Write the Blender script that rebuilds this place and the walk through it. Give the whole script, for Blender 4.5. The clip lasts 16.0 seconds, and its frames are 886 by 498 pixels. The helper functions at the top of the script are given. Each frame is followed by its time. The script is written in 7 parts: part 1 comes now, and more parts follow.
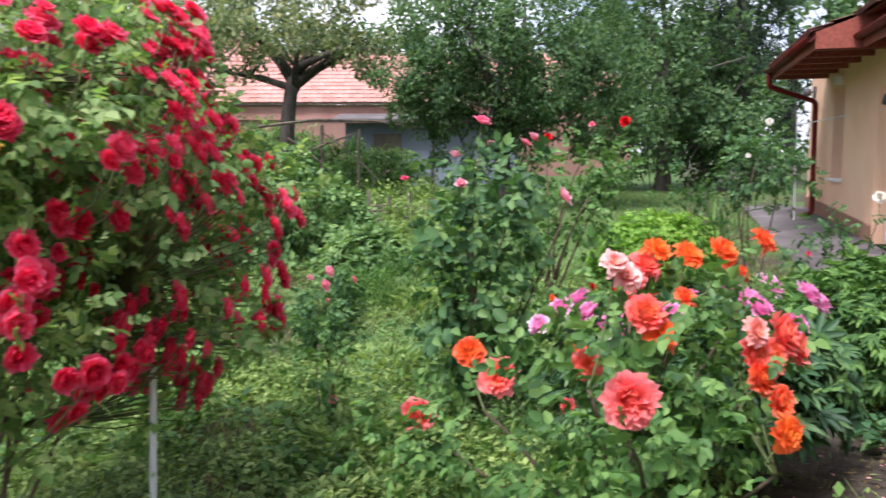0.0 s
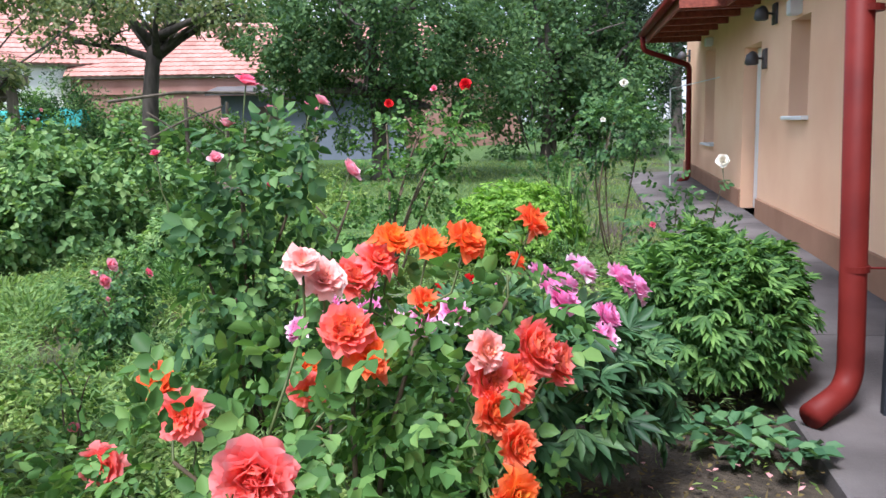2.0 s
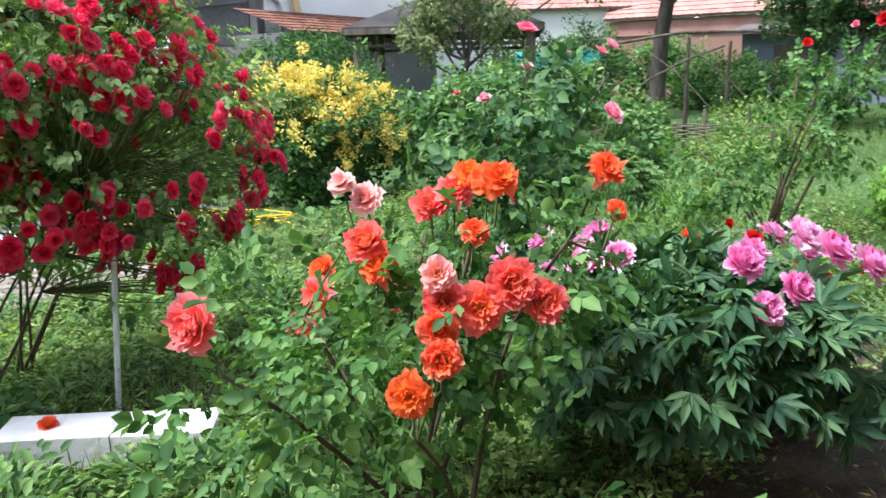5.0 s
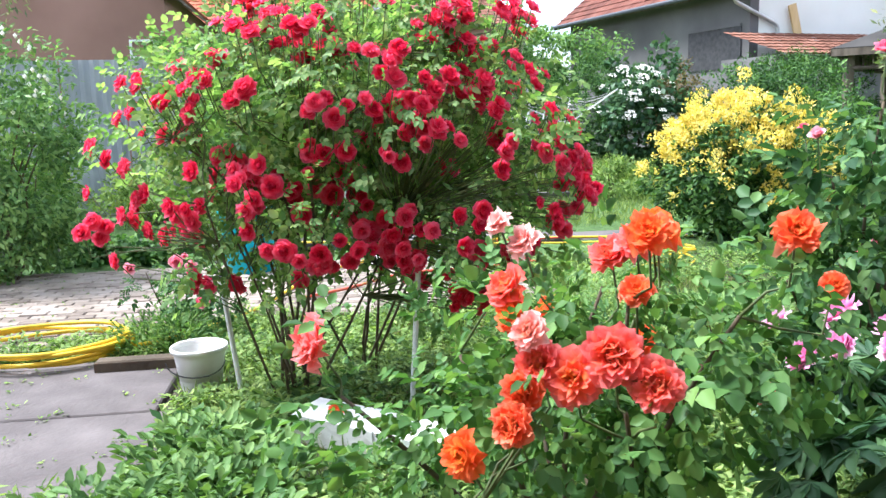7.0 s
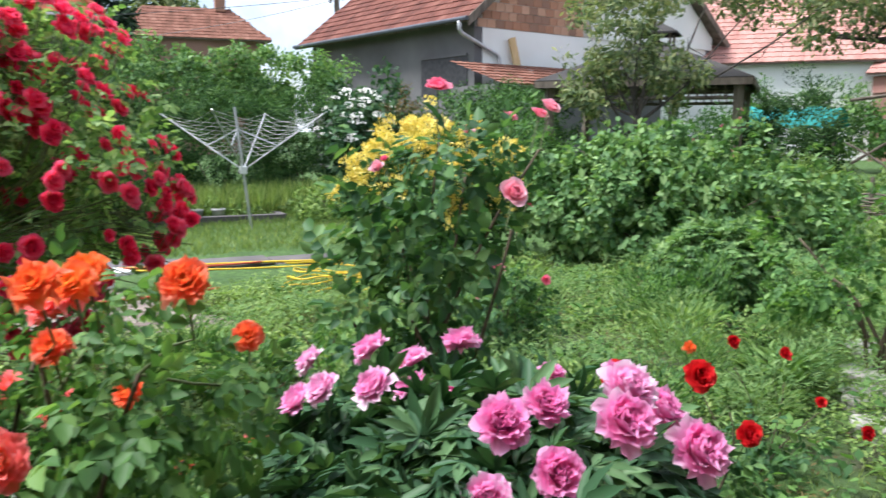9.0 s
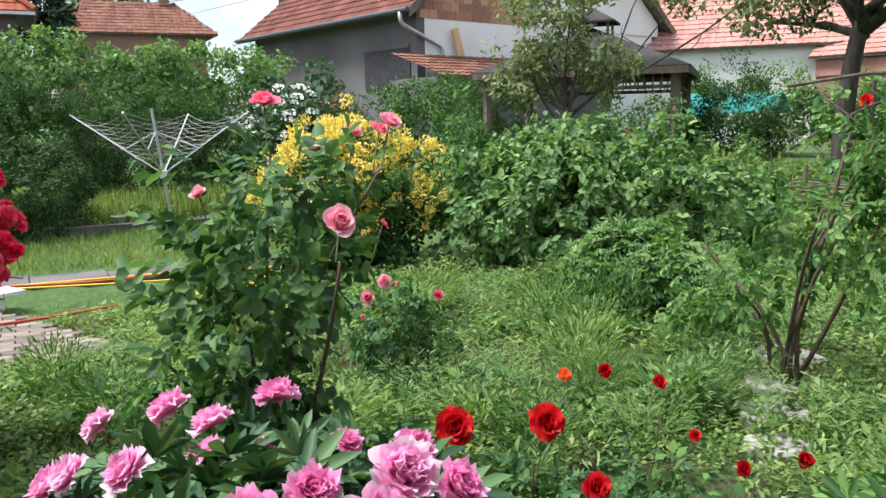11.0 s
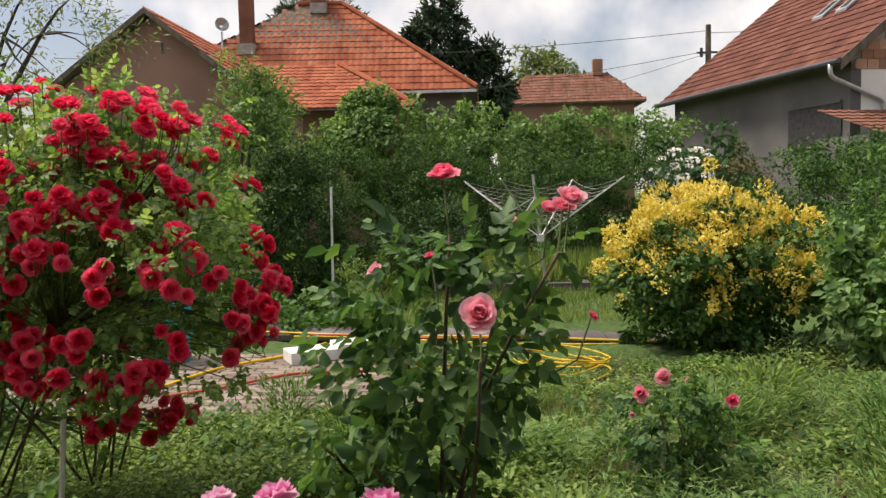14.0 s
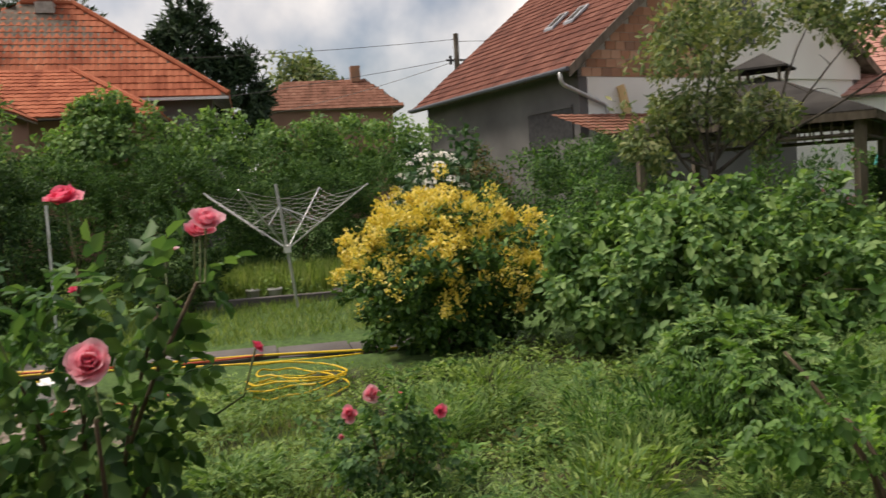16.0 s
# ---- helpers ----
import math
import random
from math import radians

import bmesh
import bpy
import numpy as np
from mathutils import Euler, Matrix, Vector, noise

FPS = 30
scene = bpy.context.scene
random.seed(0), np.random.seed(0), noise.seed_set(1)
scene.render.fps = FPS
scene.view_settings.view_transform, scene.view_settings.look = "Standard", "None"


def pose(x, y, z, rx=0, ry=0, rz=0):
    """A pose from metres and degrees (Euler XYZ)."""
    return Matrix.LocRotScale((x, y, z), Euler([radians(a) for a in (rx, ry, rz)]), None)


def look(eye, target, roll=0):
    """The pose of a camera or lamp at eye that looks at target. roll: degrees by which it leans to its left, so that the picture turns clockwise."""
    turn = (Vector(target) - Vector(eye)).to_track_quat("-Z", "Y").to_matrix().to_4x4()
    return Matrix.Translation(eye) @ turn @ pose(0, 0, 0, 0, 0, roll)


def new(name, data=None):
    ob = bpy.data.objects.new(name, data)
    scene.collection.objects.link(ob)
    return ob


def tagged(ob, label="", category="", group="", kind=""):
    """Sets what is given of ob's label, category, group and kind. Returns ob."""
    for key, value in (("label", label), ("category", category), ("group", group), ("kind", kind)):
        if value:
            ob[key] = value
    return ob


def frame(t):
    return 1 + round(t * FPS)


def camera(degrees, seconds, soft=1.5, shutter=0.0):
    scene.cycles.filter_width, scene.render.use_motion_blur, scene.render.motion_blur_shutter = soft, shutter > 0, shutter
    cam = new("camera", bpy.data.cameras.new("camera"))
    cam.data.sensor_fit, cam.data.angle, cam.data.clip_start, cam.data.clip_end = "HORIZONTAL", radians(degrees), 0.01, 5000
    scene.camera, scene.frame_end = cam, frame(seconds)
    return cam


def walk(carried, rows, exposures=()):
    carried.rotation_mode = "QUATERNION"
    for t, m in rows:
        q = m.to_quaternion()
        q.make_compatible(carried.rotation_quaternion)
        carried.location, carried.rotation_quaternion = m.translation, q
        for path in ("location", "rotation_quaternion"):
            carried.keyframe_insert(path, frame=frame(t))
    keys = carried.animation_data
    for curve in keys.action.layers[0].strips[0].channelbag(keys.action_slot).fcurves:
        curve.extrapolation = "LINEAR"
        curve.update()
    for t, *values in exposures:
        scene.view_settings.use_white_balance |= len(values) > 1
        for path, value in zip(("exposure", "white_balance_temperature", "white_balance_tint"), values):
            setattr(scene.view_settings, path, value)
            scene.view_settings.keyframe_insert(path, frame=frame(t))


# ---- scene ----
cam = camera(57.5, 16.0, soft=1.45, shutter=0.24)
PATH = [
    (0, (1.132, 0.712, 1.539), (0.592, 2.623, 1.302), -0.3),
    (0.5, (1.196, 0.951, 1.529), (0.954, 2.921, 1.286), -0.7),
    (1, (1.307, 1.194, 1.522), (1.177, 3.159, 1.177), -1.9),
    (1.5, (1.452, 1.388, 1.523), (1.233, 3.348, 1.191), -1.3),
    (2, (1.585, 1.548, 1.497), (1.265, 3.499, 1.19), -1.5),
    (2.5, (1.745, 1.644, 1.479), (1.221, 3.543, 1.134), -2.0),
    (3, (2.009, 1.571, 1.455), (1.305, 3.384, 0.988), -1.5),
    (3.2, (2.113, 1.54, 1.451), (1.329, 3.304, 0.926), -1.2),
    (5.3, (2.914, 2.077, 1.483), (1.373, 3.285, 1.079), -1.3),
    (5.5, (2.931, 2.171, 1.481), (1.318, 3.281, 1.074), -1.3),
    (6, (3.017, 2.394, 1.488), (1.21, 3.162, 1.107), -2.8),
    (6.5, (3.15, 2.647, 1.505), (1.229, 3.072, 1.146), -1.2),
    (7, (3.155, 2.847, 1.491), (1.201, 3.118, 1.164), -1.5),
    (7.5, (3.136, 3.037, 1.503), (1.18, 3.273, 1.158), -1.4),
    (8, (3.179, 3.296, 1.509), (1.231, 3.599, 1.172), -1.6),
    (8.5, (3.263, 3.526, 1.525), (1.362, 4.075, 1.234), 0.1),
    (9, (3.219, 3.696, 1.524), (1.418, 4.517, 1.235), 0.1),
    (9.2, (3.173, 3.761, 1.53), (1.412, 4.665, 1.249), 0.2),
    (11.3, (3.108, 4.334, 1.633), (1.343, 5.216, 1.309), -1.7),
    (11.5, (3.101, 4.361, 1.638), (1.293, 5.153, 1.312), -1.3),
    (12, (3.18, 4.464, 1.648), (1.286, 5.037, 1.356), -0.5),
    (12.5, (3.175, 4.633, 1.643), (1.251, 5.065, 1.311), 0.5),
    (13, (3.038, 4.847, 1.653), (1.082, 5.181, 1.401), 0.1),
    (13.5, (2.936, 5.072, 1.641), (0.94, 5.129, 1.53), -1.5),
    (14, (2.866, 5.221, 1.647), (0.874, 5.116, 1.506), -1.2),
    (14.5, (2.735, 5.326, 1.645), (0.741, 5.316, 1.5), -2.9),
    (15, (2.708, 5.432, 1.658), (0.711, 5.496, 1.562), -2.5),
    (15.5, (2.684, 5.537, 1.661), (0.699, 5.738, 1.512), -2.5),
    (16, (2.666, 5.62, 1.67), (0.722, 6.067, 1.522), -3.3),
]
walk(cam, [(t, look(eye, target, roll)) for t, eye, target, roll in PATH],
     [(0.0, 0.95, 5950, 21), (1.2, 1.0, 5700, 17), (3.0, 1.0, 5650, 16), (5.5, 1.25, 5650, 11), (7.0, 1.6, 5650, 10), (8.0, 1.64, 5650, 10), (8.5, 1.42, 5700, 11), (9.0, 1.0, 5800, 12), (12.0, 0.9, 6050, 12), (12.9, 1.13, 6050, 12), (13.5, 0.55, 6450, 13), (14.0, 0.3, 7200, 16), (16.0, 0.05, 7200, 15)])

# ---- light ----
world = bpy.data.worlds.new("sky_world")
scene.world = world
world.use_nodes = True
wn, wl = world.node_tree.nodes, world.node_tree.links
sky = wn.new("ShaderNodeTexSky")
sky.sky_type = "NISHITA"
sky.sun_disc = False
sky.sun_elevation, sky.sun_rotation = radians(61), radians(200)
sky.air_density, sky.dust_density = 1.0, 2.0
cloud = wn.new("ShaderNodeTexNoise")
cloud.inputs["Scale"].default_value, cloud.inputs["Detail"].default_value = 3.2, 6.0
ramp = wn.new("ShaderNodeValToRGB")
ramp.color_ramp.elements[0].position, ramp.color_ramp.elements[1].position = 0.38, 0.58
cloud2 = wn.new("ShaderNodeTexNoise")
cloud2.inputs["Scale"].default_value, cloud2.inputs["Detail"].default_value = 5.0, 8.0
shade = wn.new("ShaderNodeValToRGB")
shade.color_ramp.elements[0].color, shade.color_ramp.elements[1].color = (7.0, 7.2, 7.6, 1), (11.0, 11.0, 10.9, 1)
shade.color_ramp.elements[0].position, shade.color_ramp.elements[1].position = 0.35, 0.62
mixc = wn.new("ShaderNodeMixRGB")
wl.new(cloud.outputs["Fac"], ramp.inputs["Fac"])
wl.new(cloud2.outputs["Fac"], shade.inputs["Fac"])
wl.new(ramp.outputs["Color"], mixc.inputs["Fac"])
wl.new(sky.outputs["Color"], mixc.inputs["Color1"])
wl.new(shade.outputs["Color"], mixc.inputs["Color2"])
wl.new(mixc.outputs["Color"], wn["Background"].inputs["Color"])
wn["Background"].inputs["Strength"].default_value = 0.1
sun = new("sun", bpy.data.lights.new("sun", "SUN"))
sun.data.energy, sun.data.angle, sun.data.color = 3.7, radians(18), (1.0, 0.95, 0.86)
sun.matrix_world = look((0, 0, 0), (0.24, 0.64, -1.22))


# ---- materials ----
def shader(name):
    m = bpy.data.materials.new(name)
    m.use_nodes = True
    n = m.node_tree.nodes
    return m, n, m.node_tree.links, n["Principled BSDF"]


def ramp_node(n, stops):
    r = n.new("ShaderNodeValToRGB")
    el = r.color_ramp.elements
    while len(el) < len(stops):
        el.new(0.5)
    for e, (p, c) in zip(el, stops):
        e.position, e.color = p, (*c, 1)
    return r


def leafy(name, dark, mid, light, rough=0.45, through_light=0.35, hue_noise=2.0):
    m, n, l, b = shader(name)
    geo, obi = n.new("ShaderNodeNewGeometry"), n.new("ShaderNodeObjectInfo")
    tex, co = n.new("ShaderNodeTexNoise"), n.new("ShaderNodeTexCoord")
    tex.inputs["Scale"].default_value = hue_noise
    l.new(co.outputs["Object"], tex.inputs["Vector"])
    add = n.new("ShaderNodeMath")
    add.operation = "MULTIPLY_ADD"
    l.new(geo.outputs["Random Per Island"], add.inputs[0])
    add.inputs[1].default_value = 0.55
    sub = n.new("ShaderNodeMath")
    sub.operation = "MULTIPLY"
    l.new(tex.outputs["Fac"], sub.inputs[0])
    sub.inputs[1].default_value = 0.45
    l.new(sub.outputs[0], add.inputs[2])
    r = ramp_node(n, [(0.15, dark), (0.5, mid), (0.9, light)])
    l.new(add.outputs[0], r.inputs["Fac"])
    l.new(r.outputs["Color"], b.inputs["Base Color"])
    b.inputs["Roughness"].default_value = rough + 0.1
    b.inputs["Specular IOR Level"].default_value = 0.22
    t, mix = n.new("ShaderNodeBsdfTranslucent"), n.new("ShaderNodeMixShader")
    br = n.new("ShaderNodeMixRGB")
    br.blend_type = "MULTIPLY"
    br.inputs["Fac"].default_value = 1.0
    br.inputs["Color2"].default_value = (1.25, 1.3, 0.65, 1)
    l.new(r.outputs["Color"], br.inputs["Color1"])
    l.new(br.outputs["Color"], t.inputs["Color"])
    mix.inputs["Fac"].default_value = through_light
    l.new(b.outputs[0], mix.inputs[1])
    l.new(t.outputs[0], mix.inputs[2])
    l.new(mix.outputs[0], n["Material Output"].inputs["Surface"])
    return m


def petal(name, stops, radius, through_light=0.3, rough=0.5):
    """stops run from the flower's heart to its rim; each bloom and petal is shifted by its own random."""
    m, n, l, b = shader(name)
    geo, obi, co = n.new("ShaderNodeNewGeometry"), n.new("ShaderNodeObjectInfo"), n.new("ShaderNodeTexCoord")
    tex, far_ = n.new("ShaderNodeTexNoise"), n.new("ShaderNodeVectorMath")
    tex.inputs["Scale"].default_value = 45
    l.new(co.outputs["Object"], tex.inputs["Vector"])
    far_.operation = "LENGTH"
    l.new(co.outputs["Object"], far_.inputs[0])
    last = None
    for source, weight in ((far_.outputs["Value"], 0.5 / radius), (geo.outputs["Random Per Island"], 0.22), (obi.outputs["Random"], 0.3), (tex.outputs["Fac"], 0.25)):
        a = n.new("ShaderNodeMath")
        a.operation = "MULTIPLY_ADD"
        l.new(source, a.inputs[0])
        a.inputs[1].default_value, a.inputs[2].default_value = weight, -0.28
        if last is not None:
            l.new(last, a.inputs[2])
        last = a.outputs[0]
    r = ramp_node(n, stops)
    l.new(last, r.inputs["Fac"])
    l.new(r.outputs["Color"], b.inputs["Base Color"])
    b.inputs["Roughness"].default_value = rough
    b.inputs["Specular IOR Level"].default_value = 0.2
    t, mix = n.new("ShaderNodeBsdfTranslucent"), n.new("ShaderNodeMixShader")
    l.new(r.outputs["Color"], t.inputs["Color"])
    mix.inputs["Fac"].default_value = through_light
    l.new(b.outputs[0], mix.inputs[1])
    l.new(t.outputs[0], mix.inputs[2])
    l.new(mix.outputs[0], n["Material Output"].inputs["Surface"])
    return m


def plain(name, stops, scale=4.0, rough=0.8, metal=0.0, bump=0.3, bump_scale=40.0, stretch=(1, 1, 1), spec=0.4, by_object=0.0):
    m, n, l, b = shader(name)
    co, mp, tex = n.new("ShaderNodeTexCoord"), n.new("ShaderNodeMapping"), n.new("ShaderNodeTexNoise")
    mp.inputs["Scale"].default_value = stretch
    l.new(co.outputs["Object"], mp.inputs["Vector"])
    l.new(mp.outputs[0], tex.inputs["Vector"])
    tex.inputs["Scale"].default_value, tex.inputs["Detail"].default_value = scale, 8
    geo = n.new("ShaderNodeNewGeometry")
    obi = n.new("ShaderNodeObjectInfo")
    a = n.new("ShaderNodeMath")
    a.operation = "MULTIPLY_ADD"
    l.new(geo.outputs["Random Per Island"], a.inputs[0])
    a.inputs[1].default_value = 0.25
    l.new(tex.outputs["Fac"], a.inputs[2])
    a2 = n.new("ShaderNodeMath")
    a2.operation = "SUBTRACT"
    l.new(a.outputs[0], a2.inputs[0])
    a2.inputs[1].default_value = 0.125 + by_object / 2
    a3 = n.new("ShaderNodeMath")
    a3.operation = "MULTIPLY_ADD"
    l.new(obi.outputs["Random"], a3.inputs[0])
    a3.inputs[1].default_value = by_object
    l.new(a.outputs[0], a3.inputs[2])
    l.new(a3.outputs[0], a2.inputs[0])
    r = ramp_node(n, stops)
    l.new(a2.outputs[0], r.inputs["Fac"])
    l.new(r.outputs["Color"], b.inputs["Base Color"])
    b.inputs["Roughness"].default_value, b.inputs["Metallic"].default_value = rough, metal
    b.inputs["Specular IOR Level"].default_value = spec
    t2, bp = n.new("ShaderNodeTexNoise"), n.new("ShaderNodeBump")
    t2.inputs["Scale"].default_value, t2.inputs["Detail"].default_value = bump_scale, 6
    l.new(mp.outputs[0], t2.inputs["Vector"])
    bp.inputs["Strength"].default_value, bp.inputs["Distance"].default_value = bump, 0.01
    l.new(t2.outputs["Fac"], bp.inputs["Height"])
    l.new(bp.outputs[0], b.inputs["Normal"])
    return m


G = (0.06, 0.12, 0.03)
M = {}
M["rose_leaf"] = leafy("rose_leaf", (0.06, 0.13, 0.045), (0.18, 0.32, 0.1), (0.46, 0.58, 0.26), 0.4, 0.48)
M["dark_rose_leaf"] = leafy("dark_rose_leaf", (0.025, 0.07, 0.03), (0.065, 0.15, 0.055), (0.19, 0.32, 0.1), 0.42, 0.35)
M["coral_leaf"] = leafy("coral_leaf", (0.028, 0.075, 0.022), (0.085, 0.19, 0.05), (0.23, 0.38, 0.11), 0.42, 0.36)
M["peony_leaf"] = leafy("peony_leaf", (0.02, 0.055, 0.026), (0.05, 0.12, 0.05), (0.15, 0.26, 0.1), 0.38, 0.2)
M["bush_leaf"] = leafy("bush_leaf", (0.024, 0.07, 0.022), (0.075, 0.17, 0.045), (0.22, 0.38, 0.1), 0.45, 0.35)
M["viburnum_leaf"] = leafy("viburnum_leaf", (0.034, 0.09, 0.032), (0.125, 0.24, 0.08), (0.33, 0.46, 0.18), 0.45)
M["box_leaf"] = leafy("box_leaf", (0.012, 0.036, 0.013), (0.036, 0.09, 0.026), (0.12, 0.21, 0.05), 0.5, 0.2)
M["hedge_leaf"] = leafy("hedge_leaf", (0.014, 0.042, 0.013), (0.045, 0.115, 0.028), (0.15, 0.27, 0.06), 0.5, 0.22)
M["vine_leaf"] = leafy("vine_leaf", (0.0427, 0.1, 0.0431), (0.137, 0.257, 0.08), (0.342, 0.486, 0.178), 0.45)
M["tree_leaf"] = leafy("tree_leaf", (0.03, 0.07, 0.035), (0.075, 0.15, 0.06), (0.18, 0.28, 0.11), 0.62, 0.4)
M["light_tree_leaf"] = leafy("light_tree_leaf", (0.0512, 0.0857, 0.0474), (0.154, 0.214, 0.0908), (0.41, 0.4, 0.199), 0.5)
M["conifer_needles"] = leafy("conifer_needles", (0.012, 0.028, 0.016), (0.03, 0.06, 0.03), (0.07, 0.11, 0.05), 0.6, 0.1)
M["yellow_leaf"] = leafy("yellow_leaf", (0.5, 0.4, 0.06), (0.78, 0.62, 0.13), (0.92, 0.82, 0.4), 0.5, 0.3, 3.0)
M["grass_blade"] = leafy("grass_blade", (0.07, 0.115, 0.03), (0.175, 0.26, 0.07), (0.42, 0.46, 0.19), 0.5, 0.4, 1.1)
M["weed_leaf"] = leafy("weed_leaf", (0.045, 0.09, 0.022), (0.155, 0.255, 0.065), (0.43, 0.54, 0.19), 0.5, 0.4, 1.3)
M["grey_weed_leaf"] = leafy("grey_weed_leaf", (0.08, 0.16, 0.055), (0.17, 0.29, 0.1), (0.34, 0.45, 0.19), 0.6, 0.4)
M["sedum_leaf"] = leafy("sedum_leaf", (0.035, 0.085, 0.025), (0.11, 0.21, 0.06), (0.27, 0.4, 0.13), 0.45, 0.3, 1.5)
M["bright_bush_leaf"] = leafy("bright_bush_leaf", (0.06, 0.15, 0.02), (0.19, 0.37, 0.06), (0.42, 0.6, 0.15), 0.45, 0.45)
M["hosta_leaf"] = leafy("hosta_leaf", (0.03, 0.085, 0.045), (0.075, 0.17, 0.075), (0.19, 0.32, 0.13), 0.45, 0.25)
M["brown_leaf"] = leafy("brown_leaf", (0.06, 0.05, 0.02), (0.14, 0.1, 0.04), (0.2, 0.17, 0.06), 0.6, 0.2)
M["red_petal"] = petal("red_petal", [(0.1, (0.66, 0.006, 0.045)), (0.42, (0.94, 0.03, 0.12)), (0.9, (0.97, 0.2, 0.34))], 0.038, 0.58)
M["dark_red_petal"] = petal("dark_red_petal", [(0.15, (0.36, 0.0, 0.006)), (0.55, (0.66, 0.008, 0.016)), (0.9, (0.8, 0.03, 0.03))], 0.047, 0.35)
M["coral_petal"] = petal("coral_petal", [(0.08, (0.98, 0.42, 0.06)), (0.28, (0.96, 0.24, 0.1)), (0.6, (0.95, 0.22, 0.2)), (0.86, (0.96, 0.32, 0.33)), (1.0, (0.97, 0.5, 0.5))], 0.043, 0.5)
M["orange_petal"] = petal("orange_petal", [(0.08, (0.98, 0.48, 0.05)), (0.4, (0.96, 0.25, 0.045)), (0.75, (0.95, 0.19, 0.08)), (1.0, (0.96, 0.4, 0.26))], 0.042, 0.5)
M["faded_petal"] = petal("faded_petal", [(0.1, (0.93, 0.4, 0.2)), (0.5, (0.94, 0.44, 0.4)), (0.9, (0.95, 0.7, 0.66))], 0.042, 0.4)
M["pink_petal"] = petal("pink_petal", [(0.1, (0.84, 0.16, 0.26)), (0.5, (0.92, 0.33, 0.44)), (0.9, (0.95, 0.64, 0.7))], 0.04, 0.45)
M["hot_pink_petal"] = petal("hot_pink_petal", [(0.1, (0.78, 0.05, 0.16)), (0.5, (0.89, 0.13, 0.27)), (0.9, (0.93, 0.37, 0.46))], 0.04, 0.45)
M["peony_petal"] = petal("peony_petal", [(0.1, (0.75, 0.12, 0.42)), (0.4, (0.9, 0.27, 0.58)), (0.68, (0.94, 0.45, 0.72)), (0.98, (0.97, 0.84, 0.92))], 0.052, 0.45)
M["white_petal"] = petal("white_petal", [(0.1, (0.8, 0.75, 0.6)), (0.9, (0.88, 0.86, 0.8))], 0.03, 0.3)
M["green_stem"] = plain("green_stem", [(0.3, (0.05, 0.08, 0.025)), (0.7, (0.12, 0.15, 0.05))], 20, 0.6)
M["woody_stem"] = plain("woody_stem", [(0.3, (0.05, 0.04, 0.025)), (0.7, (0.12, 0.09, 0.055))], 15, 0.85, bump=0.6)
M["bark"] = plain("bark", [(0.3, (0.035, 0.03, 0.026)), (0.7, (0.11, 0.095, 0.08))], 9, 0.95, bump=1.0, bump_scale=18, stretch=(1, 1, 0.25))
M["old_wood"] = plain("old_wood", [(0.3, (0.07, 0.055, 0.042)), (0.7, (0.2, 0.165, 0.13))], 6, 0.9, bump=0.6, stretch=(1, 1, 0.3))
M["soil"] = plain("soil", [(0.3, (0.05, 0.037, 0.026)), (0.7, (0.13, 0.1, 0.07))], 3, 0.95, bump=1.0, bump_scale=30)
M["concrete"] = plain("concrete", [(0.3, (0.05, 0.044, 0.043)), (0.46, (0.082, 0.073, 0.072)), (0.62, (0.125, 0.112, 0.111)), (0.8, (0.18, 0.165, 0.162))], 1.3, 0.8, bump=0.5, bump_scale=60)
M["old_concrete"] = plain("old_concrete", [(0.3, (0.06, 0.05, 0.049)), (0.5, (0.1, 0.085, 0.084)), (0.75, (0.165, 0.142, 0.14))], 2.2, 0.9, bump=0.6, bump_scale=40)
M["paver"] = plain("paver", [(0.3, (0.14, 0.11, 0.09)), (0.55, (0.24, 0.195, 0.16)), (0.8, (0.33, 0.28, 0.24))], 3, 0.9, bump=0.5, by_object=0.4)
M["pale_stone"] = plain("pale_stone", [(0.3, (0.24, 0.225, 0.2)), (0.7, (0.4, 0.38, 0.35))], 6, 0.85, bump=0.6)
M["stone_white"] = plain("stone_white", [(0.3, (0.68, 0.67, 0.65)), (0.55, (0.82, 0.81, 0.8)), (0.8, (0.86, 0.86, 0.85))], 4, 0.8, bump=0.5)
M["foam"] = plain("foam", [(0.3, (0.74, 0.74, 0.73)), (0.7, (0.84, 0.84, 0.83))], 8, 0.8, bump=0.2)
M["render_wall"] = plain("render_wall", [(0.3, (0.78, 0.47, 0.3)), (0.55, (0.84, 0.54, 0.35)), (0.8, (0.87, 0.6, 0.4))], 0.9, 0.92, bump=0.25, bump_scale=160)
M["plinth"] = plain("plinth", [(0.3, (0.26, 0.14, 0.085)), (0.7, (0.34, 0.19, 0.12))], 2, 0.9, bump=0.3, bump_scale=90)
M["dark_paint"] = plain("dark_paint", [(0.3, (0.022, 0.026, 0.034)), (0.7, (0.04, 0.046, 0.056))], 6, 0.55, bump=0.05, spec=0.25)
M["red_paint"] = plain("red_paint", [(0.3, (0.1, 0.009, 0.007)), (0.7, (0.15, 0.015, 0.011))], 5, 0.58, bump=0.06, spec=0.2)
M["red_brown_wood"] = plain("red_brown_wood", [(0.3, (0.16, 0.035, 0.022)), (0.7, (0.3, 0.075, 0.045))], 5, 0.6, stretch=(4, 0.4, 4))
M["grey_paint"] = plain("grey_paint", [(0.3, (0.055, 0.06, 0.075)), (0.7, (0.09, 0.1, 0.12))], 6, 0.5, bump=0.1)
M["white_pvc"] = plain("white_pvc", [(0.3, (0.74, 0.75, 0.77)), (0.7, (0.82, 0.83, 0.84))], 3, 0.35, bump=0.02)
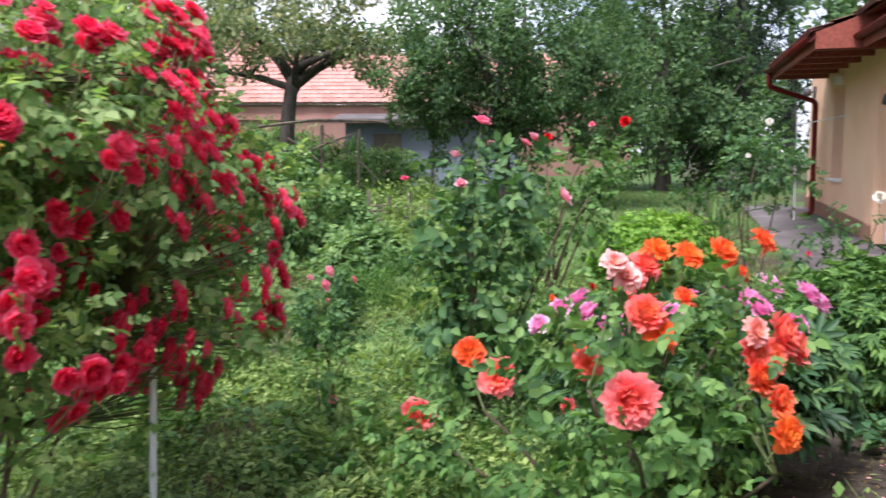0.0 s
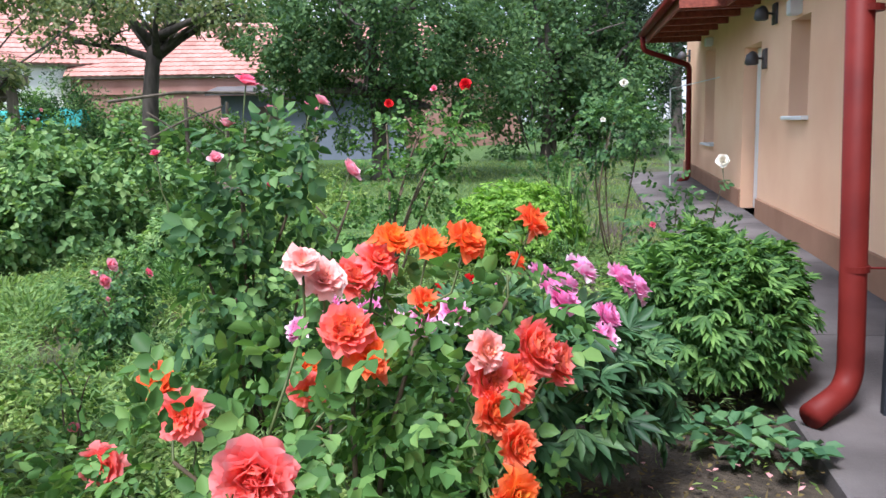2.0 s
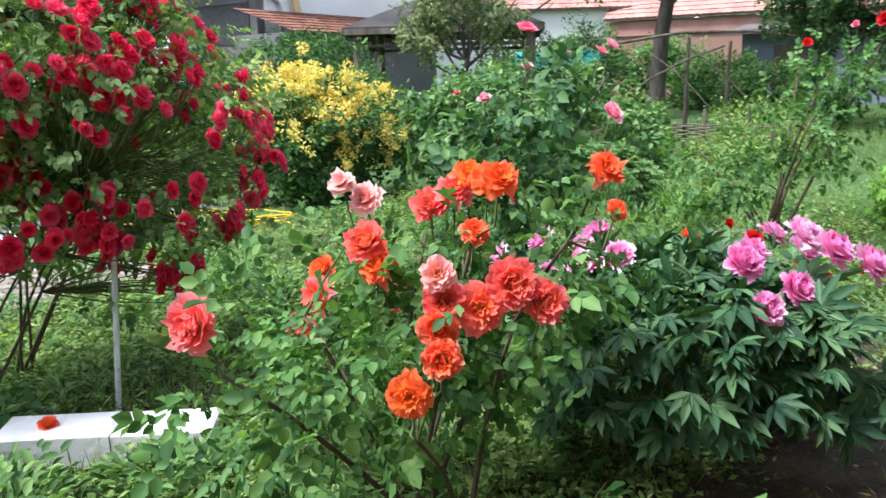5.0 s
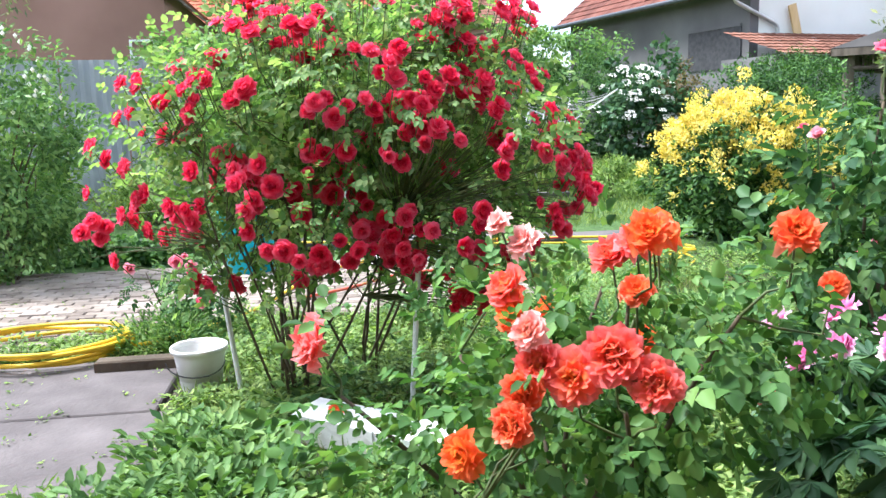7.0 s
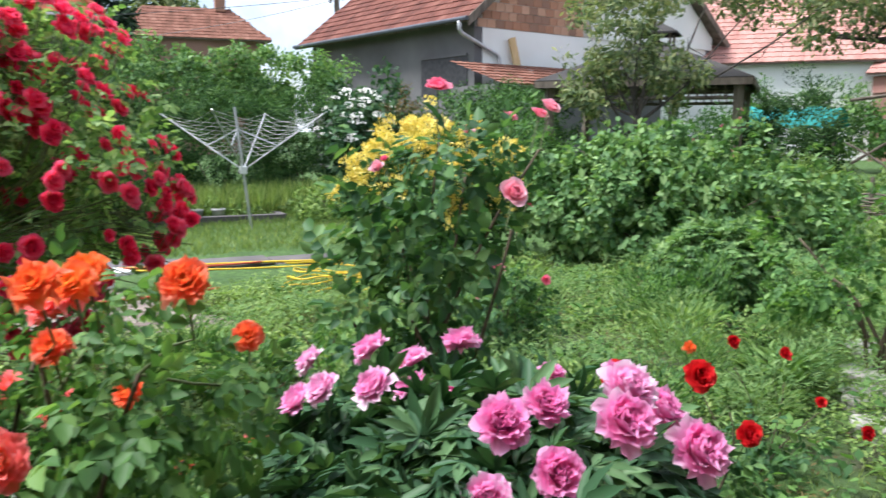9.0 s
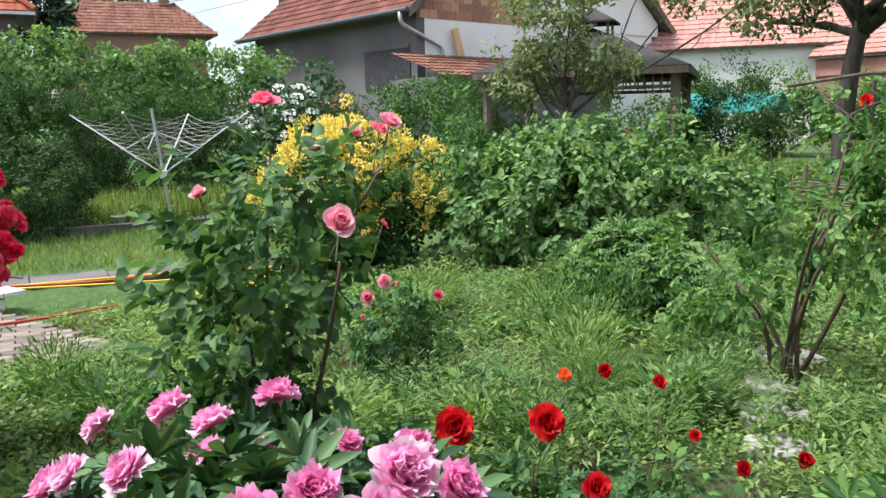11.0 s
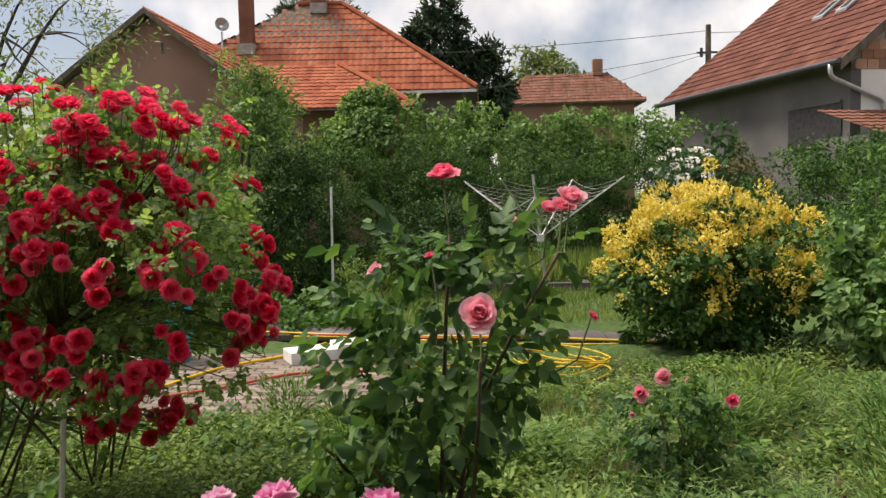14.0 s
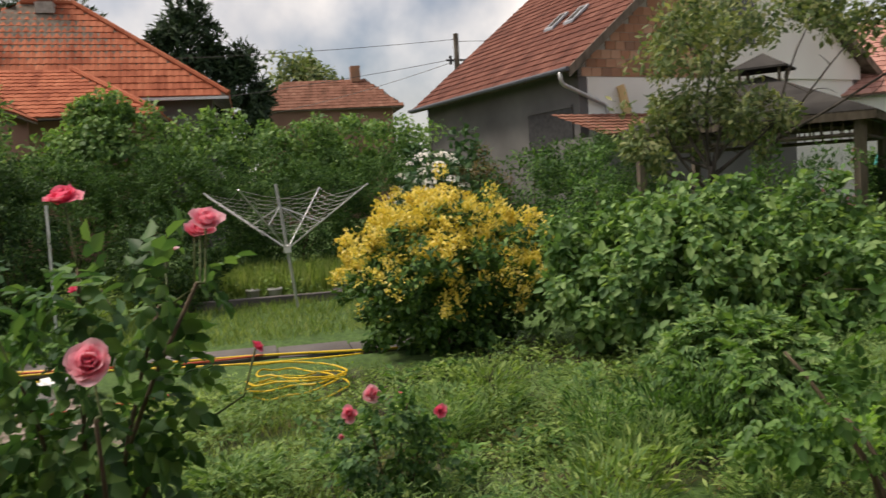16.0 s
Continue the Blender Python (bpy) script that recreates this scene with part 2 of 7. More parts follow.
M["dark_metal"] = plain("dark_metal", [(0.3, (0.03, 0.03, 0.035)), (0.7, (0.07, 0.07, 0.075))], 8, 0.5, bump=0.1)
M["galv"] = plain("galv", [(0.3, (0.4, 0.41, 0.42)), (0.7, (0.58, 0.59, 0.6))], 7, 0.45, 0.6, bump=0.1)
M["white_metal"] = plain("white_metal", [(0.3, (0.62, 0.63, 0.64)), (0.7, (0.75, 0.76, 0.77))], 7, 0.45, 0.2, bump=0.05)
M["zinc_sheet"] = plain("zinc_sheet", [(0.3, (0.26, 0.28, 0.31)), (0.7, (0.4, 0.42, 0.46))], 2.5, 0.6, 0.2, bump=0.1, stretch=(1, 1, 0.3))
M["bucket_white"] = plain("bucket_white", [(0.3, (0.56, 0.55, 0.54)), (0.7, (0.7, 0.69, 0.68))], 6, 0.55, bump=0.15)
M["bucket_grey"] = plain("bucket_grey", [(0.3, (0.38, 0.37, 0.35)), (0.7, (0.52, 0.51, 0.49))], 6, 0.6, bump=0.15)
M["turquoise"] = plain("turquoise", [(0.3, (0.0, 0.28, 0.36)), (0.7, (0.01, 0.38, 0.46))], 5, 0.4, bump=0.05)
M["yellow_hose"] = plain("yellow_hose", [(0.3, (0.6, 0.38, 0.01)), (0.7, (0.78, 0.54, 0.03))], 6, 0.45, bump=0.05)
M["red_hose"] = plain("red_hose", [(0.3, (0.42, 0.05, 0.02)), (0.7, (0.56, 0.1, 0.05))], 6, 0.45, bump=0.05)
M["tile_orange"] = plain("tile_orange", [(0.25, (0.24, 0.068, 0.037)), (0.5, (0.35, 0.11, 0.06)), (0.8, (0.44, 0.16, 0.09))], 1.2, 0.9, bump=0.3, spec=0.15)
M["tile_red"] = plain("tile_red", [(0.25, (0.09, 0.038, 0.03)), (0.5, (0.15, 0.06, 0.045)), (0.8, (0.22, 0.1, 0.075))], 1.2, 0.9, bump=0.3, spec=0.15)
M["tile_brown"] = plain("tile_brown", [(0.25, (0.13, 0.062, 0.042)), (0.5, (0.2, 0.092, 0.064)), (0.8, (0.27, 0.14, 0.1))], 1.4, 0.9, bump=0.3, spec=0.15)
M["tile_pale"] = plain("tile_pale", [(0.25, (0.33, 0.15, 0.12)), (0.5, (0.43, 0.22, 0.18)), (0.8, (0.5, 0.28, 0.24))], 1.2, 0.85, bump=0.3)
M["tile_grey"] = plain("tile_grey", [(0.25, (0.028, 0.027, 0.027)), (0.7, (0.07, 0.066, 0.063))], 1.5, 0.95, bump=0.3, spec=0.1)
M["grey_render"] = plain("grey_render", [(0.3, (0.1, 0.097, 0.1)), (0.55, (0.15, 0.145, 0.147)), (0.8, (0.2, 0.193, 0.195))], 0.5, 0.95, bump=0.3, bump_scale=50)
M["brown_render"] = plain("brown_render", [(0.3, (0.23, 0.13, 0.1)), (0.55, (0.3, 0.17, 0.135)), (0.8, (0.36, 0.21, 0.165))], 0.5, 0.95, bump=0.3, bump_scale=50)
M["white_render"] = plain("white_render", [(0.3, (0.74, 0.74, 0.7)), (0.7, (0.84, 0.84, 0.81))], 0.6, 0.95, bump=0.2)
M["hollow_brick"] = plain("hollow_brick", [(0.2, (0.28, 0.16, 0.11)), (0.45, (0.4, 0.2, 0.12)), (0.85, (0.56, 0.36, 0.25))], 0.8, 0.9, bump=0.3, by_object=0.6)
M["new_wood"] = plain("new_wood", [(0.3, (0.5, 0.34, 0.15)), (0.7, (0.66, 0.48, 0.25))], 5, 0.7, bump=0.1, stretch=(1, 1, 0.2))
M["mortar"] = plain("mortar", [(0.3, (0.3, 0.28, 0.25)), (0.7, (0.42, 0.4, 0.36))], 3, 0.95)
M["blue_render"] = plain("blue_render", [(0.3, (0.16, 0.19, 0.25)), (0.7, (0.22, 0.25, 0.31))], 0.8, 0.95)
M["teal_net"] = plain("teal_net", [(0.3, (0.02, 0.22, 0.2)), (0.7, (0.05, 0.34, 0.3))], 6, 0.8)
M["glass"] = shader("window_glass")[0]
gb = M["glass"].node_tree.nodes["Principled BSDF"]
gb.inputs["Base Color"].default_value, gb.inputs["Roughness"].default_value = (0.03, 0.035, 0.04, 1), 0.04


# ---- building blocks ----
def up_to(x, y):
    return 0.022 * np.maximum(0, np.asarray(y, float) - 5.0)


def gz(x, y):
    return float(up_to(x, y))


def thing(name, label, category, loc, group="", kind=""):
    e = new(name)
    e.location = loc
    e.empty_display_size = 0.1
    return tagged(e, label, category, group, kind)


def put(ob, parent):
    if parent is not None:
        ob.parent = parent
        if parent.data is None:
            ob.matrix_parent_inverse = Matrix.Translation(-parent.location)
    return ob


def mesh_of(name, verts, faces, mat, smooth=False):
    me = bpy.data.meshes.new(name)
    if isinstance(faces, np.ndarray):
        k = faces.shape[1]
        me.vertices.add(len(verts))
        me.vertices.foreach_set("co", np.asarray(verts, np.float32).ravel())
        me.loops.add(faces.size)
        me.loops.foreach_set("vertex_index", faces.astype(np.int32).ravel())
        me.polygons.add(len(faces))
        me.polygons.foreach_set("loop_start", np.arange(0, faces.size, k, dtype=np.int32))
        me.update(calc_edges=True)
    else:
        me.from_pydata([tuple(map(float, v)) for v in verts], [], faces)
    me.materials.append(M[mat] if isinstance(mat, str) else mat)
    if smooth:
        me.polygons.foreach_set("use_smooth", np.ones(len(me.polygons), bool))
    me.update()
    return me


def part(name, verts, faces, mat, parent=None, label="", smooth=False):
    ob = new(name, mesh_of(name, verts, faces, mat, smooth))
    put(ob, parent)
    return tagged(ob, label)


class Build:
    """Collects pieces of one mesh."""

    def __init__(self):
        self.v, self.f = [], []

    def add(self, verts, faces):
        o = len(self.v)
        self.v += [tuple(p) for p in verts]
        self.f += [tuple(i + o for i in q) for q in faces]
        return self

    def box(self, lo, hi, m=None, bevel=0.0):
        (x0, y0, z0), (x1, y1, z1) = lo, hi
        if bevel:
            c = bevel
            v = []
            for z, s in ((z0, c), (z0 + c, 0), (z1 - c, 0), (z1, c)):
                v += [(x0 + s, y0 + s, z), (x1 - s, y0 + s, z), (x1 - s, y1 - s, z), (x0 + s, y1 - s, z)]
            f = [(3, 2, 1, 0), (12, 13, 14, 15)]
            for k in range(3):
                for j in range(4):
                    f.append((4 * k + j, 4 * k + (j + 1) % 4, 4 * k + 4 + (j + 1) % 4, 4 * k + 4 + j))
        else:
            v = [(x0, y0, z0), (x1, y0, z0), (x1, y1, z0), (x0, y1, z0), (x0, y0, z1), (x1, y0, z1), (x1, y1, z1), (x0, y1, z1)]
            f = [(3, 2, 1, 0), (4, 5, 6, 7), (0, 1, 5, 4), (1, 2, 6, 5), (2, 3, 7, 6), (3, 0, 4, 7)]
        if m is not None:
            v = [tuple(m @ Vector(p)) for p in v]
        return self.add(v, f)

    def tube(self, pts, radii, sides=6, caps=True):
        pts = [Vector(p) for p in pts]
        if not hasattr(radii, "__len__"):
            radii = [radii] * len(pts)
        v, f = [], []
        side = None
        for i, p in enumerate(pts):
            d = (pts[min(i + 1, len(pts) - 1)] - pts[max(i - 1, 0)]).normalized()
            if side is None:
                side = d.cross(Vector((0.31, 0.2, 0.93)) if abs(d.z) < 0.9 else Vector((1, 0.1, 0))).normalized()
            side = (side - d * side.dot(d)).normalized()
            other = d.cross(side)
            for k in range(sides):
                a = 2 * math.pi * k / sides
                v.append(tuple(p + (side * math.cos(a) + other * math.sin(a)) * radii[i]))
        for i in range(len(pts) - 1):
            for k in range(sides):
                f.append((i * sides + k, i * sides + (k + 1) % sides, (i + 1) * sides + (k + 1) % sides, (i + 1) * sides + k))
        if caps:
            f.append(tuple(range(sides - 1, -1, -1)))
            f.append(tuple((len(pts) - 1) * sides + k for k in range(sides)))
        return self.add(v, f)

    def lathe(self, x, y, profile, sides=28):
        """Turns a profile of (radius, height) round an upright axis, closed at its last ring."""
        v = [(x + r * math.cos(2 * math.pi * k / sides), y + r * math.sin(2 * math.pi * k / sides), z) for r, z in profile for k in range(sides)]
        f = [(i * sides + k, i * sides + (k + 1) % sides, (i + 1) * sides + (k + 1) % sides, (i + 1) * sides + k) for i in range(len(profile) - 1) for k in range(sides)]
        f.append(tuple((len(profile) - 1) * sides + k for k in range(sides)))
        return self.add(v, f)

    def prism(self, poly, a, b):
        """A polygon of 3D points, thickened from offset a to offset b (vectors)."""
        n = len(poly)
        v = [tuple(Vector(p) + Vector(a)) for p in poly] + [tuple(Vector(p) + Vector(b)) for p in poly]
        f = [tuple(range(n - 1, -1, -1)), tuple(range(n, 2 * n))]
        f += [(k, (k + 1) % n, n + (k + 1) % n, n + k) for k in range(n)]
        return self.add(v, f)

    def done(self, name, mat, parent=None, label="", smooth=False):
        return part(name, self.v, self.f, mat, parent, label, smooth)


def unit(a):
    return a / np.maximum(np.linalg.norm(a, axis=-1, keepdims=True), 1e-9)


def leaf_mesh(P, D, N, L, wide=0.55, fold=0.25, droop=0.15, shape=6):
    """Leaves at P along D, facing N, of lengths L: each is its own island."""
    D = unit(D)
    N = unit(N - D * (N * D).sum(-1, keepdims=True))
    S = np.cross(D, N)
    L = np.asarray(L)[:, None]
    n = len(P)
    if shape == 6:
        table = ((0, 0, 0), (0.3, -0.42, fold * 0.4), (0.7, -0.34, fold * 0.3), (1, 0, -droop), (0.7, 0.34, fold * 0.3), (0.3, 0.42, fold * 0.4))
        faces = np.array([[0, 1, 2, 3], [0, 3, 4, 5]])
    elif shape == 4:
        table = ((0, 0, 0), (0.5, -0.5, 0.05), (1, 0, -droop), (0.5, 0.5, 0.05))
        faces = np.array([[0, 1, 2, 3]])
    V = np.stack([P + L * (D * a + S * (b * wide) + N * (c * wide)) for a, b, c in table], 1)
    F = (np.arange(n)[:, None, None] * len(table) + faces[None]).reshape(-1, faces.shape[1])
    return V.reshape(-1, 3), F


def rand_dir(rng, n):
    return unit(rng.normal(size=(n, 3)))


def clump_points(rng, centre, radii, n, clumps, clump_r, shell=0.55, flat=1.0):
    """Points round clumps that fill an uneven ellipsoid; with outward ways."""
    centre, radii = np.array(centre, float), np.array(radii, float)
    d = rand_dir(rng, clumps)
    lump = 1 + 0.22 * np.sin(3.1 * d[:, :1] * 2 + rng.uniform(0, 6)) * np.cos(2.7 * d[:, 2:3] * 2 + rng.uniform(0, 6)) + rng.normal(0, 0.09, (clumps, 1))
    C = centre + d * radii * lump * rng.uniform(shell, 1.0, (clumps, 1))
    R = clump_r * rng.uniform(0.6, 1.35, clumps)
    k = rng.integers(0, clumps, n)
    e = rand_dir(rng, n)
    P = C[k] + e * (R[k] * rng.uniform(0.35, 1.0, n) ** 0.6)[:, None] * [1, 1, flat]
    out = unit((P - centre) / radii)
    N = unit(0.7 * out + 0.5 * e + np.array([0, 0, 0.55]) + 0.45 * rng.normal(size=(n, 3)))
    return P, N, out


def leaf_ways(rng, N, out, hang=0.4):
    D = rng.normal(size=N.shape) + 0.7 * out - np.array([0, 0, hang])
    return unit(D)


def foliage(name, parent, mat, blobs, size, wide=0.55, shape=6, seed=1, hang=0.4, label="", shell=0.55, sprays=1, flat=1.0):
    """blobs: (centre, radii, leaves, clumps, clump radius)."""
    rng = np.random.default_rng(seed)
    VV, FF, o = [], [], 0
    for c, r, n, k, kr in blobs:
        P, N, out = clump_points(rng, c, r, n, k, kr, shell, flat)
        keep = P[:, 2] > up_to(P[:, 0], P[:, 1]) + 0.02
        P, N, out = P[keep], N[keep], out[keep]
        D = leaf_ways(rng, N, out, hang)
        V, F = leaf_mesh(P, D, N, size * rng.uniform(0.6, 1.3, len(P)), wide, shape=shape)
        VV.append(V)
        FF.append(F + o)
        o += len(V)
    return part(name, np.concatenate(VV), np.concatenate(FF), mat, parent, label)


def bent(a, b, rng, bow=0.15, steps=5):
    a, b = np.array(a, float), np.array(b, float)
    side = rng.normal(size=3) * bow * np.linalg.norm(b - a)
    return [tuple(a + (b - a) * t + side * t * (1 - t) * 2 + np.array([0, 0, 0.2 * np.linalg.norm(b - a) * t * (1 - t)])) for t in np.linspace(0, 1, steps)]


# ---- blooms ----
def bloom_mesh(name, mat, radius, layers, seed, rows=4, ruffle=0.12, wide=0.9):
    """layers: (petals, tilt at base, tilt at rim, length) from the heart outward; tilt in degrees from upright."""
    rng = np.random.default_rng(seed)
    b = Build()
    for li, (count, t0, t1, ln) in enumerate(layers):
        turn = rng.uniform(0, 6.28)
        for k in range(count):
            a = turn + 2 * math.pi * k / count + rng.normal(0, 0.12)
            length = radius * ln * rng.uniform(0.85, 1.12)
            w = length * wide * rng.uniform(0.85, 1.15)
            tilt0, tilt1 = t0 + rng.normal(0, 5), t1 + rng.normal(0, 10)
            r0 = radius * 0.05 * (li + 1)
            v, ph, notch = [], rng.uniform(0, 6.28), rng.uniform(0.0, 0.06)
            out, side = Vector((math.cos(a), math.sin(a), 0)), Vector((-math.sin(a), math.cos(a), 0))
            a0, a1 = radians(tilt0), radians(tilt1 - tilt0)
            a1 = a1 if abs(a1) > 0.01 else 0.01
            for i in range(rows):
                for j in range(5):
                    u = (j / 4 - 0.5) * 2
                    s = i / (rows - 1) * (1 - 0.14 * u * u + notch * math.cos(u * 9.4))
                    th = a0 + a1 * s
                    r = r0 + length * (math.cos(a0) - math.cos(th)) / a1
                    z = length * (math.sin(th) - math.sin(a0)) / a1
                    half = w * 0.5 * (0.25 + 0.95 * math.sin(math.pi * (0.1 + 0.56 * i / (rows - 1))) ** 0.8)
                    cup = -abs(u) ** 2 * half * 0.45
                    nz = ruffle * length * (0.55 * math.sin(ph + u * 4.2) + 0.35 * rng.normal()) * s * s
                    p = out * (r + cup * math.cos(th) + nz * math.cos(th)) + side * (u * half) + Vector((0, 0, z - cup * math.sin(th) * 0.4 + nz * math.sin(th)))
                    v.append(p)
            f = [(i * 5 + j, i * 5 + j + 1, i * 5 + j + 6, i * 5 + j + 5) for i in range(rows - 1) for j in range(4)]
            b.add(v, f)
    me = mesh_of(name, b.v, b.f, mat, True)
    return me


ROSE = [(4, 5, -25, 0.62), (6, 12, -10, 0.76), (8, 22, 8, 0.88), (9, 36, 36, 0.97), (9, 54, 70, 1.02)]
LOOSE = [(6, 8, -12, 0.62), (8, 18, 2, 0.78), (10, 30, 22, 0.92), (11, 46, 48, 1.02), (9, 66, 84, 1.06)]
CUP = [(3, 3, -18, 0.75), (4, 8, -10, 0.9), (5, 14, 4, 0.98), (6, 24, 34, 1.0), (4, 40, 72, 0.95)]
PEONY = [(15, 4, -22, 0.72), (19, 14, -8, 0.86), (22, 28, 8, 0.94), (22, 44, 28, 0.98), (18, 62, 54, 1.0), (11, 80, 84, 1.02)]
RUFFLED = [(8, 6, -24, 0.5), (11, 15, -12, 0.66), (14, 27, 6, 0.8), (16, 40, 28, 0.9), (16, 55, 54, 0.98), (13, 72, 90, 1.02)]
BLOWN = [(7, 10, -6, 0.45), (11, 24, 12, 0.66), (13, 42, 42, 0.86), (13, 60, 76, 1.0), (9, 78, 108, 1.04)]


def bloom_set(name, mat, radius, kinds, ruffle=0.1, wide=0.9):
    return [bloom_mesh(name, mat, radius, lay, 11 * i + 5, ruffle=ruffle, wide=wide) for i, lay in enumerate(kinds)]


B = {
    "red": bloom_set("red_bloom", "red_petal", 0.038, [RUFFLED, LOOSE, RUFFLED, ROSE], 0.32, 0.82),
    "coral": bloom_set("coral_bloom", "coral_petal", 0.043, [RUFFLED, BLOWN, RUFFLED, RUFFLED, BLOWN], 0.4, 0.72),
    "orange": bloom_set("orange_bloom", "orange_petal", 0.042, [RUFFLED, BLOWN, RUFFLED, BLOWN], 0.4, 0.72),
    "faded": bloom_set("faded_bloom", "faded_petal", 0.042, [BLOWN, BLOWN[1:], BLOWN[2:]], 0.38, 0.8),
    "pink": bloom_set("pink_bloom", "pink_petal", 0.04, [CUP, ROSE, CUP], 0.07),
    "hot_pink": bloom_set("hot_pink_bloom", "hot_pink_petal", 0.04, [ROSE, CUP], 0.1),
    "peony": bloom_set("peony_bloom", "peony_petal", 0.052, [PEONY, PEONY, PEONY, PEONY], 0.26, 0.62),
    "dark_red": bloom_set("dark_red_bloom", "dark_red_petal", 0.047, [LOOSE, ROSE, LOOSE], 0.24),
    "white": bloom_set("white_bloom", "white_petal", 0.03, [ROSE, LOOSE], 0.12),
}


def flower(parent, kind, place, face, size=1.0, rng=random, name="bloom"):
    """One bloom that looks along face, with its sepals and stalk left to the stems."""
    ob = new(name, B[kind][rng.randrange(len(B[kind]))])
    f = Vector(face).normalized()
    q = f.to_track_quat("Z", "Y").to_matrix().to_4x4() @ Matrix.Rotation(rng.uniform(0, 6.28), 4, "Z")
    s = size * rng.uniform(0.9, 1.1)
    ob.matrix_world = Matrix.Translation(Vector(place) - f * 0.02 * size) @ q @ Matrix.Diagonal((s, s, s, 1))
    base = ob.matrix_world.copy()
    put(ob, parent)
    ob.matrix_basis = base
    return ob

# ---- ground ----
def paved(x, y):
    slab = (x > -2.0) & (x < 0.03) & (y < 2.06 + 0.08 * x) & (y > -4)
    brick = (x > -5.2) & (x < -2.0) & (y > -3.5) & (y < 4.9) & (y < 4.9 + 0.5 * (x + 3)) & (x < -2.9 + 0.45 * np.maximum(0, 2.2 - y))
    strip = (np.abs(x + 6.45 + 0.22 * (4 - y) * 0.8) < 0.34) & (y > -4) & (y < 7.2)
    walkway = x > 2.62
    lying = (np.abs((x + 0.33) * 0.63 + (y - 3.03) * 0.777) < 0.46) & (np.abs((x + 0.33) * 0.777 - (y - 3.03) * 0.63) < 0.13)
    return slab | brick | strip | lying | (walkway & (y < 21))


def ground_sheet():
    near_x, near_y = np.arange(-14, 6.01, 0.25), np.arange(-6, 24.01, 0.25)
    xs = np.r_[-600, -200, -80, -40, -25, near_x, 15, 40, 120, 600]
    ys = np.r_[-600, -150, -40, -15, near_y, 30, 45, 80, 250, 700]
    X, Y = np.meshgrid(xs, ys, indexing="ij")
    Z = up_to(X, np.minimum(Y, 40))
    inner = (np.abs(X) < 20) & (Y > -8) & (Y < 26)
    rng = np.random.default_rng(3)
    Z = Z + inner * (0.03 * np.sin(X * 1.7) * np.cos(Y * 1.3) + rng.normal(0, 0.012, X.shape)) - 0.012
    Z = np.where(paved(X, Y), Z - 0.05, Z)
    V = np.stack([X, Y, Z], -1).reshape(-1, 3)
    n = len(ys)
    a = (np.arange(len(xs) - 1)[:, None] * n + np.arange(n - 1)).ravel()
    F = np.stack([a, a + n, a + n + 1, a + 1], 1)
    return V, F


m, n, l, b = shader("garden_ground")
co = n.new("ShaderNodeTexCoord")
t1, t2, t3 = (n.new("ShaderNodeTexNoise") for _ in range(3))
for t, sc in ((t1, 0.9), (t2, 14), (t3, 60)):
    t.inputs["Scale"].default_value, t.inputs["Detail"].default_value = sc, 8
    l.new(co.outputs["Object"], t.inputs["Vector"])
soil = ramp_node(n, [(0.3, (0.026, 0.019, 0.013)), (0.7, (0.08, 0.062, 0.042))])
green = ramp_node(n, [(0.3, (0.03, 0.07, 0.014)), (0.7, (0.09, 0.17, 0.035))])
mask = ramp_node(n, [(0.42, (0, 0, 0)), (0.58, (1, 1, 1))])
sep, ry, rx, sm, sm2 = n.new("ShaderNodeSeparateXYZ"), n.new("ShaderNodeMapRange"), n.new("ShaderNodeMapRange"), n.new("ShaderNodeMath"), n.new("ShaderNodeMath")
l.new(co.outputs["Object"], sep.inputs[0])
for node, key, lo, hi in ((ry, "Y", 9.0, 11.5), (rx, "X", -4.5, -6.5)):
    l.new(sep.outputs[key], node.inputs["Value"])
    node.inputs["From Min"].default_value, node.inputs["From Max"].default_value = lo, hi
    node.inputs["To Max"].default_value = 0.3
l.new(t1.outputs["Fac"], sm.inputs[0])
l.new(ry.outputs[0], sm.inputs[1])
by_walk, less = n.new("ShaderNodeMapRange"), n.new("ShaderNodeMath")
l.new(sep.outputs["X"], by_walk.inputs["Value"])
by_walk.inputs["From Min"].default_value, by_walk.inputs["From Max"].default_value, by_walk.inputs["To Max"].default_value = 1.1, 1.6, 0.3
less.operation = "SUBTRACT"
l.new(sm.outputs[0], less.inputs[0])
l.new(by_walk.outputs[0], less.inputs[1])
l.new(less.outputs[0], sm2.inputs[0])
l.new(rx.outputs[0], sm2.inputs[1])
mixn = n.new("ShaderNodeMixRGB")
l.new(t2.outputs["Fac"], soil.inputs["Fac"])
l.new(t2.outputs["Fac"], green.inputs["Fac"])
l.new(sm2.outputs[0], mask.inputs["Fac"])
l.new(mask.outputs["Color"], mixn.inputs["Fac"])
l.new(soil.outputs["Color"], mixn.inputs["Color1"])
l.new(green.outputs["Color"], mixn.inputs["Color2"])
l.new(mixn.outputs["Color"], b.inputs["Base Color"])
b.inputs["Roughness"].default_value = 0.95
bp = n.new("ShaderNodeBump")
bp.inputs["Strength"].default_value, bp.inputs["Distance"].default_value = 0.9, 0.03
l.new(t3.outputs["Fac"], bp.inputs["Height"])
l.new(bp.outputs[0], b.inputs["Normal"])
M["garden_ground"] = m
gv, gf = ground_sheet()
tagged(part("ground", gv, gf, "garden_ground", smooth=True), "uneven garden soil with grass and weeds", "ground", kind="structure")

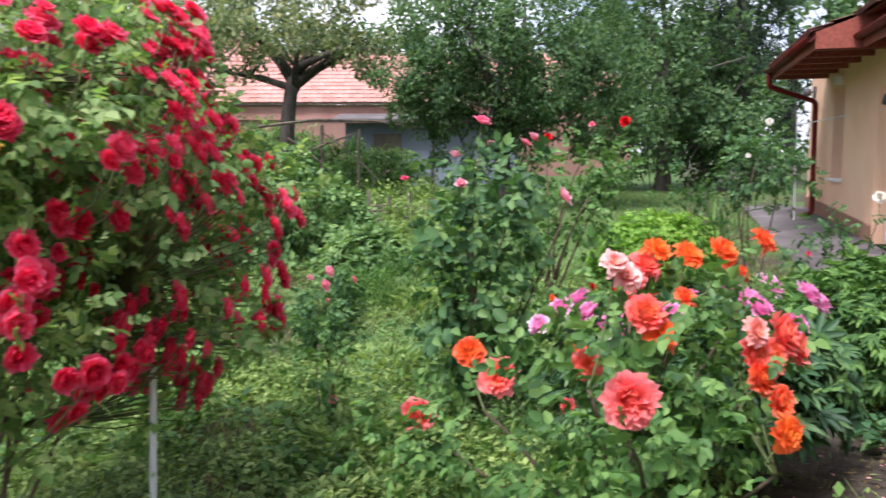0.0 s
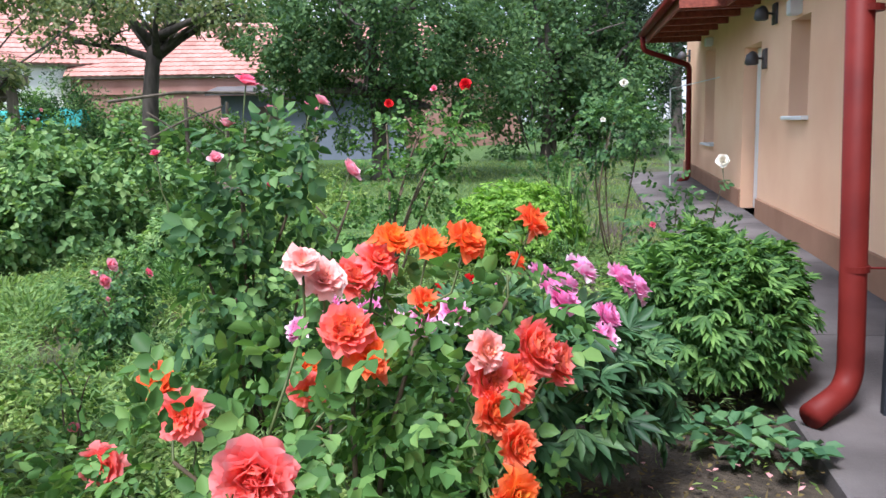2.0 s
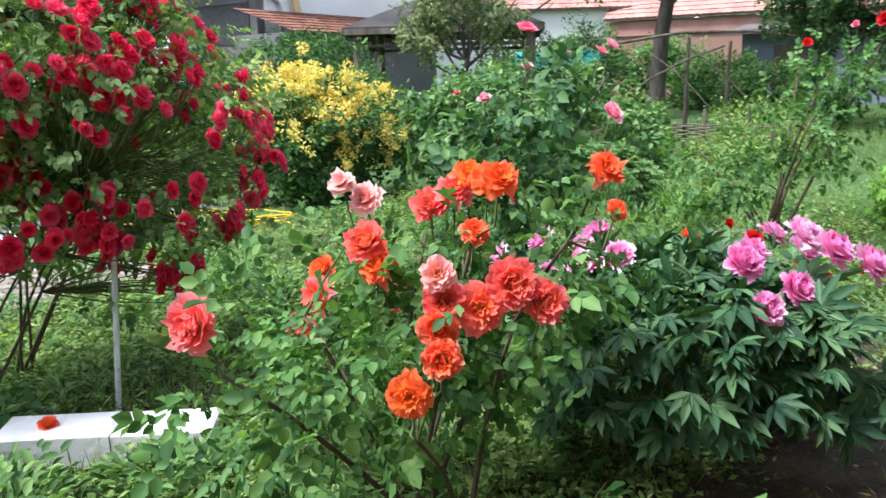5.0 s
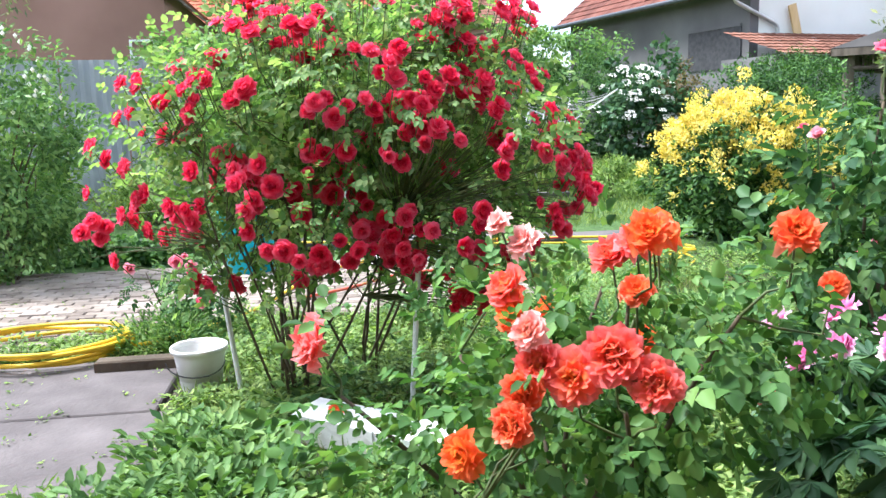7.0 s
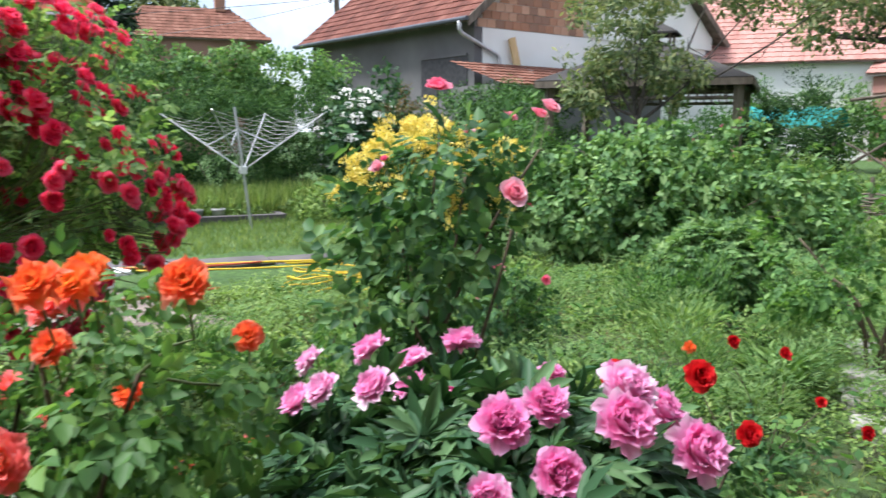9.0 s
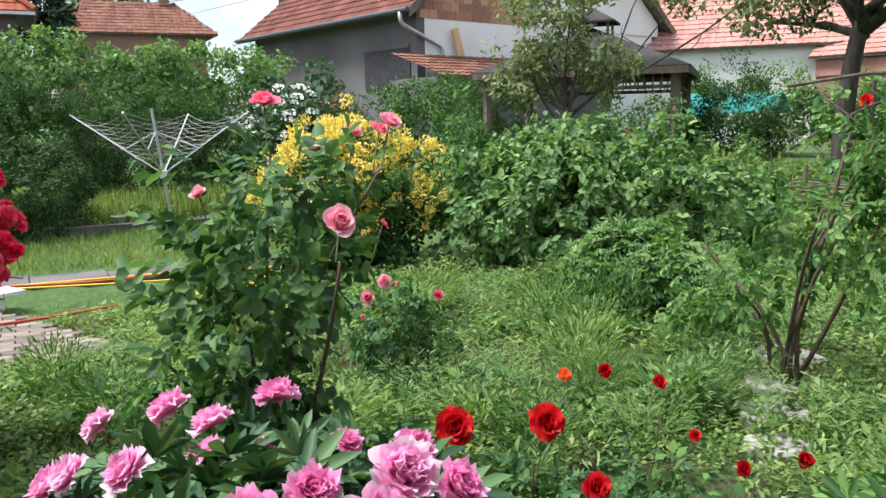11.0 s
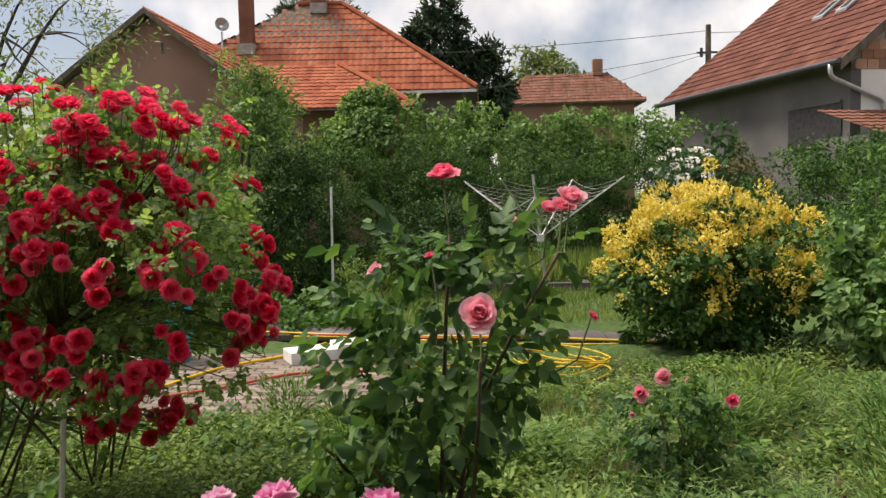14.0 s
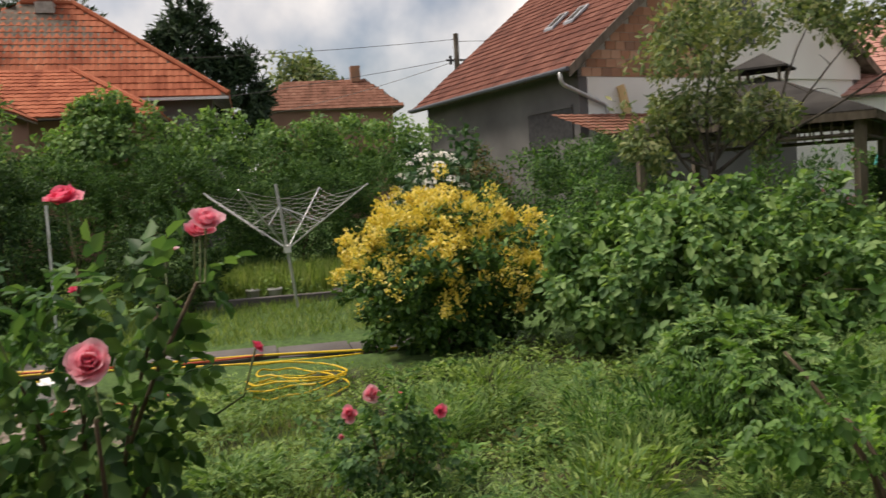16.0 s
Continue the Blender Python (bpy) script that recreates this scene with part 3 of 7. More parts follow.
# concrete walk along the house, poured in bays
walkway = Build()
ys = [-6.0, -3.2, -0.4, 2.2, 4.7, 7.0, 9.4, 11.9, 14.4, 17.0, 19.6]
pave = thing("pavement", "worn grey concrete walk along the house wall", "pavement", (3.3, 5, 0), kind="structure")
for y0, y1 in zip(ys, ys[1:]):
    q = Build()
    v = []
    for x, dz in ((2.64, -0.12), (2.64, 0.012), (2.66, 0.022), (3.92, 0.03), (3.92, -0.12)):
        for y in (y0 + 0.006, y1 - 0.006):
            v.append((x, y, gz(x, y) + dz))
    q.add(v, [(i * 2, i * 2 + 1, i * 2 + 3, i * 2 + 2) for i in range(4)] + [(0, 2, 4, 6, 8), (9, 7, 5, 3, 1)])
    q.done("paving_bay", "concrete", pave)

slab = thing("pavement_slab", "cracked old concrete slab in the yard", "pavement", (-1, 0.5, 0), kind="structure")
for x0, x1, y0, y1 in ((-2.0, -1.02, -1.2, 1.9), (-1.0, 0.02, -1.2, 2.03), (-2.0, -1.02, -4.0, -1.22), (-1.0, 0.02, -4.0, -1.22)):
    Build().box((x0, y0, -0.1), (x1, y1, 0.02), None, 0.008).done("slab", "old_concrete", slab)

strip = thing("pavement_strip", "narrow pale concrete garden path", "path", (-6.5, 2, 0), kind="structure")
for k in range(14):
    y0 = -3.6 + k * 0.78
    x0 = -6.45 - 0.176 * (4 - y0)
    Build().box((x0 - 0.3, y0, -0.06), (x0 + 0.3, y0 + 0.77, 0.02), None, 0.008).done("path_slab", "concrete", strip)


# ---- house with the walk ----
HX = 3.915


def box_ob(name, lo, hi, mat, parent=None, label="", bevel=0.0):
    return Build().box(lo, hi, None, bevel).done(name, mat, parent, label)


house = thing("house", "single-storey house with apricot render and red-brown eaves", "house", (4.5, 8, 0))
openings = [(-2.4, -1.0, 1.0, 2.2), (2.0, 3.4, 1.0, 2.2), (6.2, 7.66, 1.0, 2.28), (10.3, 11.05, 1.47, 2.5), (12.45, 13.5, 0.2, 2.42), (15.85, 16.85, 1.03, 2.65)]
y = -6.0
for y0, y1, z0, z1 in openings:
    box_ob("wall_section", (HX, y, 0.0), (HX + 0.3, y0, 3.4), "render_wall", house)
    box_ob("wall_section", (HX, y0, -0.05), (HX + 0.3, y1, z0), "render_wall", house)
    box_ob("wall_section", (HX, y0, z1), (HX + 0.3, y1, 3.4), "render_wall", house)
    y = y1
box_ob("wall_section", (HX, y, 0.0), (HX + 0.3, 19.4, 3.4), "render_wall", house)
box_ob("end_wall", (HX + 0.3, 19.1, 0.0), (10.5, 19.4, 3.1), "render_wall", house)
box_ob("end_wall", (HX + 0.3, -6.0, 0.0), (10.5, -5.7, 3.1), "render_wall", house)
box_ob("back_wall", (10.2, -5.7, 0), (10.5, 19.1, 3.1), "render_wall", house)
for y0, y1 in ((-6.0, 12.44), (13.51, 19.42)):
    q = Build()
    q.add([(HX - 0.025, y0, gz(0, y0) - 0.1), (HX - 0.025, y1, gz(0, y1) - 0.1), (HX - 0.025, y1, gz(0, y1) + 0.27), (HX - 0.025, y0, gz(0, y0) + 0.27),
           (HX - 0.002, y0, gz(0, y0) - 0.1), (HX - 0.002, y1, gz(0, y1) - 0.1), (HX - 0.002, y1, gz(0, y1) + 0.28), (HX - 0.002, y0, gz(0, y0) + 0.28)],
          [(0, 1, 2, 3), (3, 2, 6, 7), (0, 3, 7, 4), (1, 5, 6, 2)])
    q.done("plinth", "plinth", house, "brown painted plinth")


def window_in(y0, y1, z0, z1, blind):
    w = Build()
    x = HX + 0.215
    for lo, hi in (((x, y0, z0), (x + 0.06, y0 + 0.06, z1)), ((x, y1 - 0.06, z0), (x + 0.06, y1, z1)), ((x, y0 + 0.06, z0), (x + 0.06, y1 - 0.06, z0 + 0.06)), ((x, y0 + 0.06, z1 - 0.06), (x + 0.06, y1 - 0.06, z1))):
        w.box(lo, hi)
    win = w.done("window", "white_pvc", house, "white plastic window frame")
    mid = (y0 + y1) / 2
    if y1 - y0 > 1.1:
        box_ob("mullion", (x - 0.005, mid - 0.05, z0 + 0.06), (x + 0.055, mid + 0.05, z1 - 0.06), "white_pvc", win)
    box_ob("pane", (x + 0.025, y0 + 0.06, z0 + 0.06), (x + 0.035, y1 - 0.06, z1 - 0.06), "glass", win, "dark window pane")
    box_ob("sill", (HX - 0.07, y0 - 0.04, z0 - 0.03), (HX + 0.213, y1 + 0.04, z0 + 0.012), "white_pvc", win, "white window sill", 0.006)
    if blind:
        s = Build()
        for k in range(int(blind / 0.045)):
            z = z1 - 0.065 - k * 0.045
            s.box((x - 0.035, y0 + 0.03, z - 0.042), (x - 0.02, y1 - 0.03, z))
        s.done("roller_shutter", "bucket_grey", win, "grey roller shutter")
        box_ob("shutter_rail", (x - 0.045, y0 + 0.002, z0 + 0.02), (x - 0.01, y0 + 0.03, z1), "white_pvc", win)
        box_ob("shutter_rail", (x - 0.045, y1 - 0.03, z0 + 0.02), (x - 0.01, y1 - 0.002, z1), "white_pvc", win)


for k, (y0, y1, z0, z1) in enumerate(openings):
    if z0 > 0.5:
        window_in(y0, y1, z0, z1, 0.25 if k < 3 else 0)
door = box_ob("door", (HX + 0.17, 12.47, 0.22), (HX + 0.22, 13.48, 2.4), "white_pvc", house, "white plastic front door")
box_ob("door_frame", (HX + 0.05, 12.452, 0.2), (HX + 0.168, 12.51, 2.41), "white_pvc", door)
box_ob("door_step", (HX - 0.25, 12.4, 0.1), (HX + 0.2, 13.55, 0.2), "concrete", house, "concrete door step", 0.01)
# eaves: boarded soffit, rafters, fascia, gutter, tiles
EX, EZ, SL = 2.92, 2.9, 0.36
YE, YS, YN, XN = 17.45, 7.4, 12.6, 3.5  # far end; the overhang is narrow between YS and YN
eave_runs = ((-6.3, YS, EX), (YS, YN, XN), (YN, YE, EX))
for y0, y1, xe in eave_runs:
    boards = max(3, int((HX + 0.02 - xe) / 0.11))
    for k in range(boards):
        x0 = xe + 0.04 + k * (HX - xe - 0.03) / boards
        x1 = x0 + (HX - xe - 0.03) / boards - 0.008
        box_ob("soffit_board", (x0, y0 + 0.002, EZ + 0.09 + 0.003 * (k % 2)), (x1, y1 - 0.002, EZ + 0.115 + 0.003 * (k % 2)), "red_brown_wood", house)
    for k in range(int((y1 - y0) / 0.9)):
        yy = y0 + 0.4 + k * 0.9
        box_ob("rafter", (xe + 0.03, yy - 0.045, EZ + 0.0), (HX - 0.004, yy + 0.045, EZ + 0.088), "red_brown_wood", house, "", 0.006)
    box_ob("fascia", (xe, y0, EZ - 0.02), (xe + 0.028, y1, EZ + 0.19), "red_brown_wood", house)
    gut = Build()
    prof = [(xe - 0.07 + 0.065 * math.cos(a), EZ + 0.14 + 0.065 * math.sin(a)) for a in np.linspace(math.pi, 2 * math.pi, 8)]
    prof += [(x * 0.94 + (xe - 0.07) * 0.06, z + 0.004) for x, z in reversed(prof)]
    gut.prism([(x, 0, z) for x, z in prof], (0, y0, 0), (0, y1, 0))
    gut.done("gutter", "red_paint", house, "red painted gutter", True)
for yy in (YS, YN):
    Build().prism([(EX, yy, EZ - 0.02), (HX, yy, EZ - 0.02), (HX, yy, EZ + 0.19 + SL * (HX - EX)), (EX, yy, EZ + 0.19)], (0, -0.014, 0), (0, 0.014, 0)).done("bargeboard", "red_brown_wood", house)
Build().prism([(EX, YE, EZ - 0.02), (HX, YE, EZ - 0.02), (HX, YE, EZ + 0.19 + SL * (HX - EX)), (EX, YE, EZ + 0.19)], (0, 0.002, 0), (0, 0.03, 0)).done("bargeboard", "red_brown_wood", house)


def tiled(name, o, u, v, poly, mat, parent, tw=0.24, th=0.33, seed=1):
    """Roof tiles on the plane o + u*a + v*b inside a polygon of (a, b)."""
    o, u, v = Vector(o), Vector(u).normalized(), Vector(v).normalized()
    nrm = u.cross(v).normalized()
    if nrm.z < 0:
        nrm = -nrm
    rng = random.Random(seed)
    A, Bm = max(p[0] for p in poly), max(p[1] for p in poly)
    A0 = min(p[0] for p in poly)
    q = Build()

    def inside(a, c):
        r, k = False, len(poly) - 1
        for i in range(len(poly)):
            (x1, y1), (x2, y2) = poly[i], poly[k]
            if (y1 > c) != (y2 > c) and a < (x2 - x1) * (c - y1) / (y2 - y1) + x1:
                r = not r
            k = i
        return r

    rows = int(Bm / th) + 1
    for i in range(rows):
        for j in range(int((A - A0) / tw) + 1):
            a0, b0 = A0 + j * tw, i * th
            if not inside(a0 + tw / 2, b0 + th / 2):
                continue
            lift = 0.035 + rng.uniform(-0.006, 0.008)
            v6 = []
            for bb, h in ((b0 - 0.02, lift), (b0 + th, 0.008)):
                for aa, hh in ((a0, 0.0), (a0 + tw * 0.5, 0.022), (a0 + tw, 0.0)):
                    v6.append(o + u * aa + v * bb + nrm * (h + hh))
            for aa, hh in ((a0, 0.0), (a0 + tw * 0.5, 0.022), (a0 + tw, 0.0)):
                v6.append(o + u * aa + v * (b0 - 0.015) + nrm * (-0.005))
            q.add(v6, [(0, 1, 4, 3), (1, 2, 5, 4), (6, 7, 1, 0), (7, 8, 2, 1)])
    return q.done(name, mat, parent)


tiled("roof", (EX - 0.05, -6.3, EZ + 0.21), (0, 1, 0), (1, 0, SL), [(0, 0), (YS + 6.3, 0), (YS + 6.3, 0.62), (YN + 6.3, 0.62), (YN + 6.3, 0), (YE + 6.3, 0), (YE + 6.3, 4.5), (0, 4.5)], "tile_red", house, 0.3, 0.3)
RZ = EZ + 0.17
for y0, y1, xe in eave_runs:
    Build().prism([(xe, y0, RZ + SL * (xe - EX)), (xe, y1, RZ + SL * (xe - EX)), (7.2, y1, RZ + SL * 4.28), (7.2, y0, RZ + SL * 4.28)], (0, 0, 0), (0, 0, 0.03)).done("roof_deck", "red_brown_wood", house)
Build().prism([(11.5, -6.3, RZ), (11.5, 19.5, RZ), (7.2, 19.5, RZ + SL * 4.28), (7.2, -6.3, RZ + SL * 4.28)], (0, 0, 0), (0, 0, 0.03)).done("roof_deck", "red_brown_wood", house)
Build().prism([(HX, YE, RZ + SL), (HX, 19.5, RZ + SL), (7.2, 19.5, RZ + SL * 4.28), (7.2, YE, RZ + SL * 4.28)], (0, 0, 0), (0, 0, 0.03)).done("roof_deck", "red_brown_wood", house)
Build().prism([(HX + 0.05, 0, 3.1), (10.4, 0, 3.1), (7.2, 0, EZ + 0.12 + SL * 4.28)], (0, 19.15, 0), (0, 19.35, 0)).done("gable_wall", "render_wall", house)


def elbowed(points, radius, mat, name, parent, label="", sides=14, bend=0.09):
    """A pipe through points with rounded elbows."""
    pts = [Vector(p) for p in points]
    out = [pts[0]]
    for a, c, d in zip(pts, pts[1:], pts[2:]):
        e1, e2 = (a - c).normalized(), (d - c).normalized()
        s, e = c + e1 * bend, c + e2 * bend
        for t in np.linspace(0, 1, 7):
            out.append(s * (1 - t) ** 2 + c * 2 * t * (1 - t) + e * t * t)
    out.append(pts[-1])
    return Build().tube(out, radius, sides).done(name, mat, parent, label, True)


pipe = thing("downpipe", "thick red painted downpipe with an elbow at the foot", "downpipe", (2.9, 5.6, 0))
elbowed([(2.85, 5.6, EZ + 0.1), (2.915, 5.6, 0.17), (2.68, 5.38, 0.1)], 0.062, "red_paint", "pipe", pipe, sides=18, bend=0.14)
for z in (0.75, 1.95):
    Build().tube([(2.908, 5.6, z), (2.908, 5.6, z + 0.03)], 0.067, 18).tube([(2.95, 5.6, z + 0.015), (3.08, 5.6, z + 0.015)], 0.006, 6).done("clamp", "red_paint", pipe)
post = thing("porch_post", "slim dark grey steel post beside the downpipe", "post", (3.09, 5.6, 0))
box_ob("shaft", (3.067, 5.577, 0.022), (3.113, 5.623, EZ + 0.2), "dark_paint", post, "", 0.005)
box_ob("base_plate", (3.04, 5.55, 0.02), (3.14, 5.65, 0.034), "dark_paint", post)
fp = thing("downpipe", "red downpipe with a swan neck at the house corner", "downpipe", (3.5, 17.6, 0.2))
elbowed([(2.85, 17.3, EZ + 0.1), (2.86, 17.3, EZ - 0.16), (3.72, 17.55, 2.46), (3.74, 17.55, 0.35), (3.55, 17.4, 0.3)], 0.05, "red_paint", "pipe", fp, sides=10)


def wall_lamp(y, z, big):
    w = thing("wall_lamp", "dark wall lamp bracketed on the apricot wall", "lamp", (HX - 0.06, y, z), "wall lamps")
    box_ob("back_plate", (HX - 0.03, y - 0.09, z - 0.12), (HX - 0.002, y + 0.09, z + 0.12), "old_concrete" if big else "dark_metal", w, "", 0.006)
    Build().tube([(HX - 0.03, y, z), (HX - 0.14, y, z + 0.02)], 0.014, 8).done("arm", "dark_metal", w)
    q = Build()
    q.tube([(HX - 0.14, y, z + 0.09), (HX - 0.16, y, z + 0.04), (HX - 0.17, y, z - 0.05), (HX - 0.17, y, z - 0.07)], [0.03, 0.075, 0.085, 0.06], 12)
    q.done("head", "dark_metal", w, "", True)


wall_lamp(12.2, 2.18, True)
wall_lamp(11.75, 2.66, False)
wall_lamp(18.9, 2.72, False)
vent = thing("wall_vent", "narrow dark slit vent in the apricot wall", "vent", (HX, 9.1, 2.66))
box_ob("slit", (HX - 0.012, 9.07, 2.58), (HX - 0.002, 9.13, 2.76), "dark_metal", vent)
sp = thing("floodlight", "small white floodlight under the eaves", "lamp", (HX - 0.1, 10.7, 2.6))
box_ob("housing", (HX - 0.12, 10.62, 2.52), (HX - 0.003, 10.8, 2.68), "white_metal", sp, "", 0.015)
sp2 = thing("floodlight", "small white floodlight under the eaves", "lamp", (HX - 0.1, 16.2, 2.7))
box_ob("housing", (HX - 0.12, 16.1, 2.68), (HX - 0.003, 16.3, 2.82), "white_metal", sp2, "", 0.015)
line = thing("clothes_line", "thin white cord frame at the house corner", "clothes line", (3.4, 16.2, 0.25))
Build().tube([(3.3, 16.6, 0.26), (3.28, 16.6, 2.0)], 0.012, 6).tube([(3.28, 16.6, 2.0), (HX, 15.4, 2.12)], 0.008, 6).done("cord", "white_metal", line)


# ---- neighbouring buildings ----
def prism_wall(name, poly, off, mat, parent, label=""):
    return Build().prism(poly, (0, 0, 0), off).done(name, mat, parent, label)


# grey outbuilding with brick gable
gar = thing("neighbour_house", "grey rendered house with a red tile roof and bare brick gable", "house", (-22, 18, 0))
C0, gd, gg = Vector((-18.5, 14.6, 0)), Vector((-0.974, -0.226, 0)), Vector((-0.226, 0.974, 0))
GW, GL, GE, GP = 11.6, 9.8, 4.95, 0.80
up = Vector((0, 0, 1))
prism_wall("wall", [C0, C0 + gd * GL, C0 + gd * GL + up * GE, C0 + up * GE], tuple(gg * 0.3), "grey_render", gar)
prism_wall("side_wall", [C0 + gg * 0.3, C0 + gg * GW, C0 + gg * GW + up * 4.55, C0 + gg * 0.3 + up * 4.55], tuple(gd * 0.3), "white_render", gar, "unfinished white insulated wall")
prism_wall("gable", [C0 + up * 4.55, C0 + gg * GW + up * 4.55, C0 + gg * GW + up * (GE + 0.1), C0 + gg * (GW / 2) + up * (GE + GP * GW / 2), C0 + up * (GE + 0.1)], tuple(gd * 0.28), "mortar", gar)
prism_wall("far_gable", [C0 + gd * GL, C0 + gd * GL + gg * GW, C0 + gd * GL + gg * GW + up * GE, C0 + gd * GL + gg * (GW / 2) + up * (GE + GP * GW / 2), C0 + gd * GL + up * GE], tuple(-gd * 0.28), "grey_render", gar)
prism_wall("back_wall", [C0 + gg * GW, C0 + gg * GW + gd * GL, C0 + gg * GW + gd * GL + up * GE, C0 + gg * GW + up * GE], tuple(-gg * 0.3), "grey_render", gar)
bricks = []
for r in range(13):
    z = 4.57 + r * 0.25
    for k in range(34):
        s = 0.12 + k * 0.345 + (0.17 if r % 2 else 0)
        top = z + 0.24 - GE
        if s + 0.33 > GW or min(s, GW - s - 0.33) * GP < top - 0.1:
            continue
        if s > 4.6:
            continue
        bricks.append((s, z))
bm1 = mesh_of("brick", [(x, y, z) for x in (0, 0.33) for y in (-0.02, 0.02) for z in (0, 0.235)], [(0, 1, 3, 2), (4, 6, 7, 5), (0, 4, 5, 1), (2, 3, 7, 6), (0, 2, 6, 4), (1, 5, 7, 3)], "hollow_brick")
turn = Matrix((( gg.x, -gd.x, 0, 0), (gg.y, -gd.y, 0, 0), (0, 0, 1, 0), (0, 0, 0, 1)))
gable_part = [o for o in bpy.data.objects if o.name == "gable"][0]
for s, z in bricks:
    ob = new("brick", bm1)
    mm = Matrix.Translation(C0 + gg * s + up * z) @ turn
    put(ob, gable_part)
    ob.matrix_basis = mm
gp0 = C0 - gd * 0.012
prism_wall("gable_insulation", [gp0 + gg * 5.0 + up * 4.55, gp0 + gg * GW + up * 4.55, gp0 + gg * GW + up * (GE + 0.05), gp0 + gg * (GW / 2) + up * (GE - 0.05 + GP * GW / 2), gp0 + gg * 5.0 + up * (GE - 0.05 + GP * 5.0)], tuple(-gd * 0.05), "white_render", gar, "unpainted white insulation on the gable")
eave0 = C0 - gg * 0.6 - gd * 0.45 + up * (GE - 0.35)
slope = (gg + up * GP).normalized()
run = (GW / 2 + 0.6) * math.hypot(1, GP)
tiled("roof", eave0 + up * 0.12, gd, slope, [(0, 0), (GL + 0.7, 0), (GL + 0.7, run), (0, run)], "tile_red", gar, 0.26, 0.36, 5)
eave1 = C0 + gg * (GW + 0.6) - gd * 0.45 + up * (GE - 0.35)
q = Build().prism([eave0, eave0 + gd * (GL + 0.7), eave0 + gd * (GL + 0.7) + slope * run, eave0 + slope * run], (0, 0, 0), (0, 0, 0.1))
s2 = (-gg + up * GP).normalized()
q.prism([eave1, eave1 + gd * (GL + 0.7), eave1 + gd * (GL + 0.7) + s2 * run, eave1 + s2 * run], (0, 0, 0), (0, 0, 0.1))
q.done("roof_deck", "old_wood", gar)
for e, s in ((eave0, slope), (eave1, s2)):
    q = Build().prism([e - gd * 0.02 - up * 0.12, e - gd * 0.02 + up * 0.16, e - gd * 0.02 + s * run + up * 0.16, e - gd * 0.02 + s * run - up * 0.1], (0, 0, 0), tuple(gd * 0.05))
    q.done("bargeboard", "old_wood", gar, "weathered bargeboard")
Build().tube([eave0 - gg * 0.06 + up * 0.1, eave0 - gg * 0.06 + gd * (GL + 0.7) + up * 0.1], 0.07, 8).done("gutter", "grey_paint", gar)
elbowed([tuple(eave0 + gd * 0.35 - gg * 0.06 + up * 0.06), tuple(eave0 + gd * 0.35 - gg * 0.05 - up * 0.25), tuple(C0 + gg * 0.9 - gd * 0.08 + up * 3.75), tuple(C0 + gg * 0.95 - gd * 0.08 + up * 2.0)], 0.06, "galv", "drainpipe", gar, "galvanised drainpipe", 8, 0.15)
box = C0 + gd * 2.6
prism_wall("dark_opening", [box - gg * 0.01 + up * 2.6, box - gg * 0.01 + gd * -2.3 + up * 2.6, box - gg * 0.01 + gd * -2.3 + up * 3.75, box - gg * 0.01 + up * 3.75], tuple(-gg * 0.03), "dark_metal", gar)
prism_wall("opening_frame", [box - gg * 0.01 + up * 3.75, box - gg * 0.01 - gd * 2.3 + up * 3.75, box - gg * 0.01 - gd * 2.3 + up * 3.82, box - gg * 0.01 + up * 3.82], tuple(-gg * 0.06), "grey_render", gar)
for a in (2.1, 3.2):
    p = eave0 + gd * (a + 0.8) + slope * 2.9 + up * 0.2
    frame_ = Build().prism([p, p + gd * 0.5, p + gd * 0.5 + slope * 0.85, p + slope * 0.85], (0, 0, 0), (0, 0, 0.08)).done("skylight", "zinc_sheet", gar, "small roof window")
    Build().prism([p + gd * 0.1 + slope * 0.08, p + gd * 0.4 + slope * 0.08, p + gd * 0.4 + slope * 0.77, p + gd * 0.1 + slope * 0.77], (0, 0, 0.081), (0, 0, 0.09)).done("pane", "tile_grey", frame_)
prism_wall("gable_window", [C0 - gd * 0.1 + gg * 5.3 + up * 5.6, C0 - gd * 0.1 + gg * 6.7 + up * 5.6, C0 - gd * 0.1 + gg * 6.7 + up * 7.0, C0 - gd * 0.1 + gg * 5.3 + up * 7.0], tuple(gd * 0.02), "glass", gar)
Build().box((0, -0.03, 0), (0.26, 0.03, 0.85), Matrix.Translation(C0 + gg * 1.45 - gd * 0.15 + up * 3.45) @ turn @ Matrix.Rotation(-0.3, 4, "Y")).done("plank", "new_wood", gar, "leaning new plank")
# low tiled lean-to before it
lean = thing("lean_to", "low lean-to with an old brown tile roof", "shed", (-16.5, 17, 0))
lo = C0 - gd * 2.6 + gg * -1.2 + up * 2.75
tiled("roof", lo, gg, (gd * 2.2 + up * 0.7), [(0, 0), (7, 0), (7, 2.4), (0, 2.4)], "tile_brown", lean, 0.26, 0.34, 8)
Build().prism([lo + gd * 0.3 - up * 2.7, lo + gd * 0.3 + gg * 7 - up * 2.7, lo + gd * 0.3 + gg * 7, lo + gd * 0.3], (0, 0, 0), tuple(gd * 2.0)).done("wall", "grey_render", lean)

# orange hipped house
hip = thing("neighbour_house", "house with an orange tiled hip roof and brick chimneys", "house", (-30, -1, 0))


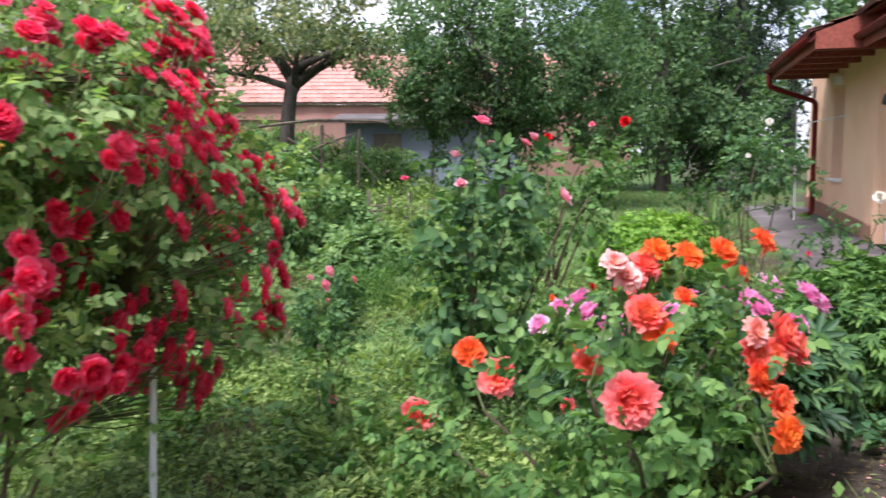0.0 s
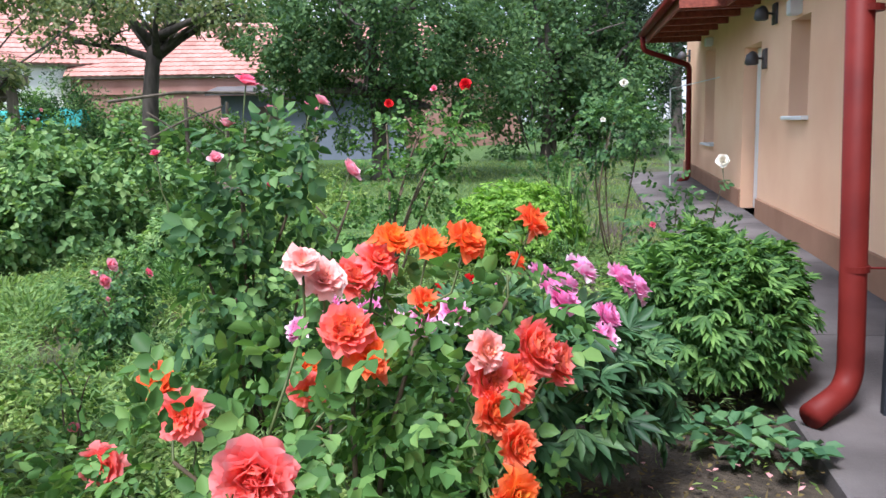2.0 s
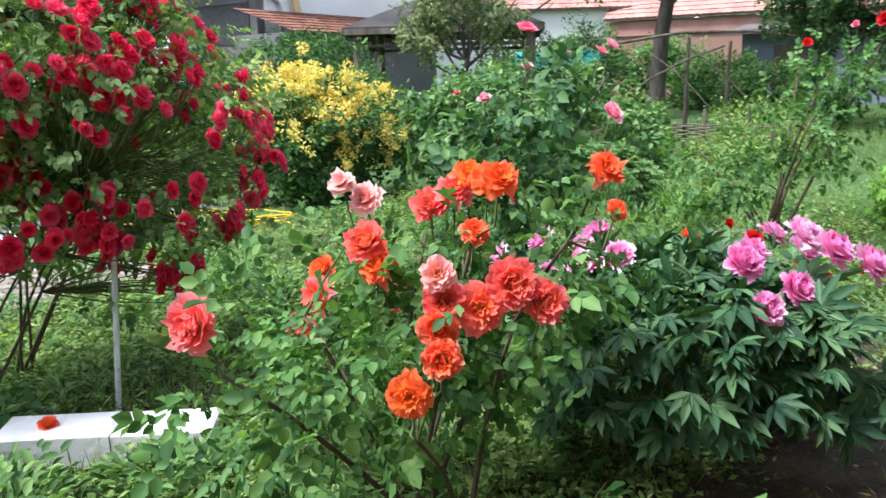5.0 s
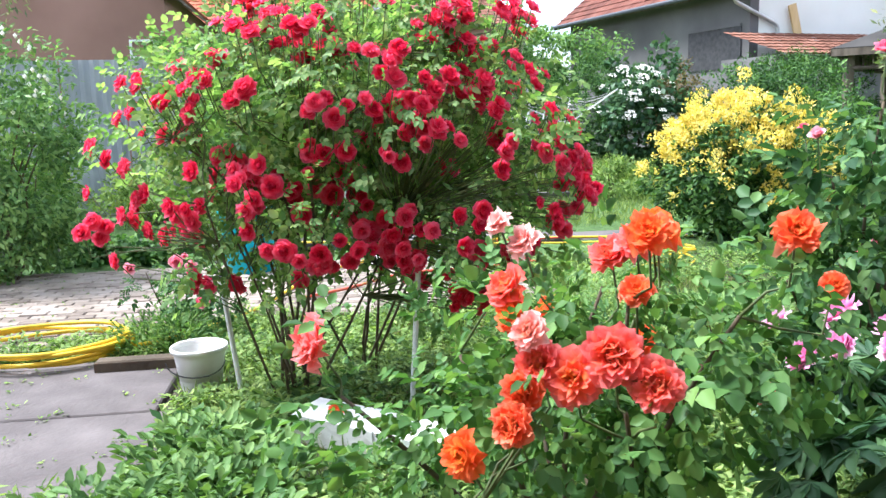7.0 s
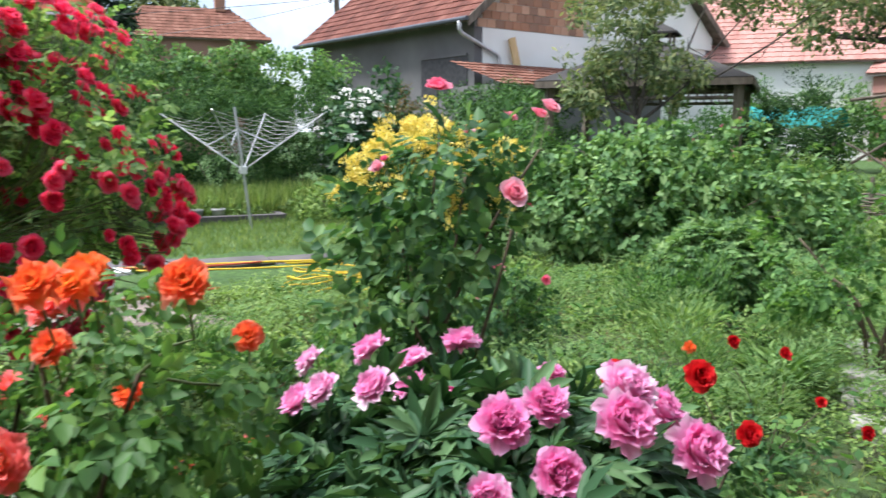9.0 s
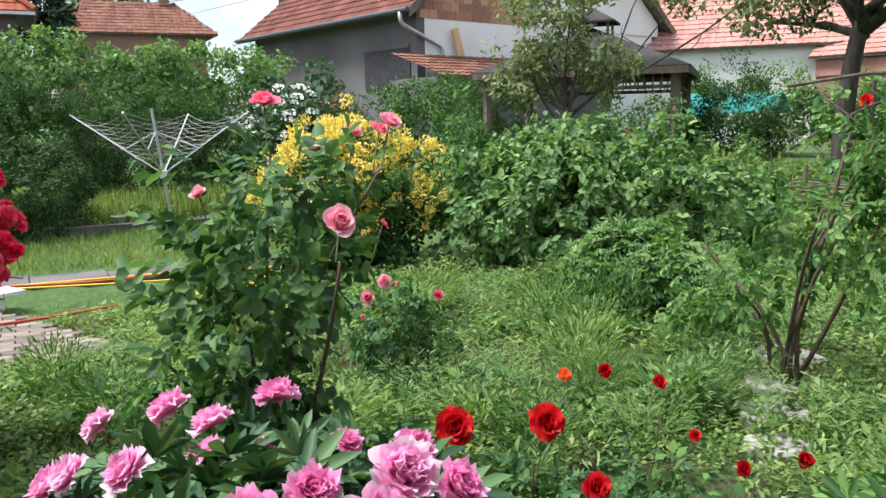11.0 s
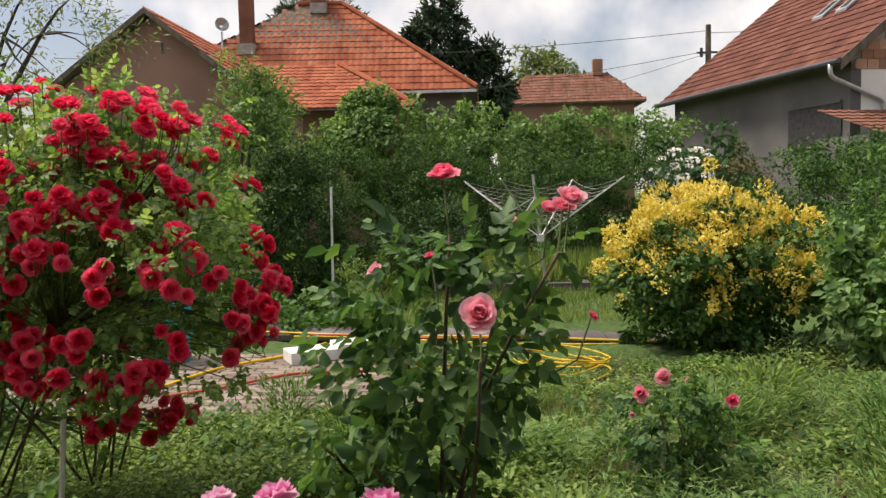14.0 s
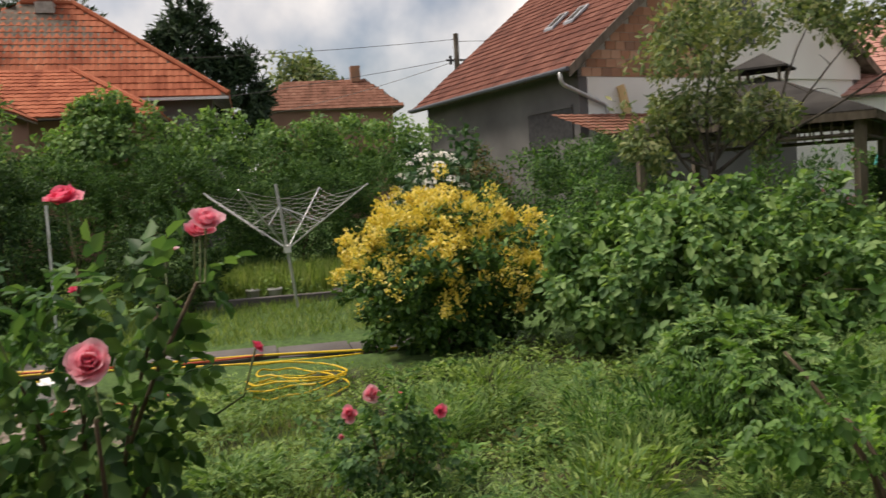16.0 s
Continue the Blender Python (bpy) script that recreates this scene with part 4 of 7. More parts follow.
def hip_plane(a, bq, c, d, mat, parent, seed):
    """Tiles on the quad a-b (eave) to d-c (ridge)."""
    a, bq, c, d = map(Vector, (a, bq, c, d))
    u = (bq - a).normalized()
    nr = u.cross(d - a).normalized()
    v = nr.cross(u).normalized()
    if v.z < 0:
        v = -v
    poly = [((p - a).dot(u), (p - a).dot(v)) for p in (a, bq, c, d)]
    tiled("roof", a, u, v, poly, mat, parent, 0.26, 0.36, seed)
    Build().prism([a, bq, c, d], (0, 0, -0.08), (0, 0, 0)).done("roof_deck", "old_wood", parent)


e1, e2, e3, e4 = (-28.2, 5.0, 5.55), (-27.2, -8.6, 5.55), (-35.5, -8.6, 5.55), (-35.5, 5.0, 5.55)
r1, r2 = (-31.3, -0.6, 9.55), (-31.1, -2.4, 9.55)
hip_plane(e1, e2, r2, r1, "tile_orange", hip, 11)
hip_plane(e4, e1, r1, r1, "tile_orange", hip, 12)
hip_plane(e2, e3, r2, r2, "tile_orange", hip, 13)
Build().box((-34.8, -8.0, 0), (-28.7, 4.4, 5.5)).done("wall", "grey_render", hip)
x1, x2, t1p = (-24.1, 3.0, 4.5), (-23.6, -6.0, 4.5), (-28.0, -0.2, 6.5)
hip_plane(x1, x2, (-28.3, -6.0, 6.6), t1p, "tile_orange", hip, 14)
hip_plane((-28.4, 3.1, 4.5), x1, t1p, t1p, "tile_orange", hip, 15)
Build().box((-28.5, -5.6, 0), (-24.6, 2.5, 4.45)).done("extension_wall", "brown_render", hip)
for a, c in ((e1, r1), (x1, t1p)):
    Build().tube([Vector(a) + up * 0.08, Vector(c) + up * 0.08], 0.1, 6).done("ridge_tile", "tile_orange", hip)
Build().tube([Vector(r1) + up * 0.06, Vector(r2) + up * 0.06], 0.11, 6).done("ridge_tile", "tile_orange", hip)
for x, y, z, h in ((-29.2, -4.05, 7.4, 2.3), (-31.0, -1.5, 9.3, 1.3)):
    box_ob("chimney", (x - 0.25, y - 0.25, z), (x + 0.25, y + 0.25, z + h), "tile_brown", hip, "brick chimney", 0.01)
    box_ob("chimney_base", (x - 0.32, y - 0.32, z - 0.2), (x + 0.32, y + 0.32, z + 0.22), "pale_stone", hip)
box_ob("gutter", (-28.1, -8.0, 5.4), (-27.98, 5.0, 5.5), "galv", hip)

# brown gable house
brn = thing("neighbour_house", "brown rendered gable house with a slit vent", "house", (-18, -3, 0))
bx, y0, y1, yc, ez, az = -15.9, -4.6, -0.55, -2.5, 4.35, 5.85
prism_wall("gable", [(bx, y0, 0), (bx, y1, 0), (bx, y1, ez), (bx, yc, az), (bx, y0, ez)], (-0.3, 0, 0), "brown_render", brn)
prism_wall("wall", [(bx - 0.3, y1, 0), (bx - 7, y1, 0), (bx - 7, y1, ez), (bx - 0.3, y1, ez)], (0, -0.3, 0), "brown_render", brn)
box_ob("vent_slit", (bx - 0.02, yc + 0.25, 5.0), (bx + 0.012, yc + 0.31, 5.25), "dark_metal", brn)
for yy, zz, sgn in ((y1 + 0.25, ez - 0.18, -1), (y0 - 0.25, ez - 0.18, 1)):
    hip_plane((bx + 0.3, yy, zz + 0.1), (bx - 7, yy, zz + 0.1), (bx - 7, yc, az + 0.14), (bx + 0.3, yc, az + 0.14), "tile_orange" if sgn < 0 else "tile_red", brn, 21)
    Build().prism([(bx + 0.3, yy, zz - 0.02), (bx + 0.3, yy, zz + 0.12), (bx + 0.3, yc, az + 0.16), (bx + 0.3, yc, az + 0.02)], (0, 0, 0), (0.03, 0, 0)).done("bargeboard", "old_wood", brn)
w = Build()
for lo, hi in (((bx + 0.005, -1.35, 2.9), (bx + 0.05, -1.3, 3.3)), ((bx + 0.005, -0.85, 2.9), (bx + 0.05, -0.8, 3.3)), ((bx + 0.005, -1.3, 2.9), (bx + 0.05, -0.85, 2.94)), ((bx + 0.005, -1.3, 3.26), (bx + 0.05, -0.85, 3.3))):
    w.box(lo, hi)
w.done("window_frame", "white_metal", brn, "small white window frame")

# corrugated fence by the brown house
fence = thing("metal_fence", "tall grey corrugated sheet metal fence", "fence", (-9.5, -0.5, 0))
for k in range(8):
    ya = -6.6 + k * 0.92
    v, f = [], []
    nn = 24
    for j in range(nn + 1):
        yy = ya + 0.9 * j / nn
        xx = -10.0 - 0.06 * yy + 0.018 * math.sin(j * math.pi / 2 * 1.0)
        v += [(xx, yy, 0.05), (xx, yy, 2.45)]
    f = [(2 * j, 2 * j + 2, 2 * j + 3, 2 * j + 1) for j in range(nn)]
    part("sheet", v, f, "zinc_sheet", fence)
Build().box((-10.1, -6.6, 0.4), (-10.05, 0.75, 0.46)).box((-10.1, -6.6, 2.1), (-10.05, 0.75, 2.16)).done("rail", "dark_metal", fence)

# far house, low roof between
far = thing("neighbour_house", "distant house with an orange tile roof", "house", (-49, 10, 0))
hip_plane((-46.5, 15.0, 6.9), (-47.2, 5.6, 6.9), (-50, 8.0, 9.0), (-49.6, 13.1, 9.0), "tile_brown", far, 31)
hip_plane((-52.5, 15.0, 6.9), (-46.5, 15.0, 6.9), (-49.6, 13.1, 9.0), (-49.6, 13.1, 9.0), "tile_brown", far, 32)
Build().box((-52, 6.2, 0), (-47.2, 14.4, 6.9)).done("wall", "brown_render", far)
box_ob("chimney", (-49.8, 12.2, 8.8), (-49.2, 12.8, 9.8), "hollow_brick", far)

# long tile-roofed building past the garden
longb = thing("neighbour_house", "long brick building with a pale red tile roof", "house", (-10, 34, 0.5))
hip_plane((-16.5, 28.6, 3.5), (-0.5, 34.0, 3.5), (-1.8, 38.0, 5.9), (-17.8, 32.6, 5.9), "tile_pale", longb, 41)
dl, pl_ = Vector((0.9476, 0.3195, 0)), Vector((-0.3195, 0.9476, 0))
o = Vector((-16.4, 28.9, 0))
Build().prism([o, o + dl * 16.8, o + dl * 16.8 + up * 3.4, o + up * 3.4], (0, 0, 0), tuple(pl_ * 6)).done("wall", "brown_render", longb)
Build().prism([o - pl_ * 0.02 + up * 2.85, o - pl_ * 0.02 + dl * 16.8 + up * 2.85, o - pl_ * 0.02 + dl * 16.8 + up * 3.4, o - pl_ * 0.02 + up * 3.4], (0, 0, 0), tuple(-pl_ * 0.05)).done("cornice", "tile_pale", longb)
shed = thing("garden_shed", "blue-grey rendered shed with a flat pale roof", "shed", (-7.2, 26.5, 0.4))
o = Vector((-9.0, 25.1, 0.2))
Build().prism([o, o + dl * 5.6, o + dl * 5.6 + up * 2.3, o + up * 2.3], (0, 0, 0), tuple(pl_ * 3)).done("wall", "blue_render", shed)
Build().prism([o - dl * 0.4 - pl_ * 0.5 + up * 2.3, o + dl * 6 - pl_ * 0.5 + up * 2.3, o + dl * 6 + pl_ * 3.4 + up * 2.65, o - dl * 0.4 + pl_ * 3.4 + up * 2.65], (0, 0, 0), (0, 0, 0.1)).done("roof", "concrete", shed)
Build().prism([o + dl * 0.9 - pl_ * 0.02 + up * 0.1, o + dl * 1.8 - pl_ * 0.02 + up * 0.1, o + dl * 1.8 - pl_ * 0.02 + up * 1.95, o + dl * 0.9 - pl_ * 0.02 + up * 1.95], (0, 0, 0), tuple(-pl_ * 0.04)).done("door", "old_wood", shed)

right = thing("neighbour_house", "low house with a pale red tile roof", "house", (-20, 27, 0.4))
hip_plane((-21.4, 24.6, 4.0), (-13.9, 31.5, 4.0), (-17.0, 34.7, 6.9), (-24.4, 27.8, 6.9), "tile_pale", right, 45)
Build().prism([(-21.1, 25.3, 0), (-14.3, 31.5, 0), (-14.3, 31.5, 3.95), (-21.1, 25.3, 3.95)], (0, 0, 0), (-3.0, 3.2, 0)).done("wall", "white_render", right)

# gazebo
gaz = thing("gazebo", "dark timber gazebo with a shallow grey shingle roof", "gazebo", (-11.2, 15.3, 0.2))
gc = [Vector((-11.4, 12.4, 2.5)), Vector((-8.3, 15.3, 2.5)), Vector((-11.0, 18.2, 2.5)), Vector((-14.1, 15.3, 2.5))]
top = sum(gc, Vector()) / 4 + up * 0.95
for k in range(4):
    a, c = gc[k], gc[(k + 1) % 4]
    q = Build()
    for i in range(9):
        f0, f1 = i / 9, (i + 1) / 9
        q.prism([a.lerp(top, f0) - up * 0.0, c.lerp(top, f0), c.lerp(top, f1 * 1.0), a.lerp(top, f1 * 1.0)], (0, 0, 0.03 - 0.0), (0, 0, 0.05))
    q.done("roof", "tile_grey", gaz)
    Build().prism([a - up * 0.1, c - up * 0.1, c + up * 0.05, a + up * 0.05], (0, 0, 0), tuple(((top - (a + c) / 2) * Vector((1, 1, 0))).normalized() * 0.04)).done("fascia", "old_wood", gaz)
    p = a.lerp(Vector((top.x, top.y, a.z)), 0.13)
    Build().box((p.x - 0.07, p.y - 0.07, gz(p.x, p.y) - 0.05), (p.x + 0.07, p.y + 0.07, 2.55), None, 0.01).done("post", "old_wood", gaz)
    cc = c.lerp(Vector((top.x, top.y, a.z)), 0.13)
    for i in range(22):
        s = p.lerp(cc, (i + 0.5) / 22)
        Build().tube([s - up * 0.05, s - up * 0.33], 0.022, 4).done("baluster", "old_wood", gaz)
    Build().tube([p - up * 0.33, cc - up * 0.33], 0.035, 4).tube([p - up * 0.02, cc - up * 0.02], 0.05, 4).done("rail", "old_wood", gaz)
for k in range(4):
    a, c = top + (gc[k] - top) * Vector((0.24, 0.24, 0)), top + (gc[(k + 1) % 4] - top) * Vector((0.24, 0.24, 0))
    Build().prism([a + up * 0.12, c + up * 0.12, top + up * 0.42], (0, 0, 0), (0, 0, 0.04)).done("lantern_roof", "tile_grey", gaz)
    s = a.lerp(Vector((top.x, top.y, a.z)), 0.3)
    Build().tube([s - up * 0.25, s + up * 0.16], 0.04, 4).done("lantern_post", "old_wood", gaz)
cov = thing("tarpaulin", "teal tarpaulin draped over a frame", "tarpaulin", (-11.3, 19.6, 0.3))
q, nn = Build(), 10
v = [(-12.4 + 2.0 * i / nn, 18.8 + 1.2 * i / nn + 0.5 * j / 4, 1.65 + 0.45 * math.sin(math.pi * j / 4) + 0.05 * math.sin(i * 1.9)) for i in range(nn + 1) for j in range(5)]
q.add(v, [(i * 5 + j, i * 5 + j + 1, i * 5 + j + 6, i * 5 + j + 5) for i in range(nn) for j in range(4)])
q.done("sheet", "teal_net", cov, smooth=True)
for x, y in ((-12.3, 18.9), (-10.5, 20.0)):
    Build().tube([(x, y, 0.2), (x, y + 0.2, 2.0)], 0.03, 6).done("pole", "old_wood", cov)

# power pole and wires
pole = thing("power_pole", "wooden power pole with wires", "utility pole", (-33.9, 15.2, 0))
Build().tube([(-33.9, 15.2, 0), (-33.9, 15.2, 8.75)], [0.16, 0.12], 10).done("shaft", "old_wood", pole)
Build().tube([(-33.9, 14.7, 7.55), (-33.9, 15.6, 7.55)], 0.05, 6).tube([(-33.9, 14.9, 7.35), (-33.9, 14.9, 7.75)], 0.07, 6).done("crossarm", "dark_metal", pole)


def wire(a, c, sag):
    a, c = Vector(a), Vector(c)
    Build().tube([a.lerp(c, t) - up * (4 * sag * t * (1 - t)) for t in np.linspace(0, 1, 12)], 0.012, 4).done("wire", "dark_metal", pole)


wire((-33.9, 15.2, 8.5), (-33, -14, 8.0), 0.5)
wire((-33.9, 15.1, 7.6), (-37, -16, 5.6), 0.7)
wire((-33.9, 15.1, 7.5), (-44, 4, 6.0), 0.3)
wire((-33.9, 15.2, 8.4), (-30, 34, 9.2), 0.4)
wire((-33.9, 15.2, 7.6), (-29, 32, 7.4), 0.4)


# ---- trees and hedges ----
def tree(name, label, base, height, crown, trunk_r, leaf, size, seed, lean=(0, 0), limbs=7, shape=4, fork=0.45, wide=0.55, bark="bark"):
    """crown: blobs as foliage() takes them."""
    rng = np.random.default_rng(seed)
    t = thing(name, label, "tree", base)
    x, y, z = base
    top = (x + lean[0], y + lean[1], z + height * fork)
    q = Build()
    q.tube([(x, y, z - 0.1), (x + lean[0] * 0.1, y + lean[1] * 0.1, z + 0.25), *bent((x + lean[0] * 0.15, y + lean[1] * 0.15, z + 0.5), top, rng, 0.04)], [trunk_r * 1.5, trunk_r * 1.1, *np.linspace(trunk_r, trunk_r * 0.75, 5)], 10)
    for k in range(limbs):
        c, r = crown[k % len(crown)][:2]
        end = np.array(c) + rand_dir(rng, 1)[0] * np.array(r) * 0.75
        st = np.array(top) - np.array([0, 0, rng.uniform(0, 0.25) * height * fork])
        pts = bent(st, end, rng, 0.1, 6)
        q.tube(pts, np.linspace(trunk_r * 0.6, trunk_r * 0.1, 6), 6)
        for _ in range(3):
            i = rng.integers(2, 5)
            e2 = np.array(pts[i]) + rand_dir(rng, 1)[0] * np.array(r) * 0.6
            q.tube(bent(pts[i], e2, rng, 0.12, 4), np.linspace(trunk_r * 0.25, trunk_r * 0.05, 4), 5)
    q.done("trunk", bark, t, smooth=True)
    foliage("crown", t, leaf, crown, size, wide, shape, seed + 1)
    return t


tree("tree", "tall dark-trunked tree with sparse light leaves", (-8.55, 19.85, 0.3), 6.5,
     [((-8.2, 19.9, 5.3), (2.8, 2.6, 1.5), 6500, 70, 0.5), ((-6.3, 20.2, 4.0), (1.4, 1.3, 0.6), 1100, 18, 0.4), ((-10.1, 19.5, 4.3), (1.3, 1.3, 0.9), 1700, 20, 0.4)], 0.21, "light_tree_leaf", 0.15, 5, (0.3, 0.2), limbs=10, fork=0.52)
tree("tree", "broad dark green fruit tree in the lawn", (-2.6, 19.0, 0.3), 7,
     [((-2.2, 18.9, 4.0), (3.0, 2.6, 2.6), 30000, 150, 0.46), ((-0.8, 19.0, 2.6), (1.8, 1.6, 1.2), 8000, 50, 0.38), ((-4.0, 18.7, 3.0), (1.3, 1.5, 1.3), 7000, 40, 0.38)], 0.2, "tree_leaf", 0.11, 6, (-0.1, 0), 9, fork=0.3)
tree("tree", "dense dark green tree behind the lawn", (0.9, 24.5, 0.4), 7,
     [((0.8, 24.5, 4.2), (2.6, 2.2, 3.6), 15000, 110, 0.55), ((2.4, 25.0, 2.4), (2.0, 1.8, 2.0), 8000, 60, 0.5)], 0.22, "tree_leaf", 0.16, 7, limbs=8, fork=0.35)
tree("conifer", "dark conifer beside the house end", (3.4, 27, 0.4), 9,
     [((3.2, 27, 3.4), (2.2, 2.0, 2.6), 9000, 70, 0.5), ((3.2, 27, 6.4), (1.5, 1.5, 2.6), 7000, 50, 0.5)], 0.25, "conifer_needles", 0.22, 8, wide=0.2)
for k, (c, r, n) in enumerate([((-14, 40, 4.5), (6, 2.5, 4.5), 9000), ((-3, 44, 5), (7, 2.5, 5.0), 9000), ((6, 38, 5), (5, 2.5, 5.0), 8000), ((-24, 36, 4.5), (6, 3, 4.5), 9000)]):
    tree("tree", "leafy green tree at the far edge of the plots", (c[0], c[1], 0.5), c[2] + r[2], [(c, r, n, 60, 1.0)], 0.25, "tree_leaf", 0.34, 50 + k, limbs=5)
tree("conifer", "tall dark columnar conifer behind the roofs", (-43, 3.4, 0), 12,
     [((-43, 2.7, 7.6), (1.8, 2.0, 5.6), 11000, 110, 0.6), ((-43, 5.4, 6.2), (1.2, 1.2, 3.8), 5000, 50, 0.55)], 0.3, "conifer_needles", 0.5, 60, wide=0.3)
tree("tree", "light green round tree beyond the roofs", (-53, 9.5, 0), 11, [((-53, 9.2, 8.4), (2, 3.0, 2.4), 4000, 50, 0.9)], 0.25, "light_tree_leaf", 0.4, 61)
tree("conifer", "dark pine behind the hipped house", (-40, -3.4, 0), 12, [((-40, -3.4, 10.6), (2, 2.4, 1.2), 2500, 30, 0.7)], 0.25, "conifer_needles", 0.5, 62, wide=0.2)
tree("tree", "feathery light green tree by the fence", (-8.6, -2.2, 0), 5,
     [((-8.6, -1.6, 4.0), (1.2, 1.7, 1.1), 3200, 40, 0.35), ((-7.6, -2.2, 3.2), (1, 1, 0.8), 1500, 20, 0.3)], 0.09, "light_tree_leaf", 0.11, 63, wide=0.25)
tree("peach_tree", "slender peach tree with narrow green leaves", (-9.6, 1.4, 0), 3.6,
     [((-9.6, 1.5, 1.9), (0.75, 0.85, 1.5), 6500, 70, 0.3), ((-9.6, 1.75, 3.0), (0.4, 0.45, 0.7), 1800, 24, 0.25)], 0.06, "vine_leaf", 0.12, 64, wide=0.3)
tree("medlar_tree", "small fruit tree with yellowing drooping leaves", (-6.6, 11.3, 0.14), 3.6,
     [((-6.8, 11.2, 3.0), (0.6, 0.65, 0.95), 2300, 70, 0.15), ((-6.5, 11.9, 2.4), (0.5, 0.7, 0.4), 1400, 36, 0.16), ((-6.9, 10.7, 2.2), (0.45, 0.45, 0.5), 1200, 30, 0.15)], 0.05, "light_tree_leaf", 0.11, 65, wide=0.4, limbs=10)
tree("fruit_tree", "overhanging dark green branches of a fruit tree", (-7.9, 13.0, 0.18), 4.4,
     [((-8.6, 13.0, 4.1), (1.5, 1.4, 0.6), 2600, 44, 0.28), ((-7.4, 14.4, 3.9), (1.0, 1.1, 0.5), 1600, 30, 0.25), ((-7.0, 16.4, 4.4), (1.4, 1.6, 0.9), 2600, 40, 0.33)], 0.04, "light_tree_leaf", 0.11, 66, (-0.2, 0.2), limbs=5)


def bush(name, label, base, blobs, leaf, size, seed, category="bush", wide=0.55, shape=4, stems=9, stem_r=0.015, hang=0.3, shell=0.55, group="", stem_mat="woody_stem"):
    rng = np.random.default_rng(seed)
    t = thing(name, label, category, (base[0], base[1], gz(*base[:2])), group)
    for k in range(stems):
        c, r = blobs[k % len(blobs)][:2]
        end = np.array(c) + rand_dir(rng, 1)[0] * np.array(r) * 0.7
        end[2] = max(end[2], gz(*base[:2]) + 0.2)
        st = np.array([base[0] + rng.normal(0, 0.06), base[1] + rng.normal(0, 0.06), gz(*base[:2]) - 0.03])
        Build().tube(bent(st, end, rng, 0.1, 5), np.linspace(stem_r, stem_r * 0.35, 5), 5).done("stem", stem_mat, t, smooth=True)
    foliage("foliage", t, leaf, blobs, size, wide, shape, seed + 1, hang, shell=shell)
    return t


# back hedge, in its separate shrubs
hedge = [((-13.4, 2.2, 1.25), (0.9, 1.5, 1.35)), ((-13.5, 4.4, 1.3), (0.9, 1.5, 1.4)), ((-13.6, 6.4, 1.25), (0.9, 1.5, 1.35)), ((-13.8, 8.3, 1.2), (0.9, 1.3, 1.3)), ((-12.6, 12.6, 1.2), (1.1, 1.6, 1.3))]
for k, (c, r) in enumerate(hedge):
    bush("hedge_shrub", "dense clipped dark green hedge shrub", c, [(c, r, 34000, 420, 0.15)], "hedge_leaf", 0.058, 100 + k, "hedge", 0.42, stems=5, group="back hedge", shell=0.75)
bush("vine_shrub", "tall light green climbing shrub over the hedge", (-14.9, 2.9), [((-14.9, 2.9, 2.5), (0.8, 1.5, 1.25), 9000, 80, 0.3), ((-14.9, 2.7, 3.4), (0.6, 0.6, 0.55), 2400, 26, 0.22)], "vine_leaf", 0.12, 110, wide=0.6)
bush("vine_shrub", "light green vine mass above the hedge", (-15.6, 5.8), [((-15.6, 5.6, 2.35), (0.8, 2.6, 1.2), 13000, 120, 0.3), ((-15.6, 8.0, 2.7), (0.8, 1.8, 0.85), 6500, 60, 0.28)], "vine_leaf", 0.115, 111, wide=0.6)
bush("vine_shrub", "light green vine mass above the hedge", (-14.9, 0.8), [((-14.9, 0.3, 2.1), (0.9, 1.5, 1.3), 8500, 80, 0.3)], "vine_leaf", 0.115, 112, wide=0.6)
col = bush("thuja", "tall clipped dark green column shrub", (-8.9, 2.5), [((-8.9, 2.45, 1.15), (0.6, 0.7, 1.1), 24000, 260, 0.14)], "box_leaf", 0.06, 113, wide=0.4, shell=0.8)
bush("box_shrub", "rounded dark green clipped shrub", (-10.3, 4.25), [((-10.3, 4.3, 0.72), (0.7, 0.8, 0.75), 18000, 220, 0.13)], "box_leaf", 0.06, 114, wide=0.4, shell=0.8)
bush("hedge_shrub", "bright green loose hedge shrub", (-11.2, 10.6), [((-11.2, 10.9, 1.25), (0.9, 1.2, 1.2), 9000, 110, 0.25)], "hedge_leaf", 0.09, 115, "hedge", 0.42, group="back hedge", shell=0.75)
bush("shrub", "loose olive brown shrub by the hedge", (-12.4, 10.4), [((-12.5, 10.0, 1.45), (0.5, 0.8, 0.9), 2600, 40, 0.2)], "brown_leaf", 0.08, 116, wide=0.35)
elder = bush("elder_shrub", "dark green elder shrub with flat white flower heads", (-13.2, 9.2), [((-13.1, 9.3, 1.35), (0.9, 1.1, 1.35), 6000, 70, 0.3)], "peony_leaf", 0.15, 117)
rng = np.random.default_rng(4)
umbel = Build()
for k in range(60):
    a, r = rng.uniform(0, 6.28), 0.12 * math.sqrt(rng.uniform())
    x, y, s = r * math.cos(a), r * math.sin(a), rng.uniform(0.008, 0.016)
    umbel.add([(x - s, y - s, -r * 0.2), (x + s, y - s, -r * 0.2 + 0.004), (x + s, y + s, -r * 0.2), (x - s, y + s, -r * 0.2 + 0.004)], [(0, 1, 2, 3)])
um = mesh_of("umbel", umbel.v, umbel.f, "white_petal")
